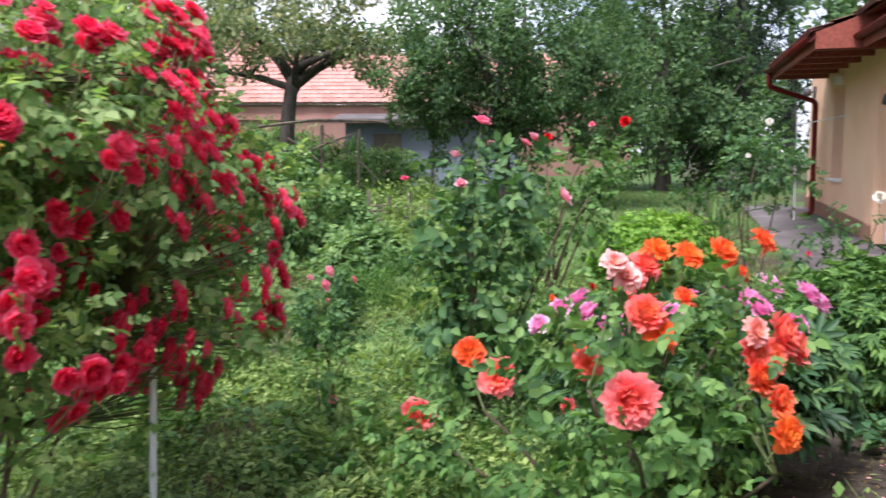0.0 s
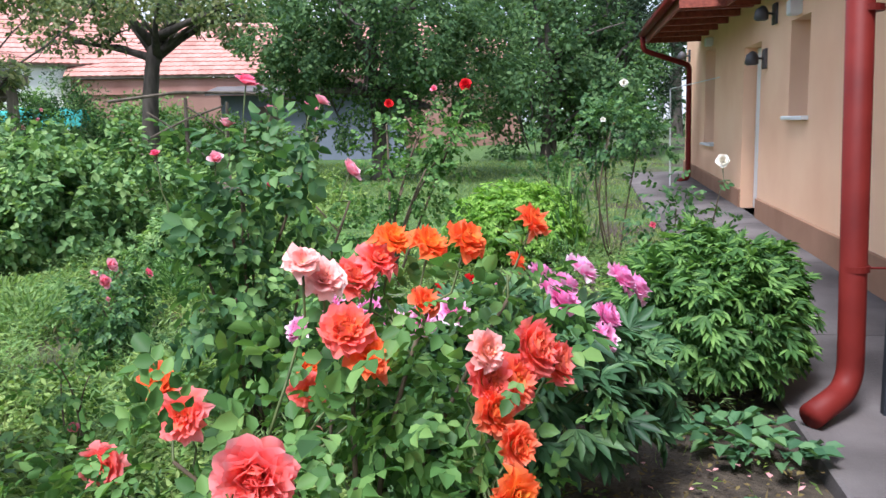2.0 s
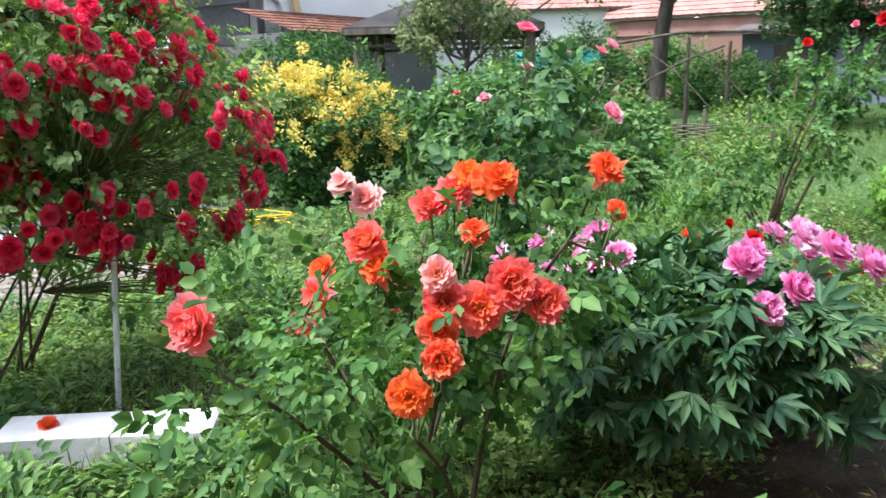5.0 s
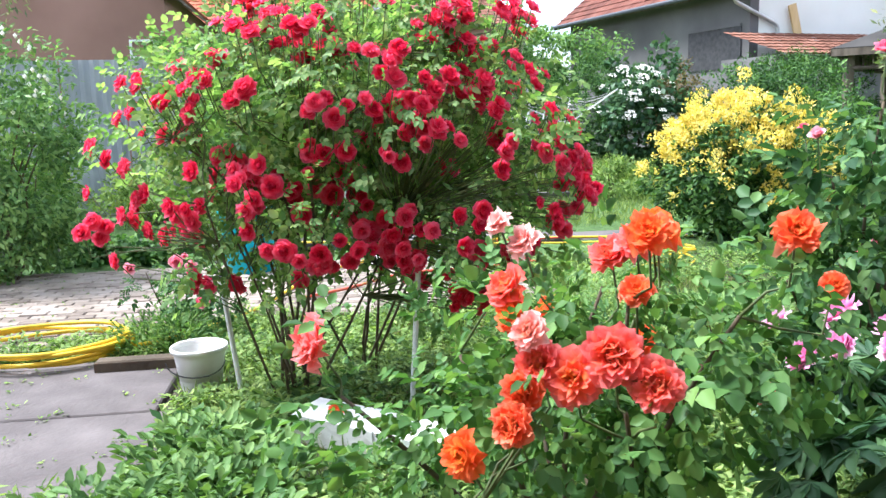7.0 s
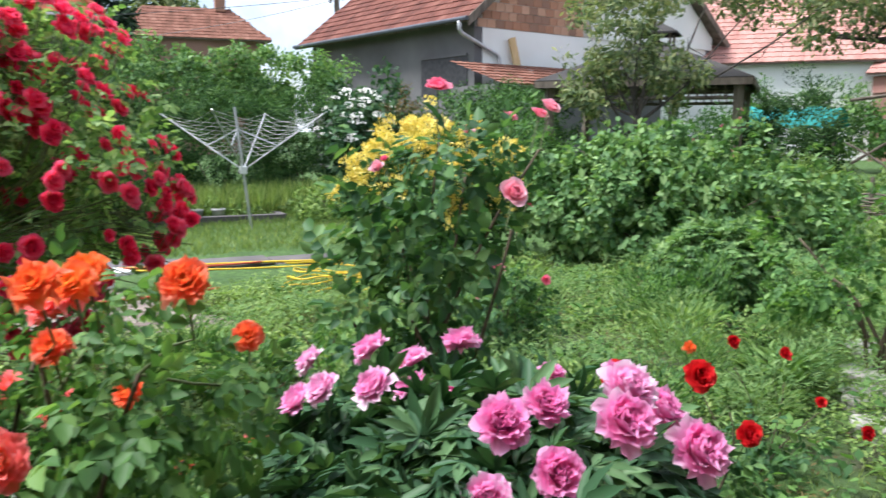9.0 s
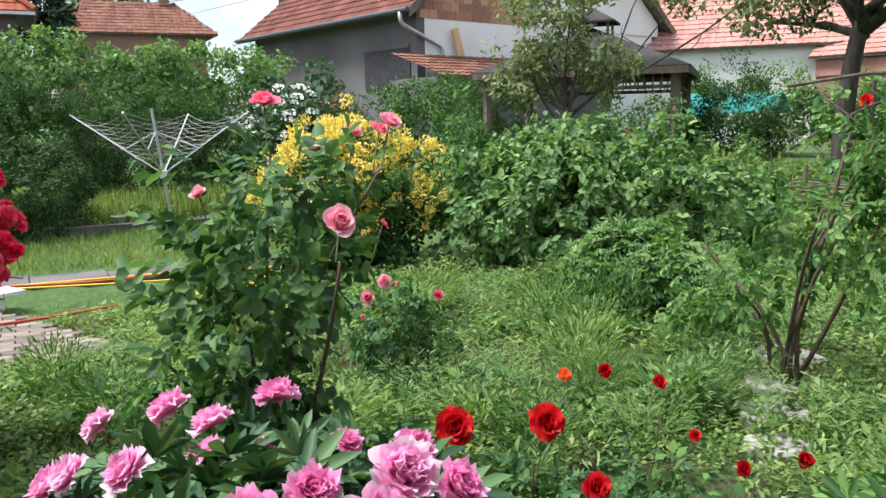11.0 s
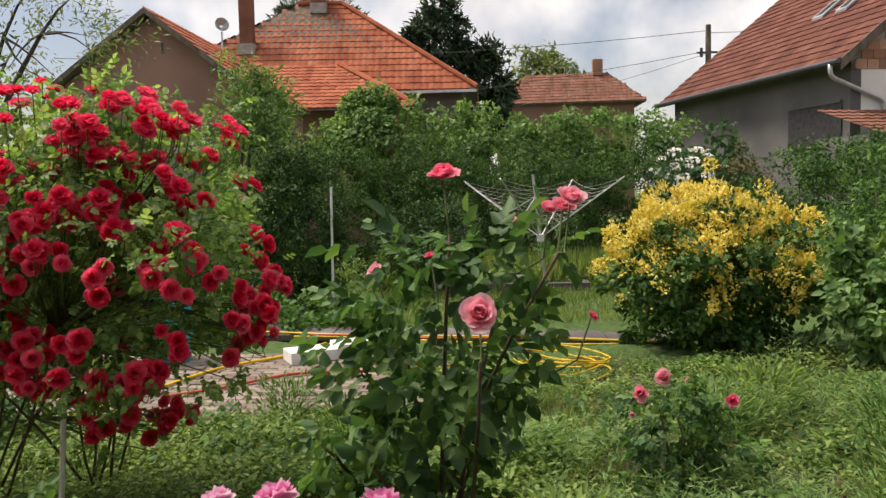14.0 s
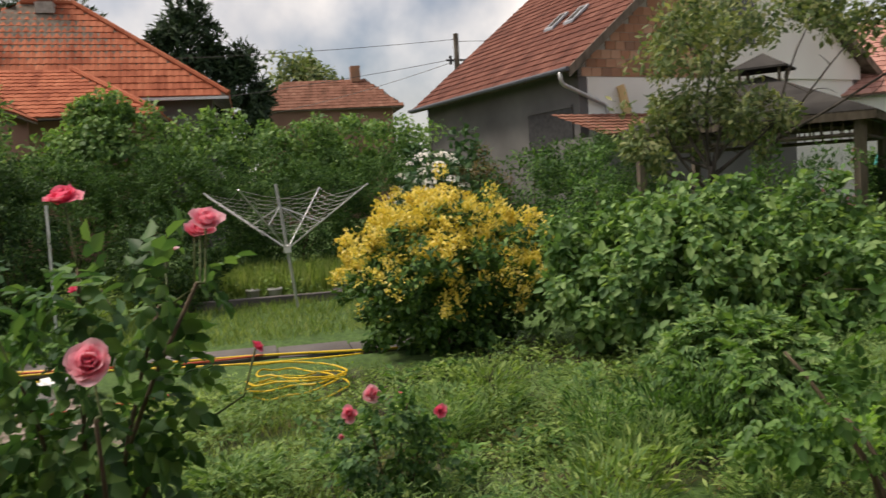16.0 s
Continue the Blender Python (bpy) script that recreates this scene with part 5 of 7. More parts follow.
for k in range(34):
    d = rand_dir(rng, 1)[0]
    d[0] = abs(d[0])
    d[2] = abs(d[2]) * 0.8
    ob = new("umbel", um)
    p = np.array((-13.1, 9.2, 1.35)) + d * (0.98, 0.95, 1.3)
    s = rng.uniform(0.6, 1.3)
    put(ob, elder)
    ob.matrix_basis = Matrix.Translation(p) @ Matrix.Rotation(rng.normal(0.5, 0.2), 4, "Y") @ Matrix.Diagonal((s, s, s, 1))

lh = bush("hedge_shrub", "tall bright green privet with white flowers at its tip", (-5.0, -0.35), [((-5.0, -0.38, 1.15), (0.8, 0.95, 1.2), 20000, 200, 0.2)], "vine_leaf", 0.075, 118, "hedge", 0.42, shell=0.7)
rng = np.random.default_rng(9)
v = []
blos = mesh_of("blossom", [(-0.02, 0, 0), (0.02, 0, 0.01), (0, 0.02, 0.03), (0, -0.02, 0.03), (0, 0, 0.055)], [(0, 1, 2), (0, 3, 1), (0, 2, 4), (1, 4, 2), (0, 4, 3), (1, 3, 4)], "white_petal")
for k in range(46):
    d = rand_dir(rng, 1)[0]
    d[0], d[1], d[2] = abs(d[0]), abs(d[1]) * 0.9, abs(d[2]) * 0.9 + 0.15
    ob = new("blossom", blos)
    put(ob, lh)
    ob.matrix_basis = Matrix.Translation(np.array((-5.0, -0.38, 1.2)) + d * (0.8, 0.9, 1.2))

for k, (x, y, h) in enumerate([(-15.5, 22.5, 1.3), (-13.4, 23.4, 1.25), (-11.6, 24.0, 1.15), (-10.2, 23.6, 0.95), (-8.6, 23.2, 0.75), (-6.8, 22.6, 0.6)]):
    bush("shrub", "leafy green shrub before the long building", (x, y), [((x, y, 0.4 + h), (1.3, 0.9, h), 4200, 70, 0.3)], "vine_leaf" if k % 2 else "bush_leaf", 0.14, 160 + k, wide=0.45, group="shrubs before the building")

# yellow variegated bush: green body, golden shoots outside
yb = bush("euonymus_bush", "golden yellow and green variegated rounded bush", (-5.3, 7.45), [((-5.3, 7.45, 0.66), (0.88, 0.96, 0.76), 17000, 260, 0.12)], "hedge_leaf", 0.075, 120, wide=0.5, shell=0.6)
rng = np.random.default_rng(121)
P, N, out = clump_points(rng, (-5.3, 7.45, 0.8), (0.88, 0.96, 0.8), 46000, 620, 0.085, 0.92)
lump = np.sin(P[:, 1] * 11 + 3 * np.sin(P[:, 2] * 5)) * np.sin(P[:, 2] * 12 + P[:, 0] * 7) + 0.6 * np.sin(P[:, 1] * 23 + P[:, 0] * 19) * np.sin(P[:, 2] * 21)
keep = (out[:, 2] + 0.25 * (P[:, 1] - 7.45) > 0.2 + 0.8 * lump + rng.normal(0, 0.15, len(P))) & (P[:, 2] > 0.45)
P, N, out = P[keep], N[keep], out[keep]
V, F = leaf_mesh(P, unit(rng.normal(size=P.shape) + out + [0, 0, 0.5]), N, 0.043 * rng.uniform(0.6, 1.3, len(P)), 0.5, shape=4)
part("golden_foliage", V, F, "yellow_leaf", yb, "golden yellow young leaves")

bush("viburnum_bush", "broad rounded viburnum bush with lobed green leaves", (-4.2, 9.9), [((-4.3, 9.4, 0.62), (1.1, 1.3, 0.78), 12000, 260, 0.15), ((-3.9, 10.9, 0.62), (1.1, 1.2, 0.74), 8500, 190, 0.15), ((-4.9, 10.2, 0.85), (0.9, 1.1, 0.72), 7000, 150, 0.15)], "viburnum_leaf", 0.095, 122, wide=0.72, shape=6, hang=0.6, shell=0.7)
bush("shrub", "tall feathery green shrub by the gazebo", (-6.9, 12.3), [((-6.9, 12.5, 1.0), (0.6, 1.1, 1.0), 4200, 60, 0.2)], "bush_leaf", 0.1, 124, wide=0.3)
bush("shrub", "green leafy shrub behind the viburnum", (-8.0, 10.4), [((-8.0, 10.4, 0.95), (0.8, 0.8, 0.95), 4500, 60, 0.2)], "bush_leaf", 0.09, 125, wide=0.35)
cr = bush("rose_bush", "climbing rose with small pale pink blooms on the gazebo", (-7.6, 13.4), [((-7.6, 13.5, 0.9), (0.5, 0.7, 0.9), 2600, 40, 0.2)], "dark_rose_leaf", 0.08, 126)
rr = random.Random(3)
for k in range(16):
    flower(cr, "pink", (-7.25 + rr.uniform(-0.1, 0.2), 13.4 + rr.uniform(-0.6, 0.6), rr.uniform(0.6, 1.9)), (1, -0.4, 0.2), 0.8, rr)
bush("conifer_shrub", "dark green conifer shrub by the tree trunk", (-9.2, 17.4), [((-9.2, 17.4, 1.4), (1.0, 1.0, 1.35), 11000, 90, 0.25)], "box_leaf", 0.1, 127, wide=0.3)
for k, (x, y, r, h) in enumerate([(-5.2, 12.9, 1.0, 0.7), (-6.6, 15.6, 1.3, 0.5), (-4.2, 16.6, 1.2, 0.5), (-3.0, 14.2, 0.9, 0.4), (-8.3, 16.4, 1.0, 0.6), (-2.2, 12.0, 0.9, 0.35), (-9.8, 7.7, 0.8, 0.45), (-11.5, 6.0, 1.6, 0.3), (-11.4, 3.2, 1.2, 0.35)]):
    bush("herb_patch", "lush green herb patch", (x, y), [((x, y, gz(x, y) + h * 0.45), (r, r, h), 2600, 60, 0.18)], "weed_leaf", 0.1, 130 + k, "plants", 0.35, stems=3)
bush("ground_ivy", "low dark green ivy bed beside the path", (-6.9, 2.2), [((-7.2, 2.3, 0.1), (0.7, 1.6, 0.22), 6500, 90, 0.14), ((-6.0, 0.9, 0.1), (0.5, 1.4, 0.2), 4200, 60, 0.12)], "bush_leaf", 0.075, 140, "plants", 0.8, stems=3)
for k, (c, r) in enumerate([((-9.3, 0.3, 0.5), (0.6, 1.0, 0.5)), ((-9.0, -1.6, 0.6), (0.6, 1.2, 0.6))]):
    bush("herb_patch", "green weeds along the metal fence", c, [(c, r, 3000, 50, 0.2)], "weed_leaf", 0.1, 145 + k, "plants", 0.35, stems=3)


# ---- beds and rose bushes ----
def compound(rng, P, N, out, L, leaflets=5, wide=0.82, fold=0.3, hang=0.5):
    """Rose leaves: a stalk's leaflets, terminal one first; returns leaf verts and faces."""
    A = unit(rng.normal(size=P.shape) * 0.6 + out - np.array([0, 0, hang * 0.6]))
    N = unit(N - A * (N * A).sum(-1, keepdims=True))
    S = np.cross(A, N)
    VV, FF, o = [], [], 0
    L = L[:, None]
    spots = ((1.0, 0.0, 1.0), (0.72, 0.75, 0.85), (0.72, -0.75, 0.85), (0.3, 0.8, 0.7), (0.3, -0.8, 0.7))[:leaflets]
    for a, s, z in spots:
        D = unit(A * (0.75 if s else 1) + S * s - np.array([0, 0, 0.18]))
        V, F = leaf_mesh(P + A * L * a * 1.6, D, N + rng.normal(0, 0.15, N.shape), (L * z)[:, 0] * rng.uniform(0.85, 1.15, len(P)), wide, fold, 0.2)
        VV.append(V)
        FF.append(F + o)
        o += len(V)
    return np.concatenate(VV), np.concatenate(FF)


def rose_plant(label, base, canes, blobs, blooms, leaf, L, seed, cane_r=0.008, leaf_share=1.0, group="", name="rose_bush", leaflets=5, twig="green_stem"):
    """canes: end points of the main canes; blooms: (kind, place, facing, size)."""
    rng = np.random.default_rng(seed)
    rr = random.Random(seed)
    bz = gz(*base)
    t = thing(name, label, "rose bush", (base[0], base[1], bz), group)
    joints = []
    for e in canes:
        st = (base[0] + rng.normal(0, 0.05), base[1] + rng.normal(0, 0.05), bz - 0.03)
        pts = bent(st, e, rng, 0.12, 7)
        Build().tube(pts, np.linspace(cane_r, cane_r * 0.5, 7), 6).done("cane", "woody_stem", t, smooth=True)
        joints += [np.array(p) for p in pts[2:]]
    for kind, p, face, size in blooms:
        p = np.array(p, float)
        f = unit(np.array(face, float))
        near = min(joints, key=lambda j: np.linalg.norm(j - (p - np.array([0, 0, 0.25]))))
        a, m_, e = near, p - f * 0.09 - np.array([0, 0, 0.1]), p - f * 0.015
        stalk = Build().tube([tuple(a), tuple((a + m_) / 2 + rng.normal(0, 0.015, 3)), tuple(m_), tuple(e)], [cane_r * 0.4, cane_r * 0.36, cane_r * 0.32, cane_r * 0.32], 5)
        stalk.done("flower_stalk", twig, t, smooth=True)
        flower(t, kind, p, face, size, rr)
    VV, FF, o = [], [], 0
    for c, r, n, k, kr in blobs:
        P, N, out = clump_points(rng, c, r, n, k, kr, 0.35)
        keep = P[:, 2] > bz + 0.04
        V, F = compound(rng, P[keep], N[keep], out[keep], L * rng.uniform(0.6, 1.25, keep.sum()), leaflets)
        VV.append(V)
        FF.append(F + o)
        o += len(V)
    part("foliage", np.concatenate(VV), np.concatenate(FF), leaf, t)
    return t


def toward(p, c, lift=0.15, view=(0.6, -0.2, 0.0)):
    d = Vector(p) - Vector(c)
    d.normalize()
    return tuple(d + Vector((0, 0, lift)) + Vector(view) * 0.6)


# great red rose
rr = random.Random(21)
rc = (-1.05, 2.75, 1.4)
red_blobs = [((-1.1, 3.0, 1.62), (0.68, 0.95, 0.52), 2000, 120, 0.2), ((-1.1, 2.36, 1.36), (0.55, 0.7, 0.46), 950, 66, 0.19), ((-0.95, 3.55, 1.15), (0.6, 0.6, 0.55), 1100, 54, 0.18), ((-1.0, 2.6, 0.92), (0.5, 0.85, 0.26), 480, 32, 0.15), ((-1.2, 3.2, 2.0), (0.6, 0.75, 0.22), 500, 34, 0.16)]
blooms = []
for (c, r, *_), many in zip(red_blobs, (54, 32, 84, 24, 56)):
    for k in range(many):
        d = Vector((rr.gauss(0, 1), rr.gauss(0, 1), rr.gauss(0, 1))).normalized()
        if d.x < -0.35:
            d.x = -d.x
        p = Vector(c) + Vector((d.x * r[0], d.y * r[1], d.z * r[2])) * rr.uniform(0.9, 1.12)
        blooms.append(("red", tuple(p), toward(p, rc, 0.45), rr.uniform(0.75, 1.2)))
        for _ in range(rr.choice((0, 0, 1, 1, 2, 3))):
            p2 = p + Vector((rr.uniform(-0.05, 0.05), rr.uniform(-0.09, 0.09), rr.uniform(-0.08, 0.06)))
            blooms.append(("red", tuple(p2), toward(p2, rc, 0.45), rr.uniform(0.7, 1.1)))
for p in ((-0.92, 1.7, 1.03), (-0.92, 1.76, 1.0), (-0.92, 1.73, 0.95), (-0.9, 1.65, 0.98), (-0.95, 4.05, 1.12), (-0.9, 4.12, 1.0), (-0.85, 4.2, 1.1), (-0.8, 4.02, 0.9)):
    blooms.append(("red", p, (0.8, -0.2, 0.4), 0.95))
canes = [(-1.05 + rr.uniform(-0.4, 0.4), 2.8 + rr.uniform(-0.75, 0.8), rr.uniform(1.0, 1.85)) for _ in range(15)]
red = rose_plant("large climbing rose covered in crimson red blooms", (-1.1, 2.6), canes, red_blobs, blooms, "rose_leaf", 0.043, 22, 0.009, group="")
red2 = rose_plant("second cane clump of the crimson climbing rose", (-1.5, 3.0), [(-1.2 + rr.uniform(-0.5, 0.5), 3.1 + rr.uniform(-0.6, 0.6), rr.uniform(0.9, 1.7)) for _ in range(6)], [((-1.5, 3.2, 1.5), (0.5, 0.7, 0.5), 900, 40, 0.2)], [], "rose_leaf", 0.043, 23, 0.009)

# coral rose
cc = (1.2, 3.35, 0.8)
coral_at = [("coral", (1.05, 2.77, 0.91), 1.15), ("orange", (1.48, 3.1, 0.74), 1.0), ("coral", (1.5, 3.45, 0.96), 1.1), ("coral", (1.46, 3.37, 0.9), 1.05), ("coral", (1.55, 3.53, 0.9), 1.0),
            ("orange", (1.48, 3.89, 1.22), 1.0), ("coral", (1.06, 3.67, 1.15), 1.1), ("orange", (1.1, 3.7, 1.2), 1.0), ("coral", (1.0, 3.62, 1.1), 0.95), ("faded", (1.0, 3.36, 1.15), 0.9), ("faded", (0.97, 3.3, 1.2), 0.7),
            ("orange", (1.21, 3.67, 1.19), 1.0), ("orange", (1.32, 3.6, 1.21), 0.95), ("coral", (1.07, 3.3, 1.04), 1.1), ("orange", (1.12, 3.3, 0.98), 1.05), ("orange", (1.2, 3.62, 1.04), 0.8),
            ("orange", (1.42, 3.26, 0.86), 0.95), ("coral", (1.4, 3.3, 0.92), 0.9), ("orange", (1.47, 3.22, 0.8), 0.9), ("faded", (1.4, 3.28, 1.0), 0.7),
            ("orange", (0.42, 3.58, 0.8), 1.05), ("coral", (0.55, 3.46, 0.75), 1.1), ("coral", (0.2, 3.62, 0.52), 1.15), ("coral", (0.86, 3.6, 0.78), 1.0), ("orange", (0.8, 3.8, 0.78), 0.8),
            ("coral", (0.9, 4.15, 0.62), 0.75), ("coral", (0.75, 3.95, 0.5), 0.6), ("orange", (1.42, 4.03, 1.07), 0.55)]
coral_bl = [(k, p, toward(p, cc, 0.25, (1.7, -2.1, 0.4)), s * 1.14) for k, p, s in coral_at]
rose_plant("rose bush with large coral pink and orange blooms", (1.05, 3.55), [(1.05, 2.85, 0.75), (1.45, 3.15, 0.6), (1.45, 3.5, 0.8), (1.4, 3.8, 1.0), (1.0, 3.6, 1.0), (1.2, 3.6, 1.0), (0.5, 3.5, 0.6), (0.3, 3.65, 0.4), (0.9, 3.2, 0.8), (0.8, 4.0, 0.6)],
           [((1.05, 3.4, 0.62), (0.5, 0.62, 0.36), 400, 44, 0.16), ((1.3, 3.65, 0.8), (0.32, 0.42, 0.28), 200, 26, 0.14), ((0.45, 3.6, 0.42), (0.42, 0.36, 0.28), 170, 22, 0.14), ((1.05, 3.0, 0.55), (0.35, 0.32, 0.28), 80, 14, 0.12), ((1.12, 3.62, 1.0), (0.3, 0.3, 0.14), 70, 14, 0.1), ((1.4, 3.9, 0.95), (0.2, 0.2, 0.2), 50, 10, 0.1)],
           coral_bl, "coral_leaf", 0.05, 31, 0.011)

# pink rose
pk = (0.15, 5.2, 0.9)
pink_at = [("pink", (0.57, 5.2, 1.3), 1.15), ("pink", (0.35, 5.49, 1.63), 1.0), ("pink", (-0.09, 5.33, 1.53), 0.95), ("pink", (0.1, 5.44, 1.59), 1.0), ("hot_pink", (0.13, 5.08, 1.72), 1.25), ("pink", (0.07, 4.83, 1.38), 0.9), ("hot_pink", (-0.3, 5.0, 1.4), 0.6), ("hot_pink", (0.0, 5.6, 1.2), 0.5), ("pink", (0.3, 5.47, 1.6), 0.8)]
rose_plant("tall rose bush with fresh pink blooms and dark leaves", (0.1, 5.0), [(0.55, 5.2, 1.15), (0.33, 5.45, 1.45), (-0.05, 5.3, 1.35), (0.1, 5.1, 1.5), (0.08, 4.9, 1.2), (-0.25, 5.0, 1.1), (0.2, 4.65, 0.8), (-0.1, 5.3, 0.9), (0.4, 4.85, 0.8)],
           [((0.1, 5.0, 0.75), (0.3, 0.3, 0.45), 270, 44, 0.15), ((0.12, 4.98, 0.35), (0.24, 0.22, 0.26), 70, 20, 0.14), ((0.15, 5.05, 1.12), (0.3, 0.34, 0.25), 130, 24, 0.13), ((0.15, 5.15, 1.4), (0.34, 0.4, 0.14), 50, 14, 0.1)],
           [(k, p, toward(p, pk, 0.25, (1.0, -0.1, 0.0)), s) for k, p, s in pink_at], "dark_rose_leaf", 0.07, 41, 0.011)

# small pink rose
rose_plant("small rose bush with pink buds and reddish shoots", (-1.35, 6.2), [(-1.26, 6.1, 0.5), (-1.3, 6.3, 0.6), (-1.5, 6.2, 0.5), (-1.2, 6.4, 0.45)],
           [((-1.3, 6.2, 0.36), (0.25, 0.3, 0.3), 420, 36, 0.1)],
           [("pink", (-1.26, 6.12, 0.68), (1, -0.2, 0.5), 1.15), ("pink", (-1.24, 6.0, 0.6), (1, -0.4, 0.4), 1.05), ("hot_pink", (-1.2, 6.45, 0.57), (1, 0, 0.4), 0.85), ("pink", (-1.2, 5.95, 0.5), (1, -0.3, 0.3), 0.4)], "dark_rose_leaf", 0.042, 42, 0.007)
# low pink rose beside the bucket
rose_plant("low rose bush with small rosy pink blooms", (-2.45, 1.85), [(-2.4, 1.6, 0.5), (-2.45, 1.9, 0.55), (-2.4, 2.1, 0.5), (-2.5, 1.7, 0.4)],
           [((-2.45, 1.85, 0.36), (0.28, 0.36, 0.24), 380, 30, 0.1)],
           [("pink", (-2.3, 1.52, 0.55), (1, 0, 0.4), 1.0), ("pink", (-2.3, 1.82, 0.58), (1, 0, 0.5), 1.05), ("pink", (-2.25, 1.92, 0.56), (1, 0.2, 0.4), 1.0), ("hot_pink", (-2.1, 2.0, 0.34), (1, 0, 0.3), 0.9), ("pink", (-2.28, 1.88, 0.62), (1, 0, 0.7), 0.6)], "dark_rose_leaf", 0.034, 43, 0.007)
# pink shrub rose seen past the coral one
rose_plant("thin rose bush with a few pink blooms", (-0.75, 4.8), [(-0.7, 4.7, 0.5), (-0.8, 4.9, 0.45), (-0.6, 4.8, 0.4)], [((-0.75, 4.8, 0.32), (0.22, 0.22, 0.2), 90, 12, 0.09)],
           [("hot_pink", (-0.62, 4.68, 0.2), (0.6, -0.8, 0.3), 0.6)], "coral_leaf", 0.04, 44, 0.006)
rose_plant("rose bush with three pink blooms over the weeds", (-1.45, 6.35), [(-1.4, 6.3, 0.5), (-1.5, 6.4, 0.5)], [((-1.45, 6.4, 0.3), (0.2, 0.25, 0.2), 80, 12, 0.1)],
           [("pink", (-1.5, 6.3, 0.6), (0.3, -1, 0.3), 0.6)], "coral_leaf", 0.04, 45, 0.006)
# standard rose with red blooms
rose_plant("tall leggy rose with dark red blooms and pale leaves", (0.08, 8.0), [(0.72, 8.14, 1.65), (0.35, 8.3, 1.5), (0.55, 8.15, 1.3), (0.2, 8.1, 1.0), (-0.05, 8.6, 1.5), (-0.2, 7.9, 0.6), (0.45, 7.75, 1.15), (-0.5, 7.9, 0.85), (-0.35, 8.05, 0.6)],
           [((0.55, 8.15, 1.4), (0.34, 0.34, 0.3), 190, 34, 0.13), ((0.3, 8.05, 1.0), (0.36, 0.32, 0.34), 190, 34, 0.13), ((-0.12, 7.95, 0.6), (0.24, 0.24, 0.28), 110, 20, 0.12), ((0.0, 8.6, 1.35), (0.22, 0.24, 0.2), 60, 12, 0.12), ((-0.45, 7.93, 0.62), (0.3, 0.26, 0.4), 150, 26, 0.13)],
           [("dark_red", (0.72, 8.14, 1.81), (0, -1, 0.5), 0.9), ("dark_red", (-0.05, 8.72, 1.69), (0, -1, 0.4), 0.8), ("hot_pink", (0.4, 8.5, 1.8), (0, -1, 0.6), 0.6)], "coral_leaf", 0.05, 46, 0.015)
# white roses near the house
rose_plant("tall rose with white blooms by the lawn", (2.0, 9.4), [(2.04, 9.3, 1.7), (1.9, 9.5, 1.4), (2.2, 9.3, 1.3), (1.8, 9.3, 1.2)], [((2.0, 9.4, 1.4), (0.45, 0.45, 0.45), 520, 40, 0.14)],
           [("white", (2.04, 9.25, 1.83), (0, -1, 0.4), 1.0), ("white", (1.85, 9.2, 1.5), (0, -1, 0.4), 0.7)], "dark_rose_leaf", 0.045, 47, 0.01)
rose_plant("thin rose with a single creamy white bloom", (2.4, 7.0), [(2.5, 6.85, 1.05), (2.25, 7.0, 0.9), (2.5, 7.1, 0.8)], [((2.25, 7.05, 0.78), (0.42, 0.35, 0.3), 150, 24, 0.13)],
           [("white", (2.5, 6.82, 1.23), (-0.3, -1, 0.4), 1.1), ("hot_pink", (2.1, 7.0, 0.8), (0, -1, 0.3), 0.6)], "dark_rose_leaf", 0.045, 48, 0.007)
rose_plant("leafy rose bush with reddish young shoots", (1.35, 9.9), [(1.3, 9.9, 1.2), (1.5, 9.8, 1.1), (1.2, 10.0, 1.0)], [((1.35, 9.9, 0.8), (0.42, 0.4, 0.55), 280, 26, 0.13)], [], "dark_rose_leaf", 0.045, 49, 0.009)
# dark red roses by the peony
rose_plant("low rose with large dark red blooms", (0.85, 5.85), [(1.0, 5.68, 0.5), (0.95, 5.95, 0.45), (1.1, 5.8, 0.4)], [((0.9, 5.85, 0.25), (0.25, 0.3, 0.16), 80, 12, 0.1)],
           [("dark_red", (1.06, 5.7, 0.66), (1, -0.3, 0.5), 1.05), ("dark_red", (0.95, 5.42, 0.66), (1, -0.3, 0.5), 0.95), ("dark_red", (1.25, 5.75, 0.5), (1, -0.3, 0.5), 0.75)], "dark_rose_leaf", 0.045, 53, 0.006)
rose_plant("thin rose with scarlet blooms", (0.65, 6.4), [(0.63, 6.28, 0.5), (0.76, 6.44, 0.45), (0.9, 6.5, 0.35), (0.36, 6.27, 0.42)], [((0.75, 6.4, 0.2), (0.28, 0.25, 0.14), 60, 12, 0.1)],
           [("dark_red", (0.63, 6.27, 0.62), (1, -0.2, 0.6), 0.55), ("dark_red", (0.76, 6.44, 0.58), (1, -0.2, 0.6), 0.55), ("orange", (0.36, 6.27, 0.53), (1, -0.3, 0.8), 0.55), ("dark_red", (0.95, 6.45, 0.42), (1, -0.2, 0.6), 0.5), ("dark_red", (1.1, 6.55, 0.32), (1, -0.2, 0.4), 0.55), ("dark_red", (1.2, 6.75, 0.35), (1, -0.2, 0.4), 0.6)], "dark_rose_leaf", 0.04, 54, 0.004)


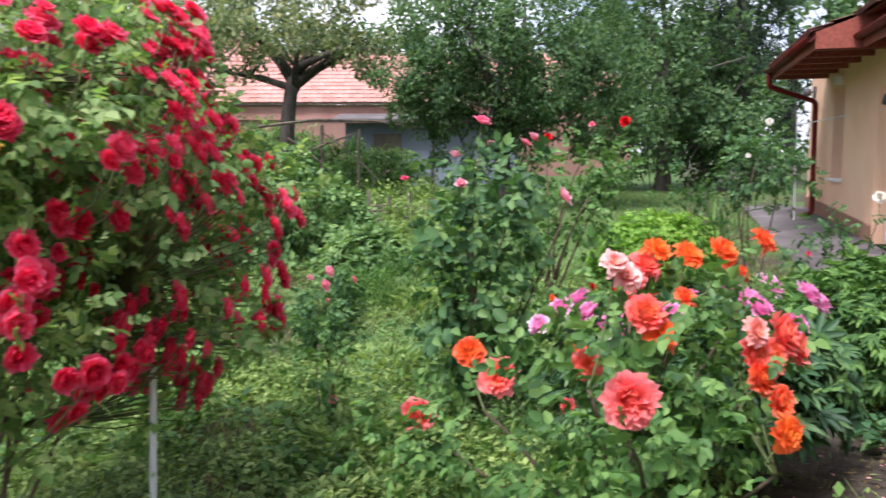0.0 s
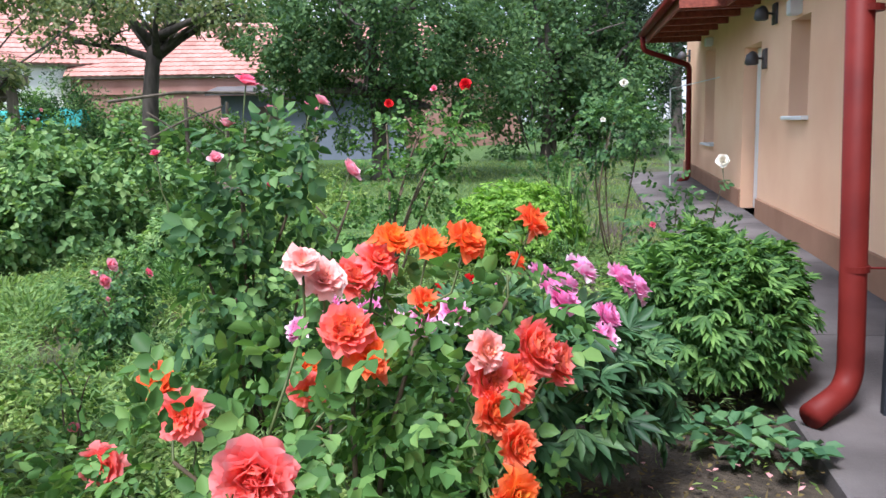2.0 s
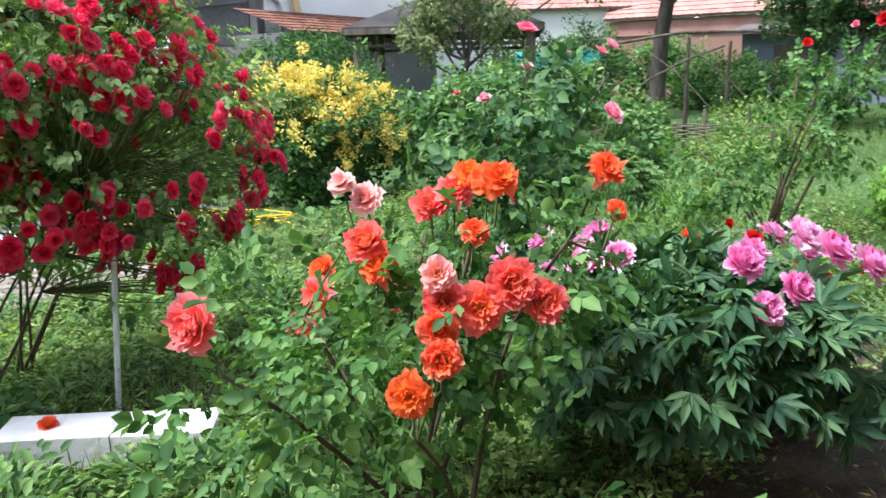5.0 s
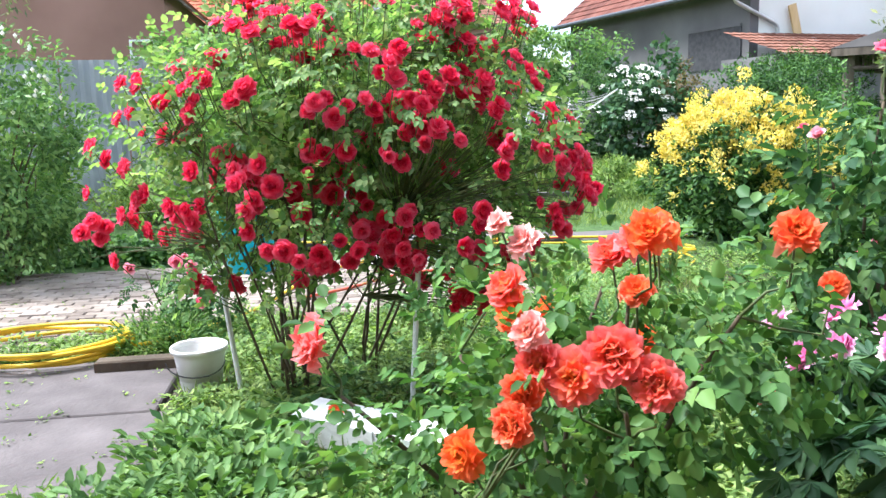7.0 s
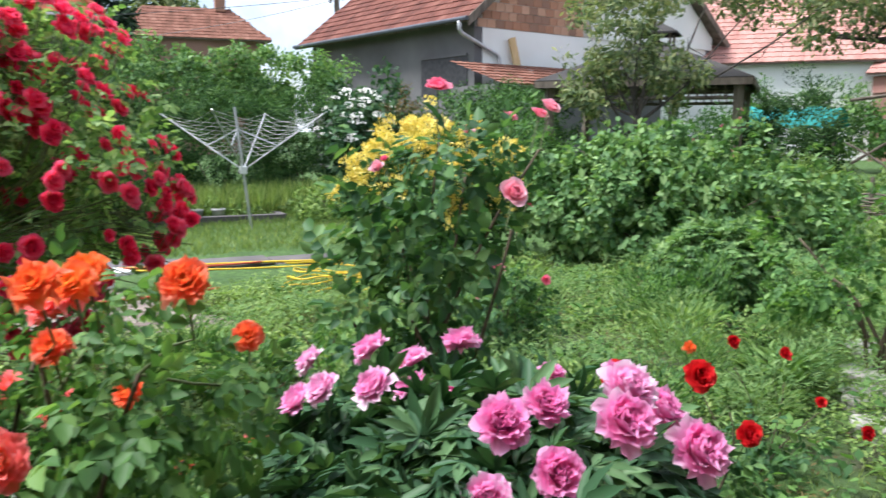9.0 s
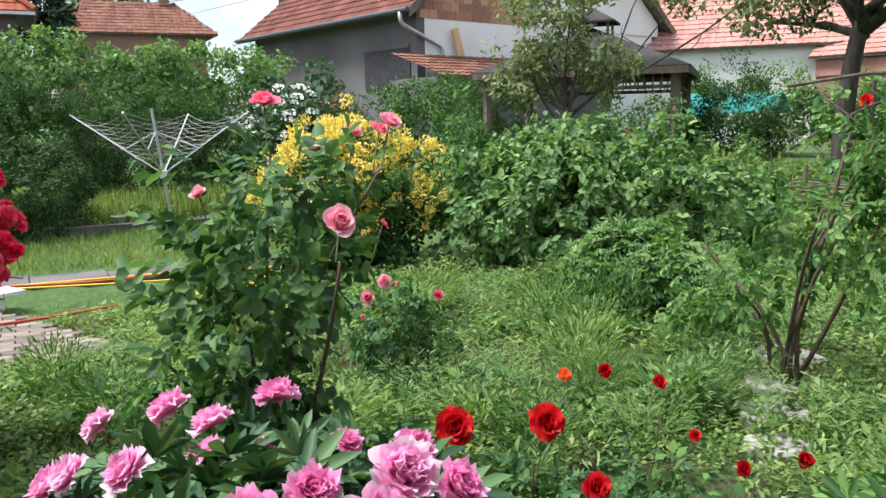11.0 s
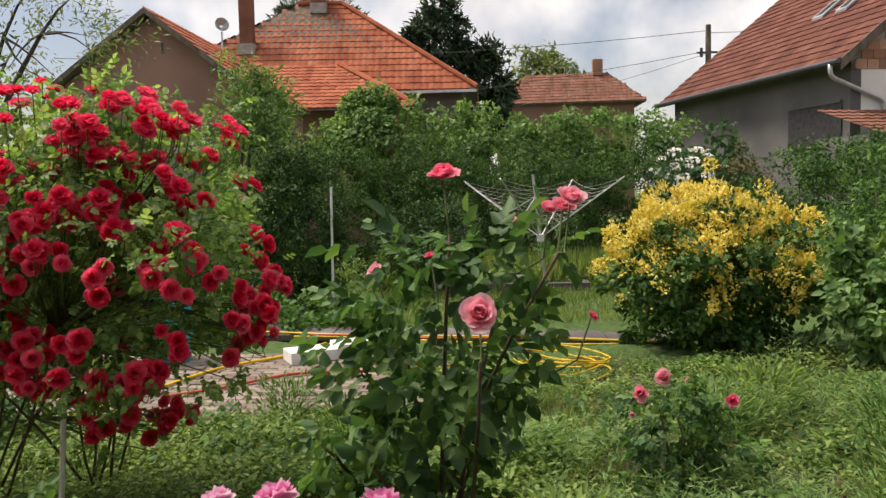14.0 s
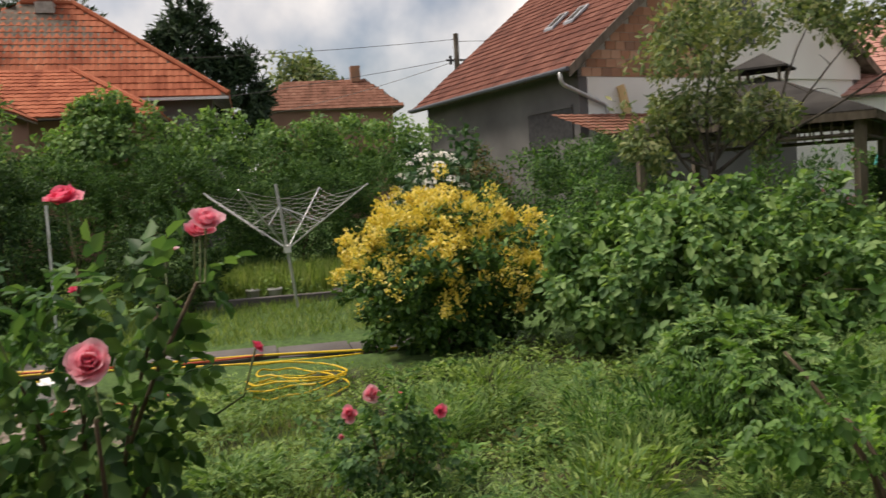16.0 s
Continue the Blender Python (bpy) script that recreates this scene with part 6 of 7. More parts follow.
# peony with its blooms
def peony_plant(name, label, base, centre, radii, n, leaf, L, seed, blooms=(), stems=16, wide=0.34):
    rng = np.random.default_rng(seed)
    rr = random.Random(seed)
    t = thing(name, label, "peony" if blooms else "bush", (base[0], base[1], gz(*base)))
    for k in range(stems):
        d = rand_dir(rng, 1)[0]
        e = np.array(centre) + d * np.array(radii) * 0.75
        e[2] = abs(e[2] - centre[2]) + centre[2]
        Build().tube(bent((base[0] + rng.normal(0, 0.1), base[1] + rng.normal(0, 0.1), gz(*base) - 0.02), e, rng, 0.06, 5), np.linspace(0.009, 0.005, 5), 5).done("stem", "green_stem", t, smooth=True)
    centre, radii = np.array(centre, float), np.array(radii, float)
    d = rand_dir(rng, n)
    d[:, 2] = np.where(d[:, 2] < -0.45, -d[:, 2], d[:, 2])
    P = centre + d * radii * rng.uniform(0.72, 1.06, (n, 1)) * (1 + 0.12 * np.sin(d[:, :1] * 7 + seed) * np.cos(d[:, 1:2] * 6))
    out = unit(d / radii)
    N = unit(out * 0.8 + [0, 0, 0.7] + 0.3 * rng.normal(size=P.shape))
    A = unit(out * [1, 1, 0.35] + 0.5 * rng.normal(size=P.shape) - [0, 0, 0.35])
    N = unit(N - A * (N * A).sum(-1, keepdims=True))
    S = np.cross(A, N)
    Ls = L * rng.uniform(0.7, 1.25, n)
    VV, FF, o = [], [], 0
    for a, s, z in ((1, 0, 1), (0.85, 0.5, 0.92), (0.85, -0.5, 0.92), (0.5, 0.95, 0.75), (0.5, -0.95, 0.75)):
        D = unit(A * a + S * s - [0, 0, 0.12])
        V, F = leaf_mesh(P + A * 0.02, D, N + rng.normal(0, 0.12, N.shape), Ls * z, wide, 0.35, 0.3)
        VV.append(V)
        FF.append(F + o)
        o += len(V)
    keep_v = np.concatenate(VV)
    keep_v[:, 2] = np.maximum(keep_v[:, 2], gz(*base) + 0.01)
    part("foliage", keep_v, np.concatenate(FF), leaf, t)
    for p, s in blooms:
        flower(t, "peony", p, toward(p, tuple(centre), 0.25, (0.5, -0.4, 0)), s * 1.16, rr)
    return t


peony_at = [((0.68, 4.92, 0.78), 0.95), ((0.62, 4.6, 0.78), 0.9), ((0.75, 4.7, 0.76), 1.0), ((0.85, 4.66, 0.7), 0.9), ((0.55, 4.4, 0.74), 0.8), ((0.95, 4.78, 0.72), 0.9), ((1.0, 4.85, 0.66), 0.75),
            ((1.55, 4.62, 0.82), 1.0), ((1.5, 4.78, 0.83), 0.95), ((1.78, 4.82, 0.87), 1.05), ((1.62, 4.95, 0.88), 1.0), ((1.72, 4.68, 0.74), 1.0), ((1.45, 5.05, 0.85), 0.9), ((1.85, 4.98, 0.8), 1.05), ((1.55, 5.12, 0.78), 0.9), ((1.7, 4.5, 0.7), 0.95),
            ((1.05, 4.3, 0.8), 0.85), ((0.95, 4.25, 0.74), 0.85), ((1.15, 4.42, 0.82), 0.8), ((1.25, 4.95, 0.82), 0.55)]
peony_plant("peony_bush", "dark-leaved peony bush with full pink blooms", (1.25, 4.72), (1.25, 4.72, 0.42), (0.66, 0.6, 0.36), 760, "peony_leaf", 0.125, 71, peony_at)
peony_plant("peony_bush", "large rounded leafy green peony bush without blooms", (2.33, 6.15), (2.33, 6.15, 0.38), (0.5, 0.62, 0.46), 2700, "bush_leaf", 0.09, 72, wide=0.32)
peony_plant("peony_bush", "small bright green leafy bush before the viburnum", (-1.95, 8.6), (-1.95, 8.6, 0.36), (0.46, 0.55, 0.4), 1400, "viburnum_leaf", 0.085, 74, wide=0.34)
peony_plant("peony_bush", "bright green leafy bush by the lawn", (1.0, 9.65), (1.0, 9.65, 0.4), (0.66, 0.55, 0.46), 1900, "bright_bush_leaf", 0.09, 73, wide=0.32)


def rosette(name, label, base, n, L, leaf, seed, spread=0.25, rise=0.5, wide=0.7, cat="plant"):
    rng = np.random.default_rng(seed)
    t = thing(name, label, cat, (base[0], base[1], gz(*base)))
    a = rng.uniform(0, 6.28, n)
    r = spread * np.sqrt(rng.uniform(0, 1, n))
    P = np.stack([base[0] + r * np.cos(a), base[1] + r * np.sin(a), gz(*base) + rng.uniform(0.02, rise * 0.3, n)], 1)
    D = np.stack([np.cos(a) + rng.normal(0, 0.3, n), np.sin(a) + rng.normal(0, 0.3, n), rng.uniform(0.1, rise * 2, n)], 1)
    N = np.tile([0, 0, 1.0], (n, 1)) + rng.normal(0, 0.25, (n, 3))
    V, F = leaf_mesh(P, D, N, L * rng.uniform(0.6, 1.2, n), wide, 0.35, 0.35)
    part("leaves", V, F, leaf, t)
    return t


for k, (x, y, n, s) in enumerate([(2.3, 5.25, 60, 0.24), (2.48, 5.05, 36, 0.16), (2.3, 4.15, 80, 0.22), (2.4, 3.85, 50, 0.18)]):
    rosette("hosta", "broad-leaved green hosta clump beside the walk", (x, y), n, 0.105, "hosta_leaf", 80 + k, s, 0.32, 0.75)
for k, (x, y) in enumerate([(0.35, 2.25), (0.05, 2.5), (-0.2, 2.35), (0.55, 2.45), (0.3, 2.42), (-0.1, 2.2), (0.4, 2.0)]):
    rosette("sedum", "bushy green sedum clump", (x, y), 340, 0.065, "sedum_leaf", 90 + k, 0.24, 0.75, 0.6)
for k, (x, y) in enumerate([(1.6, 9.3), (1.75, 9.7), (1.55, 8.9)]):
    rosette("iris", "clump of upright sword-shaped iris leaves", (x, y), 40, 0.22, "bush_leaf", 95 + k, 0.14, 3.0, 0.1)
for k, (x, y, h) in enumerate([(-0.3, 7.0, 0.45), (0.0, 7.4, 0.4), (-1.2, 7.6, 0.5), (-0.6, 7.9, 0.45), (0.2, 6.9, 0.3)]):
    rosette("lily_clump", "upright feathery lily shoots in the bed", (x, y), 700, 0.055, "grey_weed_leaf", 200 + k, 0.2, h * 2.2, 0.14)

for k, (x, y, h) in enumerate([(-1.42, 7.40, 1.5), (-1.39, 8.01, 1.8), (-0.95, 8.34, 1.3), (0.12, 6.28, 1.0), (-2.76, 3.78, 1.1), (-2.10, 4.33, 1.2)]):
    rosette("wild_plant", "tall wild green plant standing in the weeds", (x, y), 520, 0.062, "bush_leaf", 230 + k, 0.2, h, 0.22)

for k, (x, y, n, L, mat, sp, rise, wd) in enumerate([
        (-0.45, 6.95, 420, 0.07, "grey_weed_leaf", 0.22, 1.5, 0.2), (-0.9, 7.3, 380, 0.08, "weed_leaf", 0.24, 1.0, 0.3), (0.05, 7.2, 360, 0.07, "sedum_leaf", 0.2, 0.8, 0.45),
        (-1.7, 7.9, 420, 0.08, "bush_leaf", 0.26, 1.2, 0.3), (-0.3, 6.2, 300, 0.06, "weed_leaf", 0.22, 0.7, 0.5), (0.4, 6.0, 280, 0.06, "sedum_leaf", 0.2, 0.6, 0.5),
        (-0.6, 5.6, 320, 0.07, "weed_leaf", 0.24, 0.8, 0.4), (-1.9, 5.4, 360, 0.07, "sedum_leaf", 0.26, 0.7, 0.5), (-2.3, 6.7, 380, 0.08, "grey_weed_leaf", 0.26, 1.1, 0.25),
        (-1.6, 4.6, 360, 0.07, "bush_leaf", 0.26, 0.8, 0.4), (-0.4, 4.3, 320, 0.06, "weed_leaf", 0.24, 0.7, 0.5), (0.2, 3.0, 260, 0.06, "sedum_leaf", 0.2, 0.6, 0.5),
        (-2.9, 7.2, 360, 0.08, "weed_leaf", 0.28, 1.0, 0.3), (-1.0, 8.6, 340, 0.08, "bright_bush_leaf", 0.24, 0.9, 0.35), (1.3, 7.3, 300, 0.07, "weed_leaf", 0.22, 0.8, 0.4)]):
    rosette("wild_plant", "leafy wild plant standing among the low weeds", (x, y), n, L, mat, 260 + k, sp, rise, wd)

for k, (x, y) in enumerate([(-2.12, 1.62), (-2.08, 1.86), (-2.3, 1.75)]):
    rosette("wild_plant", "low feathery weeds behind the brick kerb", (x, y), 320, 0.055, "sedum_leaf", 290 + k, 0.18, 0.8, 0.3)

# ---- yard things ----
tub = thing("bucket", "old greyish white plastic bucket with a wire handle", "bucket", (-1.38, 2.08, 0))
q = Build()
q.lathe(-1.38, 2.08, [(0.105, 0.0), (0.11, 0.015), (0.141, 0.225), (0.158, 0.228), (0.16, 0.25), (0.153, 0.256), (0.146, 0.25), (0.138, 0.2), (0.112, 0.03)])
q.done("body", "bucket_white", tub, smooth=True)
Build().tube([(-1.38 + 0.158 * math.cos(0.3), 2.08 + 0.158 * math.sin(t * math.pi - math.pi / 2), 0.21 - 0.1 * math.sin(t * math.pi)) for t in np.linspace(0.02, 0.98, 12)], 0.004, 5).done("handle", "dark_metal", tub)
bn = thing("barrel", "turquoise plastic barrel behind the rose", "barrel", (-4.9, 2.05, 0))
Build().lathe(-4.9, 2.05, [(0.2, 0.0), (0.23, 0.04), (0.26, 0.3), (0.28, 0.6), (0.3, 0.61), (0.3, 0.64), (0.27, 0.64), (0.25, 0.4), (0.2, 0.05)]).done("body", "turquoise", bn, smooth=True)
for (x, y, h, lean, lab) in ((-1.16, 2.33, 0.95, (-0.1, -0.12), "leaning galvanised pipe stake"), (-0.72, 3.2, 0.75, (0, 0.06), "thin pale pipe stake in the rose")):
    st = thing("stake", lab, "stake", (x, y, 0))
    Build().tube([(x, y, -0.05), (x + lean[0], y + lean[1], h)], 0.014, 8).done("pipe", "white_metal", st)
# weathered white slab lying in the grass
ws = thing("stone_slab", "weathered white slab lying in the grass", "slab", (-0.4, 3.0, 0))
q = Build()
mm = Matrix.Translation((-0.325, 3.03, 0.095)) @ Matrix.Rotation(radians(51), 4, "Z") @ Matrix.Rotation(radians(3), 4, "X")
q.box((-0.44, -0.105, -0.11), (0.02, 0.105, 0.05), mm, 0.014)
q.box((0.024, -0.1, -0.11), (0.42, 0.108, 0.044), mm, 0.014)
q.done("slab", "stone_white", ws)
ff = thing("fallen_bloom", "fallen orange rose bloom on the white slab", "flower", (-0.42, 2.85, 0.12))
flower(ff, "orange", (-0.46, 2.83, 0.165), (0.3, 0, 1), 0.7, random.Random(5))
fb = thing("foam_block", "white polystyrene blocks on the paving", "block", (-5.1, 3.6, 0))
mm = Matrix.Translation((-5.0, 3.65, 0.02)) @ Matrix.Rotation(radians(118), 4, "Z")
q = Build().box((-0.42, -0.16, 0), (0.3, 0.16, 0.12), mm, 0.006)
q.done("block", "foam", fb)
Build().box((0.05, -0.2, 0.122), (0.48, 0.12, 0.16), mm, 0.004).done("sheet", "foam", fb)
kb = thing("kerb", "dark brick kerb at the slab edge", "kerb", (-1.72, 1.6, 0))
box_ob("stone", (-1.86, 1.4, 0.0), (-1.75, 1.9, 0.085), "soil", kb, "", 0.01)


def hose(label, pts, mat, r=0.011, close=None):
    h = thing("garden_hose", label, "hose", pts[0])
    P = [Vector(p) for p in pts]
    out = []
    for i in range(len(P) - 1):
        p0, p1, p2, p3 = P[max(i - 1, 0)], P[i], P[i + 1], P[min(i + 2, len(P) - 1)]
        for t in np.linspace(0, 1, 6, endpoint=False):
            out.append(0.5 * ((2 * p1) + (p2 - p0) * t + (2 * p0 - 5 * p1 + 4 * p2 - p3) * t * t + (3 * p1 - p0 - 3 * p2 + p3) * t ** 3))
    out.append(P[-1])
    Build().tube(out, r, 8).done("tube", mat, h, smooth=True)
    return h


rr = random.Random(8)
coil = []
for k in range(52):
    a = k * 0.52
    coil.append((-2.25 + (0.42 + 0.06 * math.sin(k * 0.7)) * math.cos(a) + rr.uniform(-0.02, 0.02), 1.0 + (0.5 + 0.05 * math.cos(k)) * math.sin(a), 0.05 + 0.0018 * k + rr.uniform(0, 0.012)))
coil += [(-2.2, 1.6, 0.06), (-3.0, 2.2, 0.05), (-4.4, 2.7, 0.05), (-5.0, 3.2, 0.05), (-5.6, 3.5, 0.06)]
hose("coiled yellow garden hose on the paving", coil, "yellow_hose", 0.014)
ring = []
for k in range(60):
    a = k * 0.5
    ring.append((-4.15 + 0.34 * math.cos(a) + rr.uniform(-0.06, 0.06), 5.85 + (0.38 + 0.07 * math.sin(k * 0.37)) * math.sin(a), 0.03 + 0.0035 * k + 0.04 * math.sin(a + k * 0.05) + rr.uniform(-0.01, 0.02)))
hose("loose stack of yellow hose rings in the grass", ring, "yellow_hose", 0.008)
hose("yellow hose along the garden path", [(-6.5 - 0.176 * (4 - y) + 0.3 + 0.05 * math.sin(y * 2), y, 0.035) for y in np.arange(-2.5, 7.1, 0.5)], "yellow_hose", 0.014)
hose("second yellow hose beside the path", [(-6.0 - 0.15 * (4 - y) + 0.12 * math.sin(y * 1.4), y, 0.02) for y in np.arange(3.0, 6.9, 0.4)], "yellow_hose", 0.011)
hose("orange red hose across the paving", [(-3.4, 2.6, 0.05), (-3.7, 3.0, 0.05), (-4.2, 3.5, 0.05), (-4.35, 4.2, 0.04), (-4.6, 4.9, 0.03)], "red_hose", 0.013)
hose("orange red hose by the path", [(-6.2, 3.2, 0.05), (-6.1, 4.0, 0.045), (-5.9, 4.8, 0.04), (-5.95, 5.6, 0.04)], "red_hose", 0.012)

# rotary clothes dryer
dx, dy = -9.3, 6.15
dr = thing("rotary_dryer", "folding rotary clothes dryer with slack lines", "clothes dryer", (dx, dy, 0))
ax = Vector((0.02, -0.11, 1.0))
Build().tube([(dx, dy, -0.05), tuple(Vector((dx, dy, 0)) + ax * 1.88)], 0.022, 10).done("pole", "galv", dr)
hub, top_ = Vector((dx, dy, 0)) + ax * 0.93, Vector((dx, dy, 0)) + ax * 1.55
box_ob("hub", (hub.x - 0.05, hub.y - 0.05, hub.z - 0.06), (hub.x + 0.05, hub.y + 0.05, hub.z + 0.06), "white_metal", dr, "", 0.01)
tips = []
for k in range(4):
    a = radians(62 + 90 * k)
    tip = hub + Vector((math.cos(a) * 1.3, math.sin(a) * 1.3, 0.88))
    tips.append(tip)
    Build().tube([hub, tip], 0.011, 8).done("arm", "galv", dr)
    Build().tube([top_, hub.lerp(tip, 0.42)], 0.009, 6).done("strut", "galv", dr)
for k in range(4):
    for i in range(9):
        f = 0.35 + 0.64 * i / 8
        a, c = hub.lerp(tips[k], f), hub.lerp(tips[(k + 1) % 4], f)
        Build().tube([a.lerp(c, t) - up * (0.45 * t * (1 - t) * (0.4 + f)) for t in np.linspace(0, 1, 7)], 0.003, 4, False).done("line", "bucket_grey", dr)
bed = thing("raised_bed", "low grey concrete kerbed bed with potted plants", "planter", (-10.3, 5.6, 0))
box_ob("kerb_stone", (-10.25, 4.4, -0.05), (-10.12, 6.9, 0.15), "concrete", bed, "", 0.01)
box_ob("kerb_stone", (-11.3, 6.78, -0.05), (-10.26, 6.9, 0.15), "concrete", bed, "", 0.01)
box_ob("kerb_stone", (-11.3, 4.4, -0.05), (-10.26, 4.52, 0.15), "concrete", bed, "", 0.01)
for x, y in ((-10.6, 5.5), (-10.55, 5.85), (-10.7, 4.9)):
    pt = thing("plant_pot", "small pale plant pot in the kerbed bed", "pot", (x, y, 0))
    Build().lathe(x, y, [(0.08, -0.02), (0.11, 0.2), (0.12, 0.205), (0.12, 0.24), (0.1, 0.24), (0.08, 0.1)], 14).done("pot", "bucket_grey", pt, smooth=True)
lp = thing("garden_pole", "thin pale wooden pole beside the column shrub", "pole", (-8.36, 3.06, 0))
Build().tube([(-8.36, 3.06, -0.05), (-8.36, 3.08, 1.75)], 0.018, 8).done("shaft", "white_metal", lp)

for k, (x, y, r) in enumerate([(-0.3, 8.45, 0.24), (0.02, 8.0, 0.18), (0.32, 7.65, 0.2), (0.62, 7.3, 0.16)]):
    ss = thing("stepping_stone", "flat pale stone set in the weeds", "stone", (x, y, gz(x, y)), "stepping stones")
    rg = np.random.default_rng(400 + k)
    ring_ = [(x + r * rg.uniform(0.75, 1.15) * math.cos(a), y + r * rg.uniform(0.75, 1.15) * math.sin(a)) for a in np.linspace(0, 6.28, 10)[:-1]]
    q = Build()
    nr = len(ring_)
    q.add([(px, py, gz(x, y) - 0.04) for px, py in ring_] + [(px, py, gz(x, y) + 0.03) for px, py in ring_] + [(x + (px - x) * 0.88, y + (py - y) * 0.88, gz(x, y) + 0.045) for px, py in ring_],
          [(i, (i + 1) % nr, nr + (i + 1) % nr, nr + i) for i in range(nr)] + [(nr + i, nr + (i + 1) % nr, 2 * nr + (i + 1) % nr, 2 * nr + i) for i in range(nr)] + [tuple(2 * nr + i for i in range(nr))])
    q.done("stone", "pale_stone", ss)
dish = thing("satellite_dish", "grey satellite dish on a roof mast", "dish", (-21.5, -2.6, 4.0))
Build().tube([(-21.5, -2.6, 4.0), (-21.5, -2.6, 6.6)], 0.03, 6).done("mast", "galv", dish)
q = Build()
q.tube([(-21.45, -2.6, 6.75), (-21.4, -2.58, 6.76), (-21.3, -2.52, 6.78)], [0.03, 0.13, 0.21], 16, False)
q.done("bowl", "galv", dish, smooth=True)

# wattle fences and timber frame past the bed
for (xa, ya, xb, yb_) in ((-6.6, 14.3, -4.6, 14.6), (-4.6, 14.6, -2.9, 14.3)):
    wf = thing("wattle_fence", "low woven stick fence", "fence", (xa, ya, gz(xa, ya)), "wattle fences")
    nst = 5
    for i in range(nst):
        f = i / (nst - 1)
        x, y = xa + (xb - xa) * f, ya + (yb_ - ya) * f
        Build().tube([(x, y, gz(x, y) - 0.05), (x, y, gz(x, y) + 0.55 + 0.1 * (i % 2))], 0.03, 6).done("stake", "old_wood", wf)
    rg = np.random.default_rng(int(xa * -10))
    for i in range(9):
        z = 0.08 + i * 0.038
        pts = []
        for j in range(9):
            f = j / 8
            s = 0.035 * (1 if (i + j) % 2 else -1)
            x, y = xa + (xb - xa) * f, ya + (yb_ - ya) * f
            pts.append((x + s * 0.4, y - s, gz(x, y) + z + rg.normal(0, 0.012)))
        Build().tube(pts, 0.014, 5).done("withy", "old_wood", wf)
pg = thing("timber_frame", "rustic weathered timber frame with loose poles", "pergola", (-6.8, 18.4, 0.3))
for a, c, r in (((-8.4, 18.0, 2.15), (-4.3, 19.4, 2.05), 0.05), ((-6.85, 18.45, 0.2), (-6.8, 18.4, 2.2), 0.07), ((-6.05, 18.75, 0.2), (-6.0, 18.75, 2.1), 0.06), ((-4.4, 19.4, 0.25), (-4.35, 19.4, 2.1), 0.06), ((-8.2, 17.9, 0.9), (-6.0, 18.5, 2.0), 0.04), ((-7.4, 17.8, 1.9), (-6.0, 18.0, 0.7), 0.025), ((-6.6, 18.0, 2.0), (-5.4, 18.4, 0.9), 0.025), ((-8.1, 17.6, 1.3), (-6.9, 17.9, 0.5), 0.03)):
    Build().tube(bent(a, c, np.random.default_rng(int(r * 1000)), 0.012, 4), [r * 0.75, r * 0.7, r * 0.65, r * 0.55], 7).done("beam", "old_wood", pg)
wp = thing("white_post", "white concrete post at the lawn's end", "post", (1.0, 25.3, 0.45))
box_ob("shaft", (0.93, 25.25, 0.4), (1.07, 25.39, 2.0), "white_render", wp, "", 0.01)


# ---- ground plants ----
def scatter(rng, n, x0, x1, y0, y1):
    P = np.stack([rng.uniform(x0, x1, n), rng.uniform(y0, y1, n)], 1)
    P = P[~paved(P[:, 0], P[:, 1])]
    bare = (P[:, 0] > 1.55) & (P[:, 1] > 4.2) & (P[:, 1] < 6.6)
    P = P[~bare | (rng.uniform(size=len(P)) < 0.07)]
    return np.c_[P, up_to(P[:, 0], P[:, 1])]


def patchy(P, scale, cut, seed):
    ph = np.random.default_rng(seed).uniform(0, 6.28, 6)
    s = np.sin(P[:, 0] * scale + ph[0]) * np.cos(P[:, 1] * scale * 1.1 + ph[1]) + 0.6 * np.sin(P[:, 0] * scale * 2.3 + P[:, 1] * scale + ph[2]) + 0.4 * np.cos(P[:, 1] * scale * 2.9 + ph[3])
    return P[s > cut]


def blades(name, label, P, h, wide, mat, seed, lean=0.45):
    rng = np.random.default_rng(seed)
    n = len(P)
    D = np.c_[rng.normal(0, lean, (n, 2)), np.ones(n)]
    V, F = leaf_mesh(P - [0, 0, 0.01], D, rng.normal(size=(n, 3)), h * rng.uniform(0.5, 1.4, n), wide, shape=4, droop=0.25)
    return tagged(part(name, V, F, mat), label, "grass", kind="stuff")


rng = np.random.default_rng(300)
blades("grass", "rough uncut grass between the garden beds", patchy(scatter(rng, 62000, -5, 2.62, -1, 11), 1.3, -0.4, 12), 0.06, 0.075, "grass_blade", 301)
blades("lawn", "mown green lawn behind the beds", scatter(rng, 30000, -6, 3.8, 10, 24), 0.07, 0.16, "grass_blade", 302)
blades("tall_grass", "tall meadow grass before the hedge", scatter(rng, 26000, -13, -6.8, 3.2, 12), 0.11, 0.1, "grass_blade", 303)
blades("tall_grass", "tall bright grass at the hedge foot", scatter(rng, 9000, -12.9, -10.6, 3.5, 8.5), 0.45, 0.05, "grass_blade", 304, 0.2)


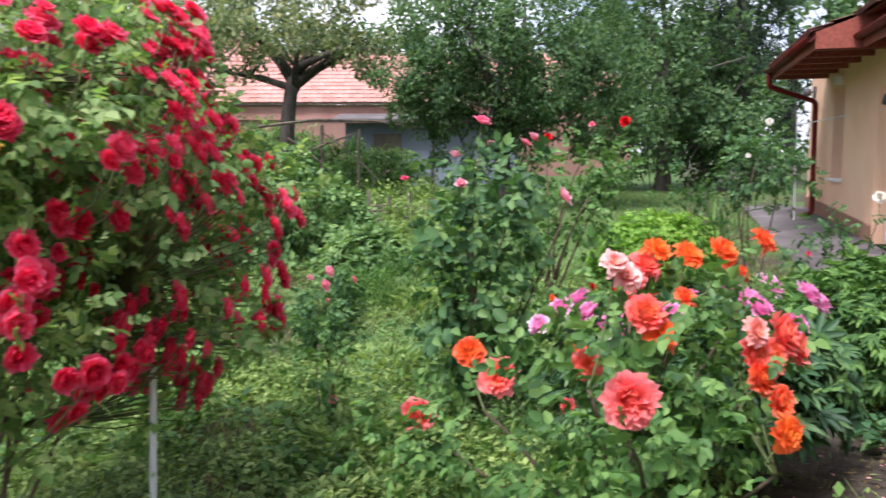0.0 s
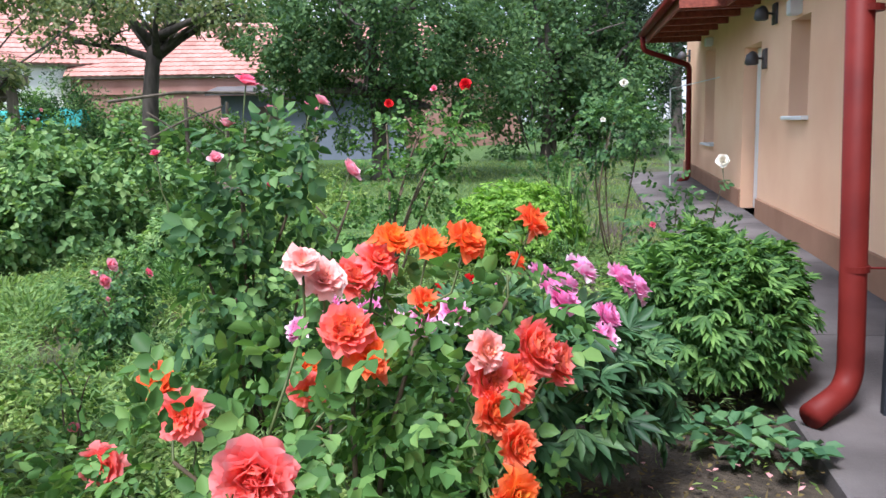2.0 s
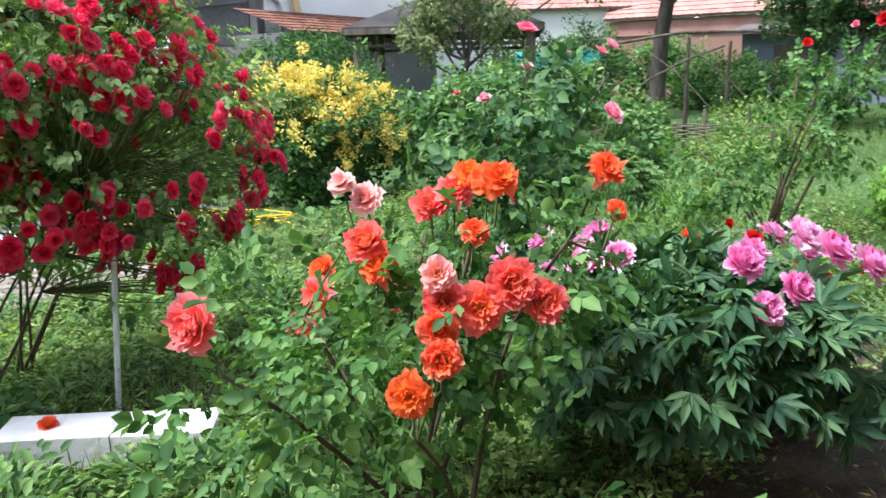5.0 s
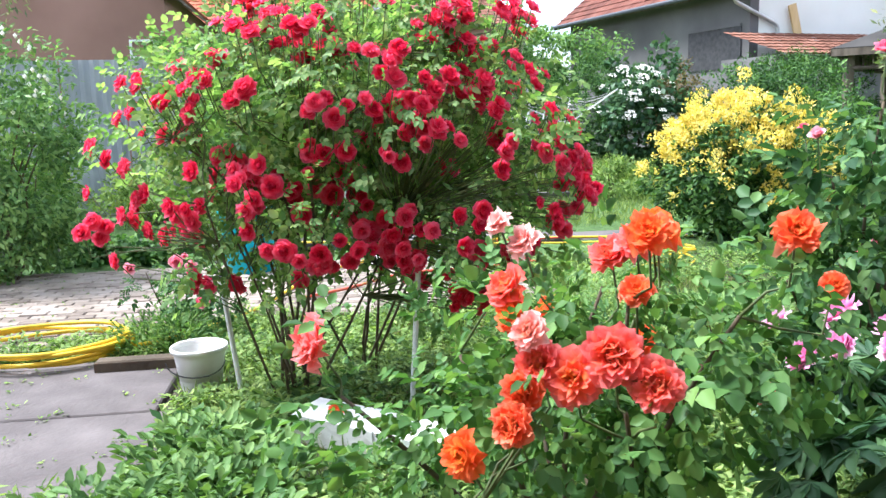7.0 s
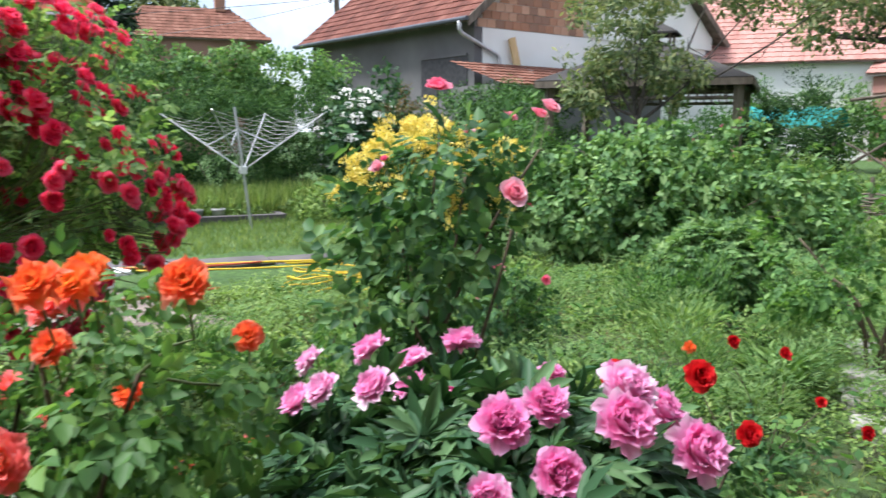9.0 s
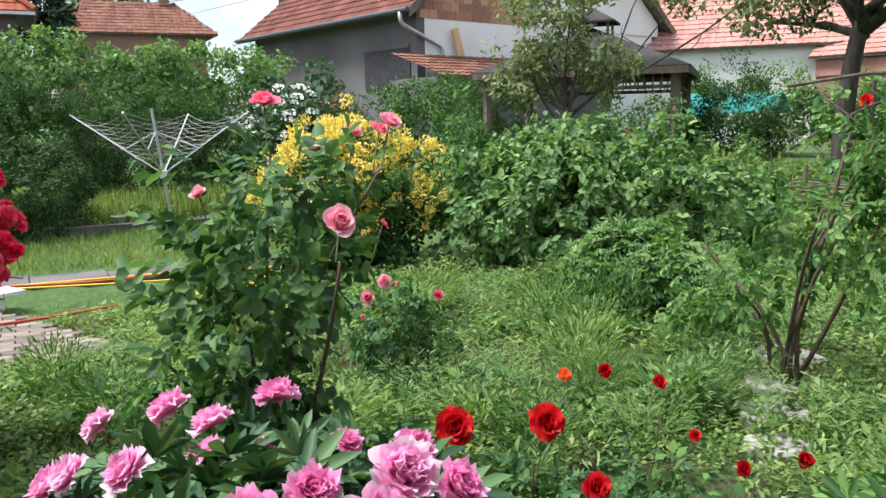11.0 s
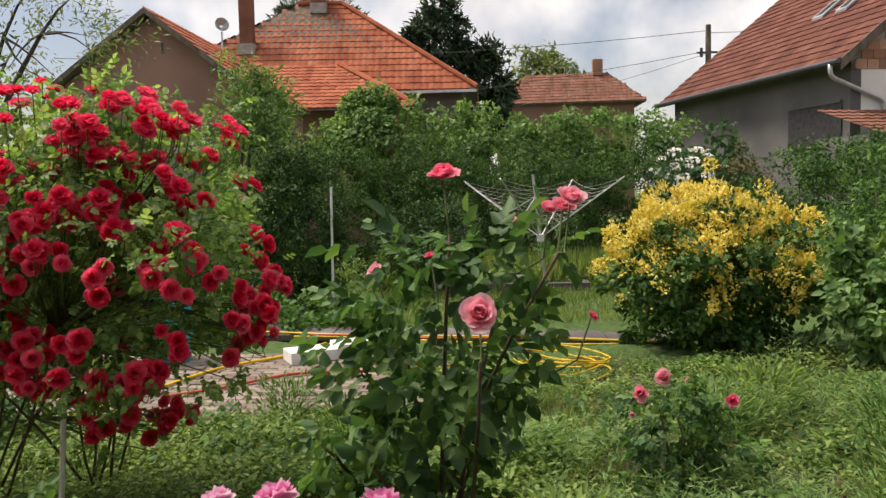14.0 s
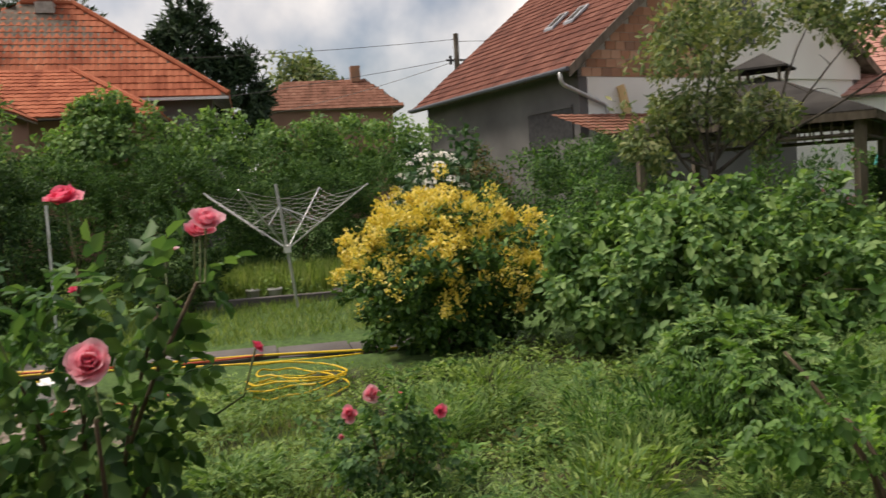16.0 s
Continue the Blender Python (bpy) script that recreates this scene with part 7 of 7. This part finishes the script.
def weeds(name, label, P, size, mat, seed, per=7, rise=0.09, wide=0.5):
    """Small leafy plants: a few leaves round each spot."""
    rng = np.random.default_rng(seed)
    Q = np.repeat(P, per, 0)
    n = len(Q)
    a = rng.uniform(0, 6.28, n)
    Q = Q + np.c_[np.cos(a) * 0.02, np.sin(a) * 0.02, rng.uniform(0, rise, n)]
    D = np.c_[np.cos(a), np.sin(a), rng.uniform(-0.1, 0.9, n)]
    N = np.c_[rng.normal(0, 0.3, (n, 2)), np.ones(n)]
    V, F = leaf_mesh(Q, D, N, size * rng.uniform(0.5, 1.3, n), wide, shape=4)
    return tagged(part(name, V, F, mat), label, "weeds", kind="stuff")


weeds("weeds", "dense low green weeds in the garden beds", patchy(scatter(rng, 26000, -4.5, 2.6, 0, 10.5), 1.9, -0.3, 1), 0.038, "weed_leaf", 305, 6, 0.07, 0.55)
weeds("weeds", "lush bright green clover in the nearer beds", patchy(scatter(rng, 15000, -4.2, 1.3, 0.6, 5.6), 2.3, -0.45, 22), 0.045, "weed_leaf", 320, 7, 0.1, 0.6)
blades("grass", "bright uncut grass in the nearer beds", scatter(rng, 26000, -4.2, 1.5, 0.4, 6.0), 0.11, 0.06, "grass_blade", 321)
weeds("weeds", "light leafy weeds in patches", patchy(scatter(rng, 9000, -4.5, 2.6, 0, 10.5), 2.4, 0.15, 2), 0.055, "weed_leaf", 306, 9, 0.17, 0.4)
weeds("weeds", "dark broad-leaved weeds here and there", patchy(scatter(rng, 3400, -4.2, 2.4, 0.8, 10.5), 3.3, 0.3, 14), 0.075, "bush_leaf", 314, 9, 0.14, 0.5)
weeds("weeds", "grey-green feathery weeds in patches", patchy(scatter(rng, 5000, -3.4, 2.4, 4.6, 10.5), 2.1, 0.3, 3), 0.06, "grey_weed_leaf", 307, 18, 0.24, 0.13)
weeds("weeds", "tall feathery green weeds standing in clumps", patchy(scatter(rng, 3000, -3.6, 2.0, 2.5, 10.5), 3.1, 1.0, 6), 0.055, "vine_leaf", 310, 30, 0.38, 0.18)
weeds("weeds", "dry straw-coloured stalks among the weeds", patchy(scatter(rng, 4000, -3.4, 2.3, 1.5, 10), 1.7, 0.3, 7), 0.06, "brown_leaf", 311, 6, 0.08, 0.12)
blades("tall_grass", "thin tall grass tufts in the beds", patchy(scatter(rng, 9000, -4.5, 2.5, 0.5, 10.5), 2.7, 0.8, 8), 0.17, 0.03, "grass_blade", 312, 0.35)
weeds("weeds", "low weeds creeping over the paving joints", np.c_[rng.uniform(-5.2, -0.2, 900), rng.uniform(-3, 4.5, 900), np.zeros(900) + 0.01], 0.03, "weed_leaf", 308, 5, 0.02)
weeds("leaf_litter", "dry brown leaves and twigs under the bushes", np.c_[rng.uniform(0.4, 2.6, 900), rng.uniform(3.4, 7.2, 900), np.zeros(900) + 0.02], 0.032, "brown_leaf", 309, 2, 0.015)

weeds("fallen_petals", "fallen coral and pink petals on the soil", np.c_[rng.uniform(0.3, 2.5, 110), rng.uniform(2.9, 5.9, 110), np.zeros(110) + 0.03], 0.03, "coral_petal", 313, 1, 0.02, 0.8)

# ---- paving bricks ----
brick_floor = thing("pavement_bricks", "worn reddish grey brick paving with weedy joints", "pavement", (-3.6, 1.5, 0), kind="structure")
pv = Build().box((-0.098, -0.048, -0.05), (0.098, 0.048, 0.03), None, 0.006)
pvm = mesh_of("paver", pv.v, pv.f, "paver")
rp, extra, count = random.Random(12), Build(), 0
for i in range(36):
    for j in range(86):
        x, y = -5.3 + i * 0.103 * 1.0, -3.4 + j * 0.205 * 0.5 * 2 + (0.1 if i % 2 else 0)
        if y > 4.9 or not bool(paved(np.array(x), np.array(y))) or x > -2.02:
            continue
        mm = Matrix.Translation((x, y, 0.0 + rp.uniform(-0.008, 0.006))) @ Matrix.Rotation(math.pi / 2 + rp.gauss(0, 0.02), 4, "Z") @ Matrix.Rotation(rp.gauss(0, 0.012), 4, "X")
        if y > 0.2 and x > -4.9 and count < 300 and (y > 2.4 or x > -3.4):
            ob = new("paver", pvm)
            put(ob, brick_floor)
            ob.matrix_basis = mm
            count += 1
        else:
            extra.add([mm @ Vector(p) for p in pv.v], pv.f)
tagged(extra.done("pavers", "paver", brick_floor), "worn brick pavers", kind="stuff")
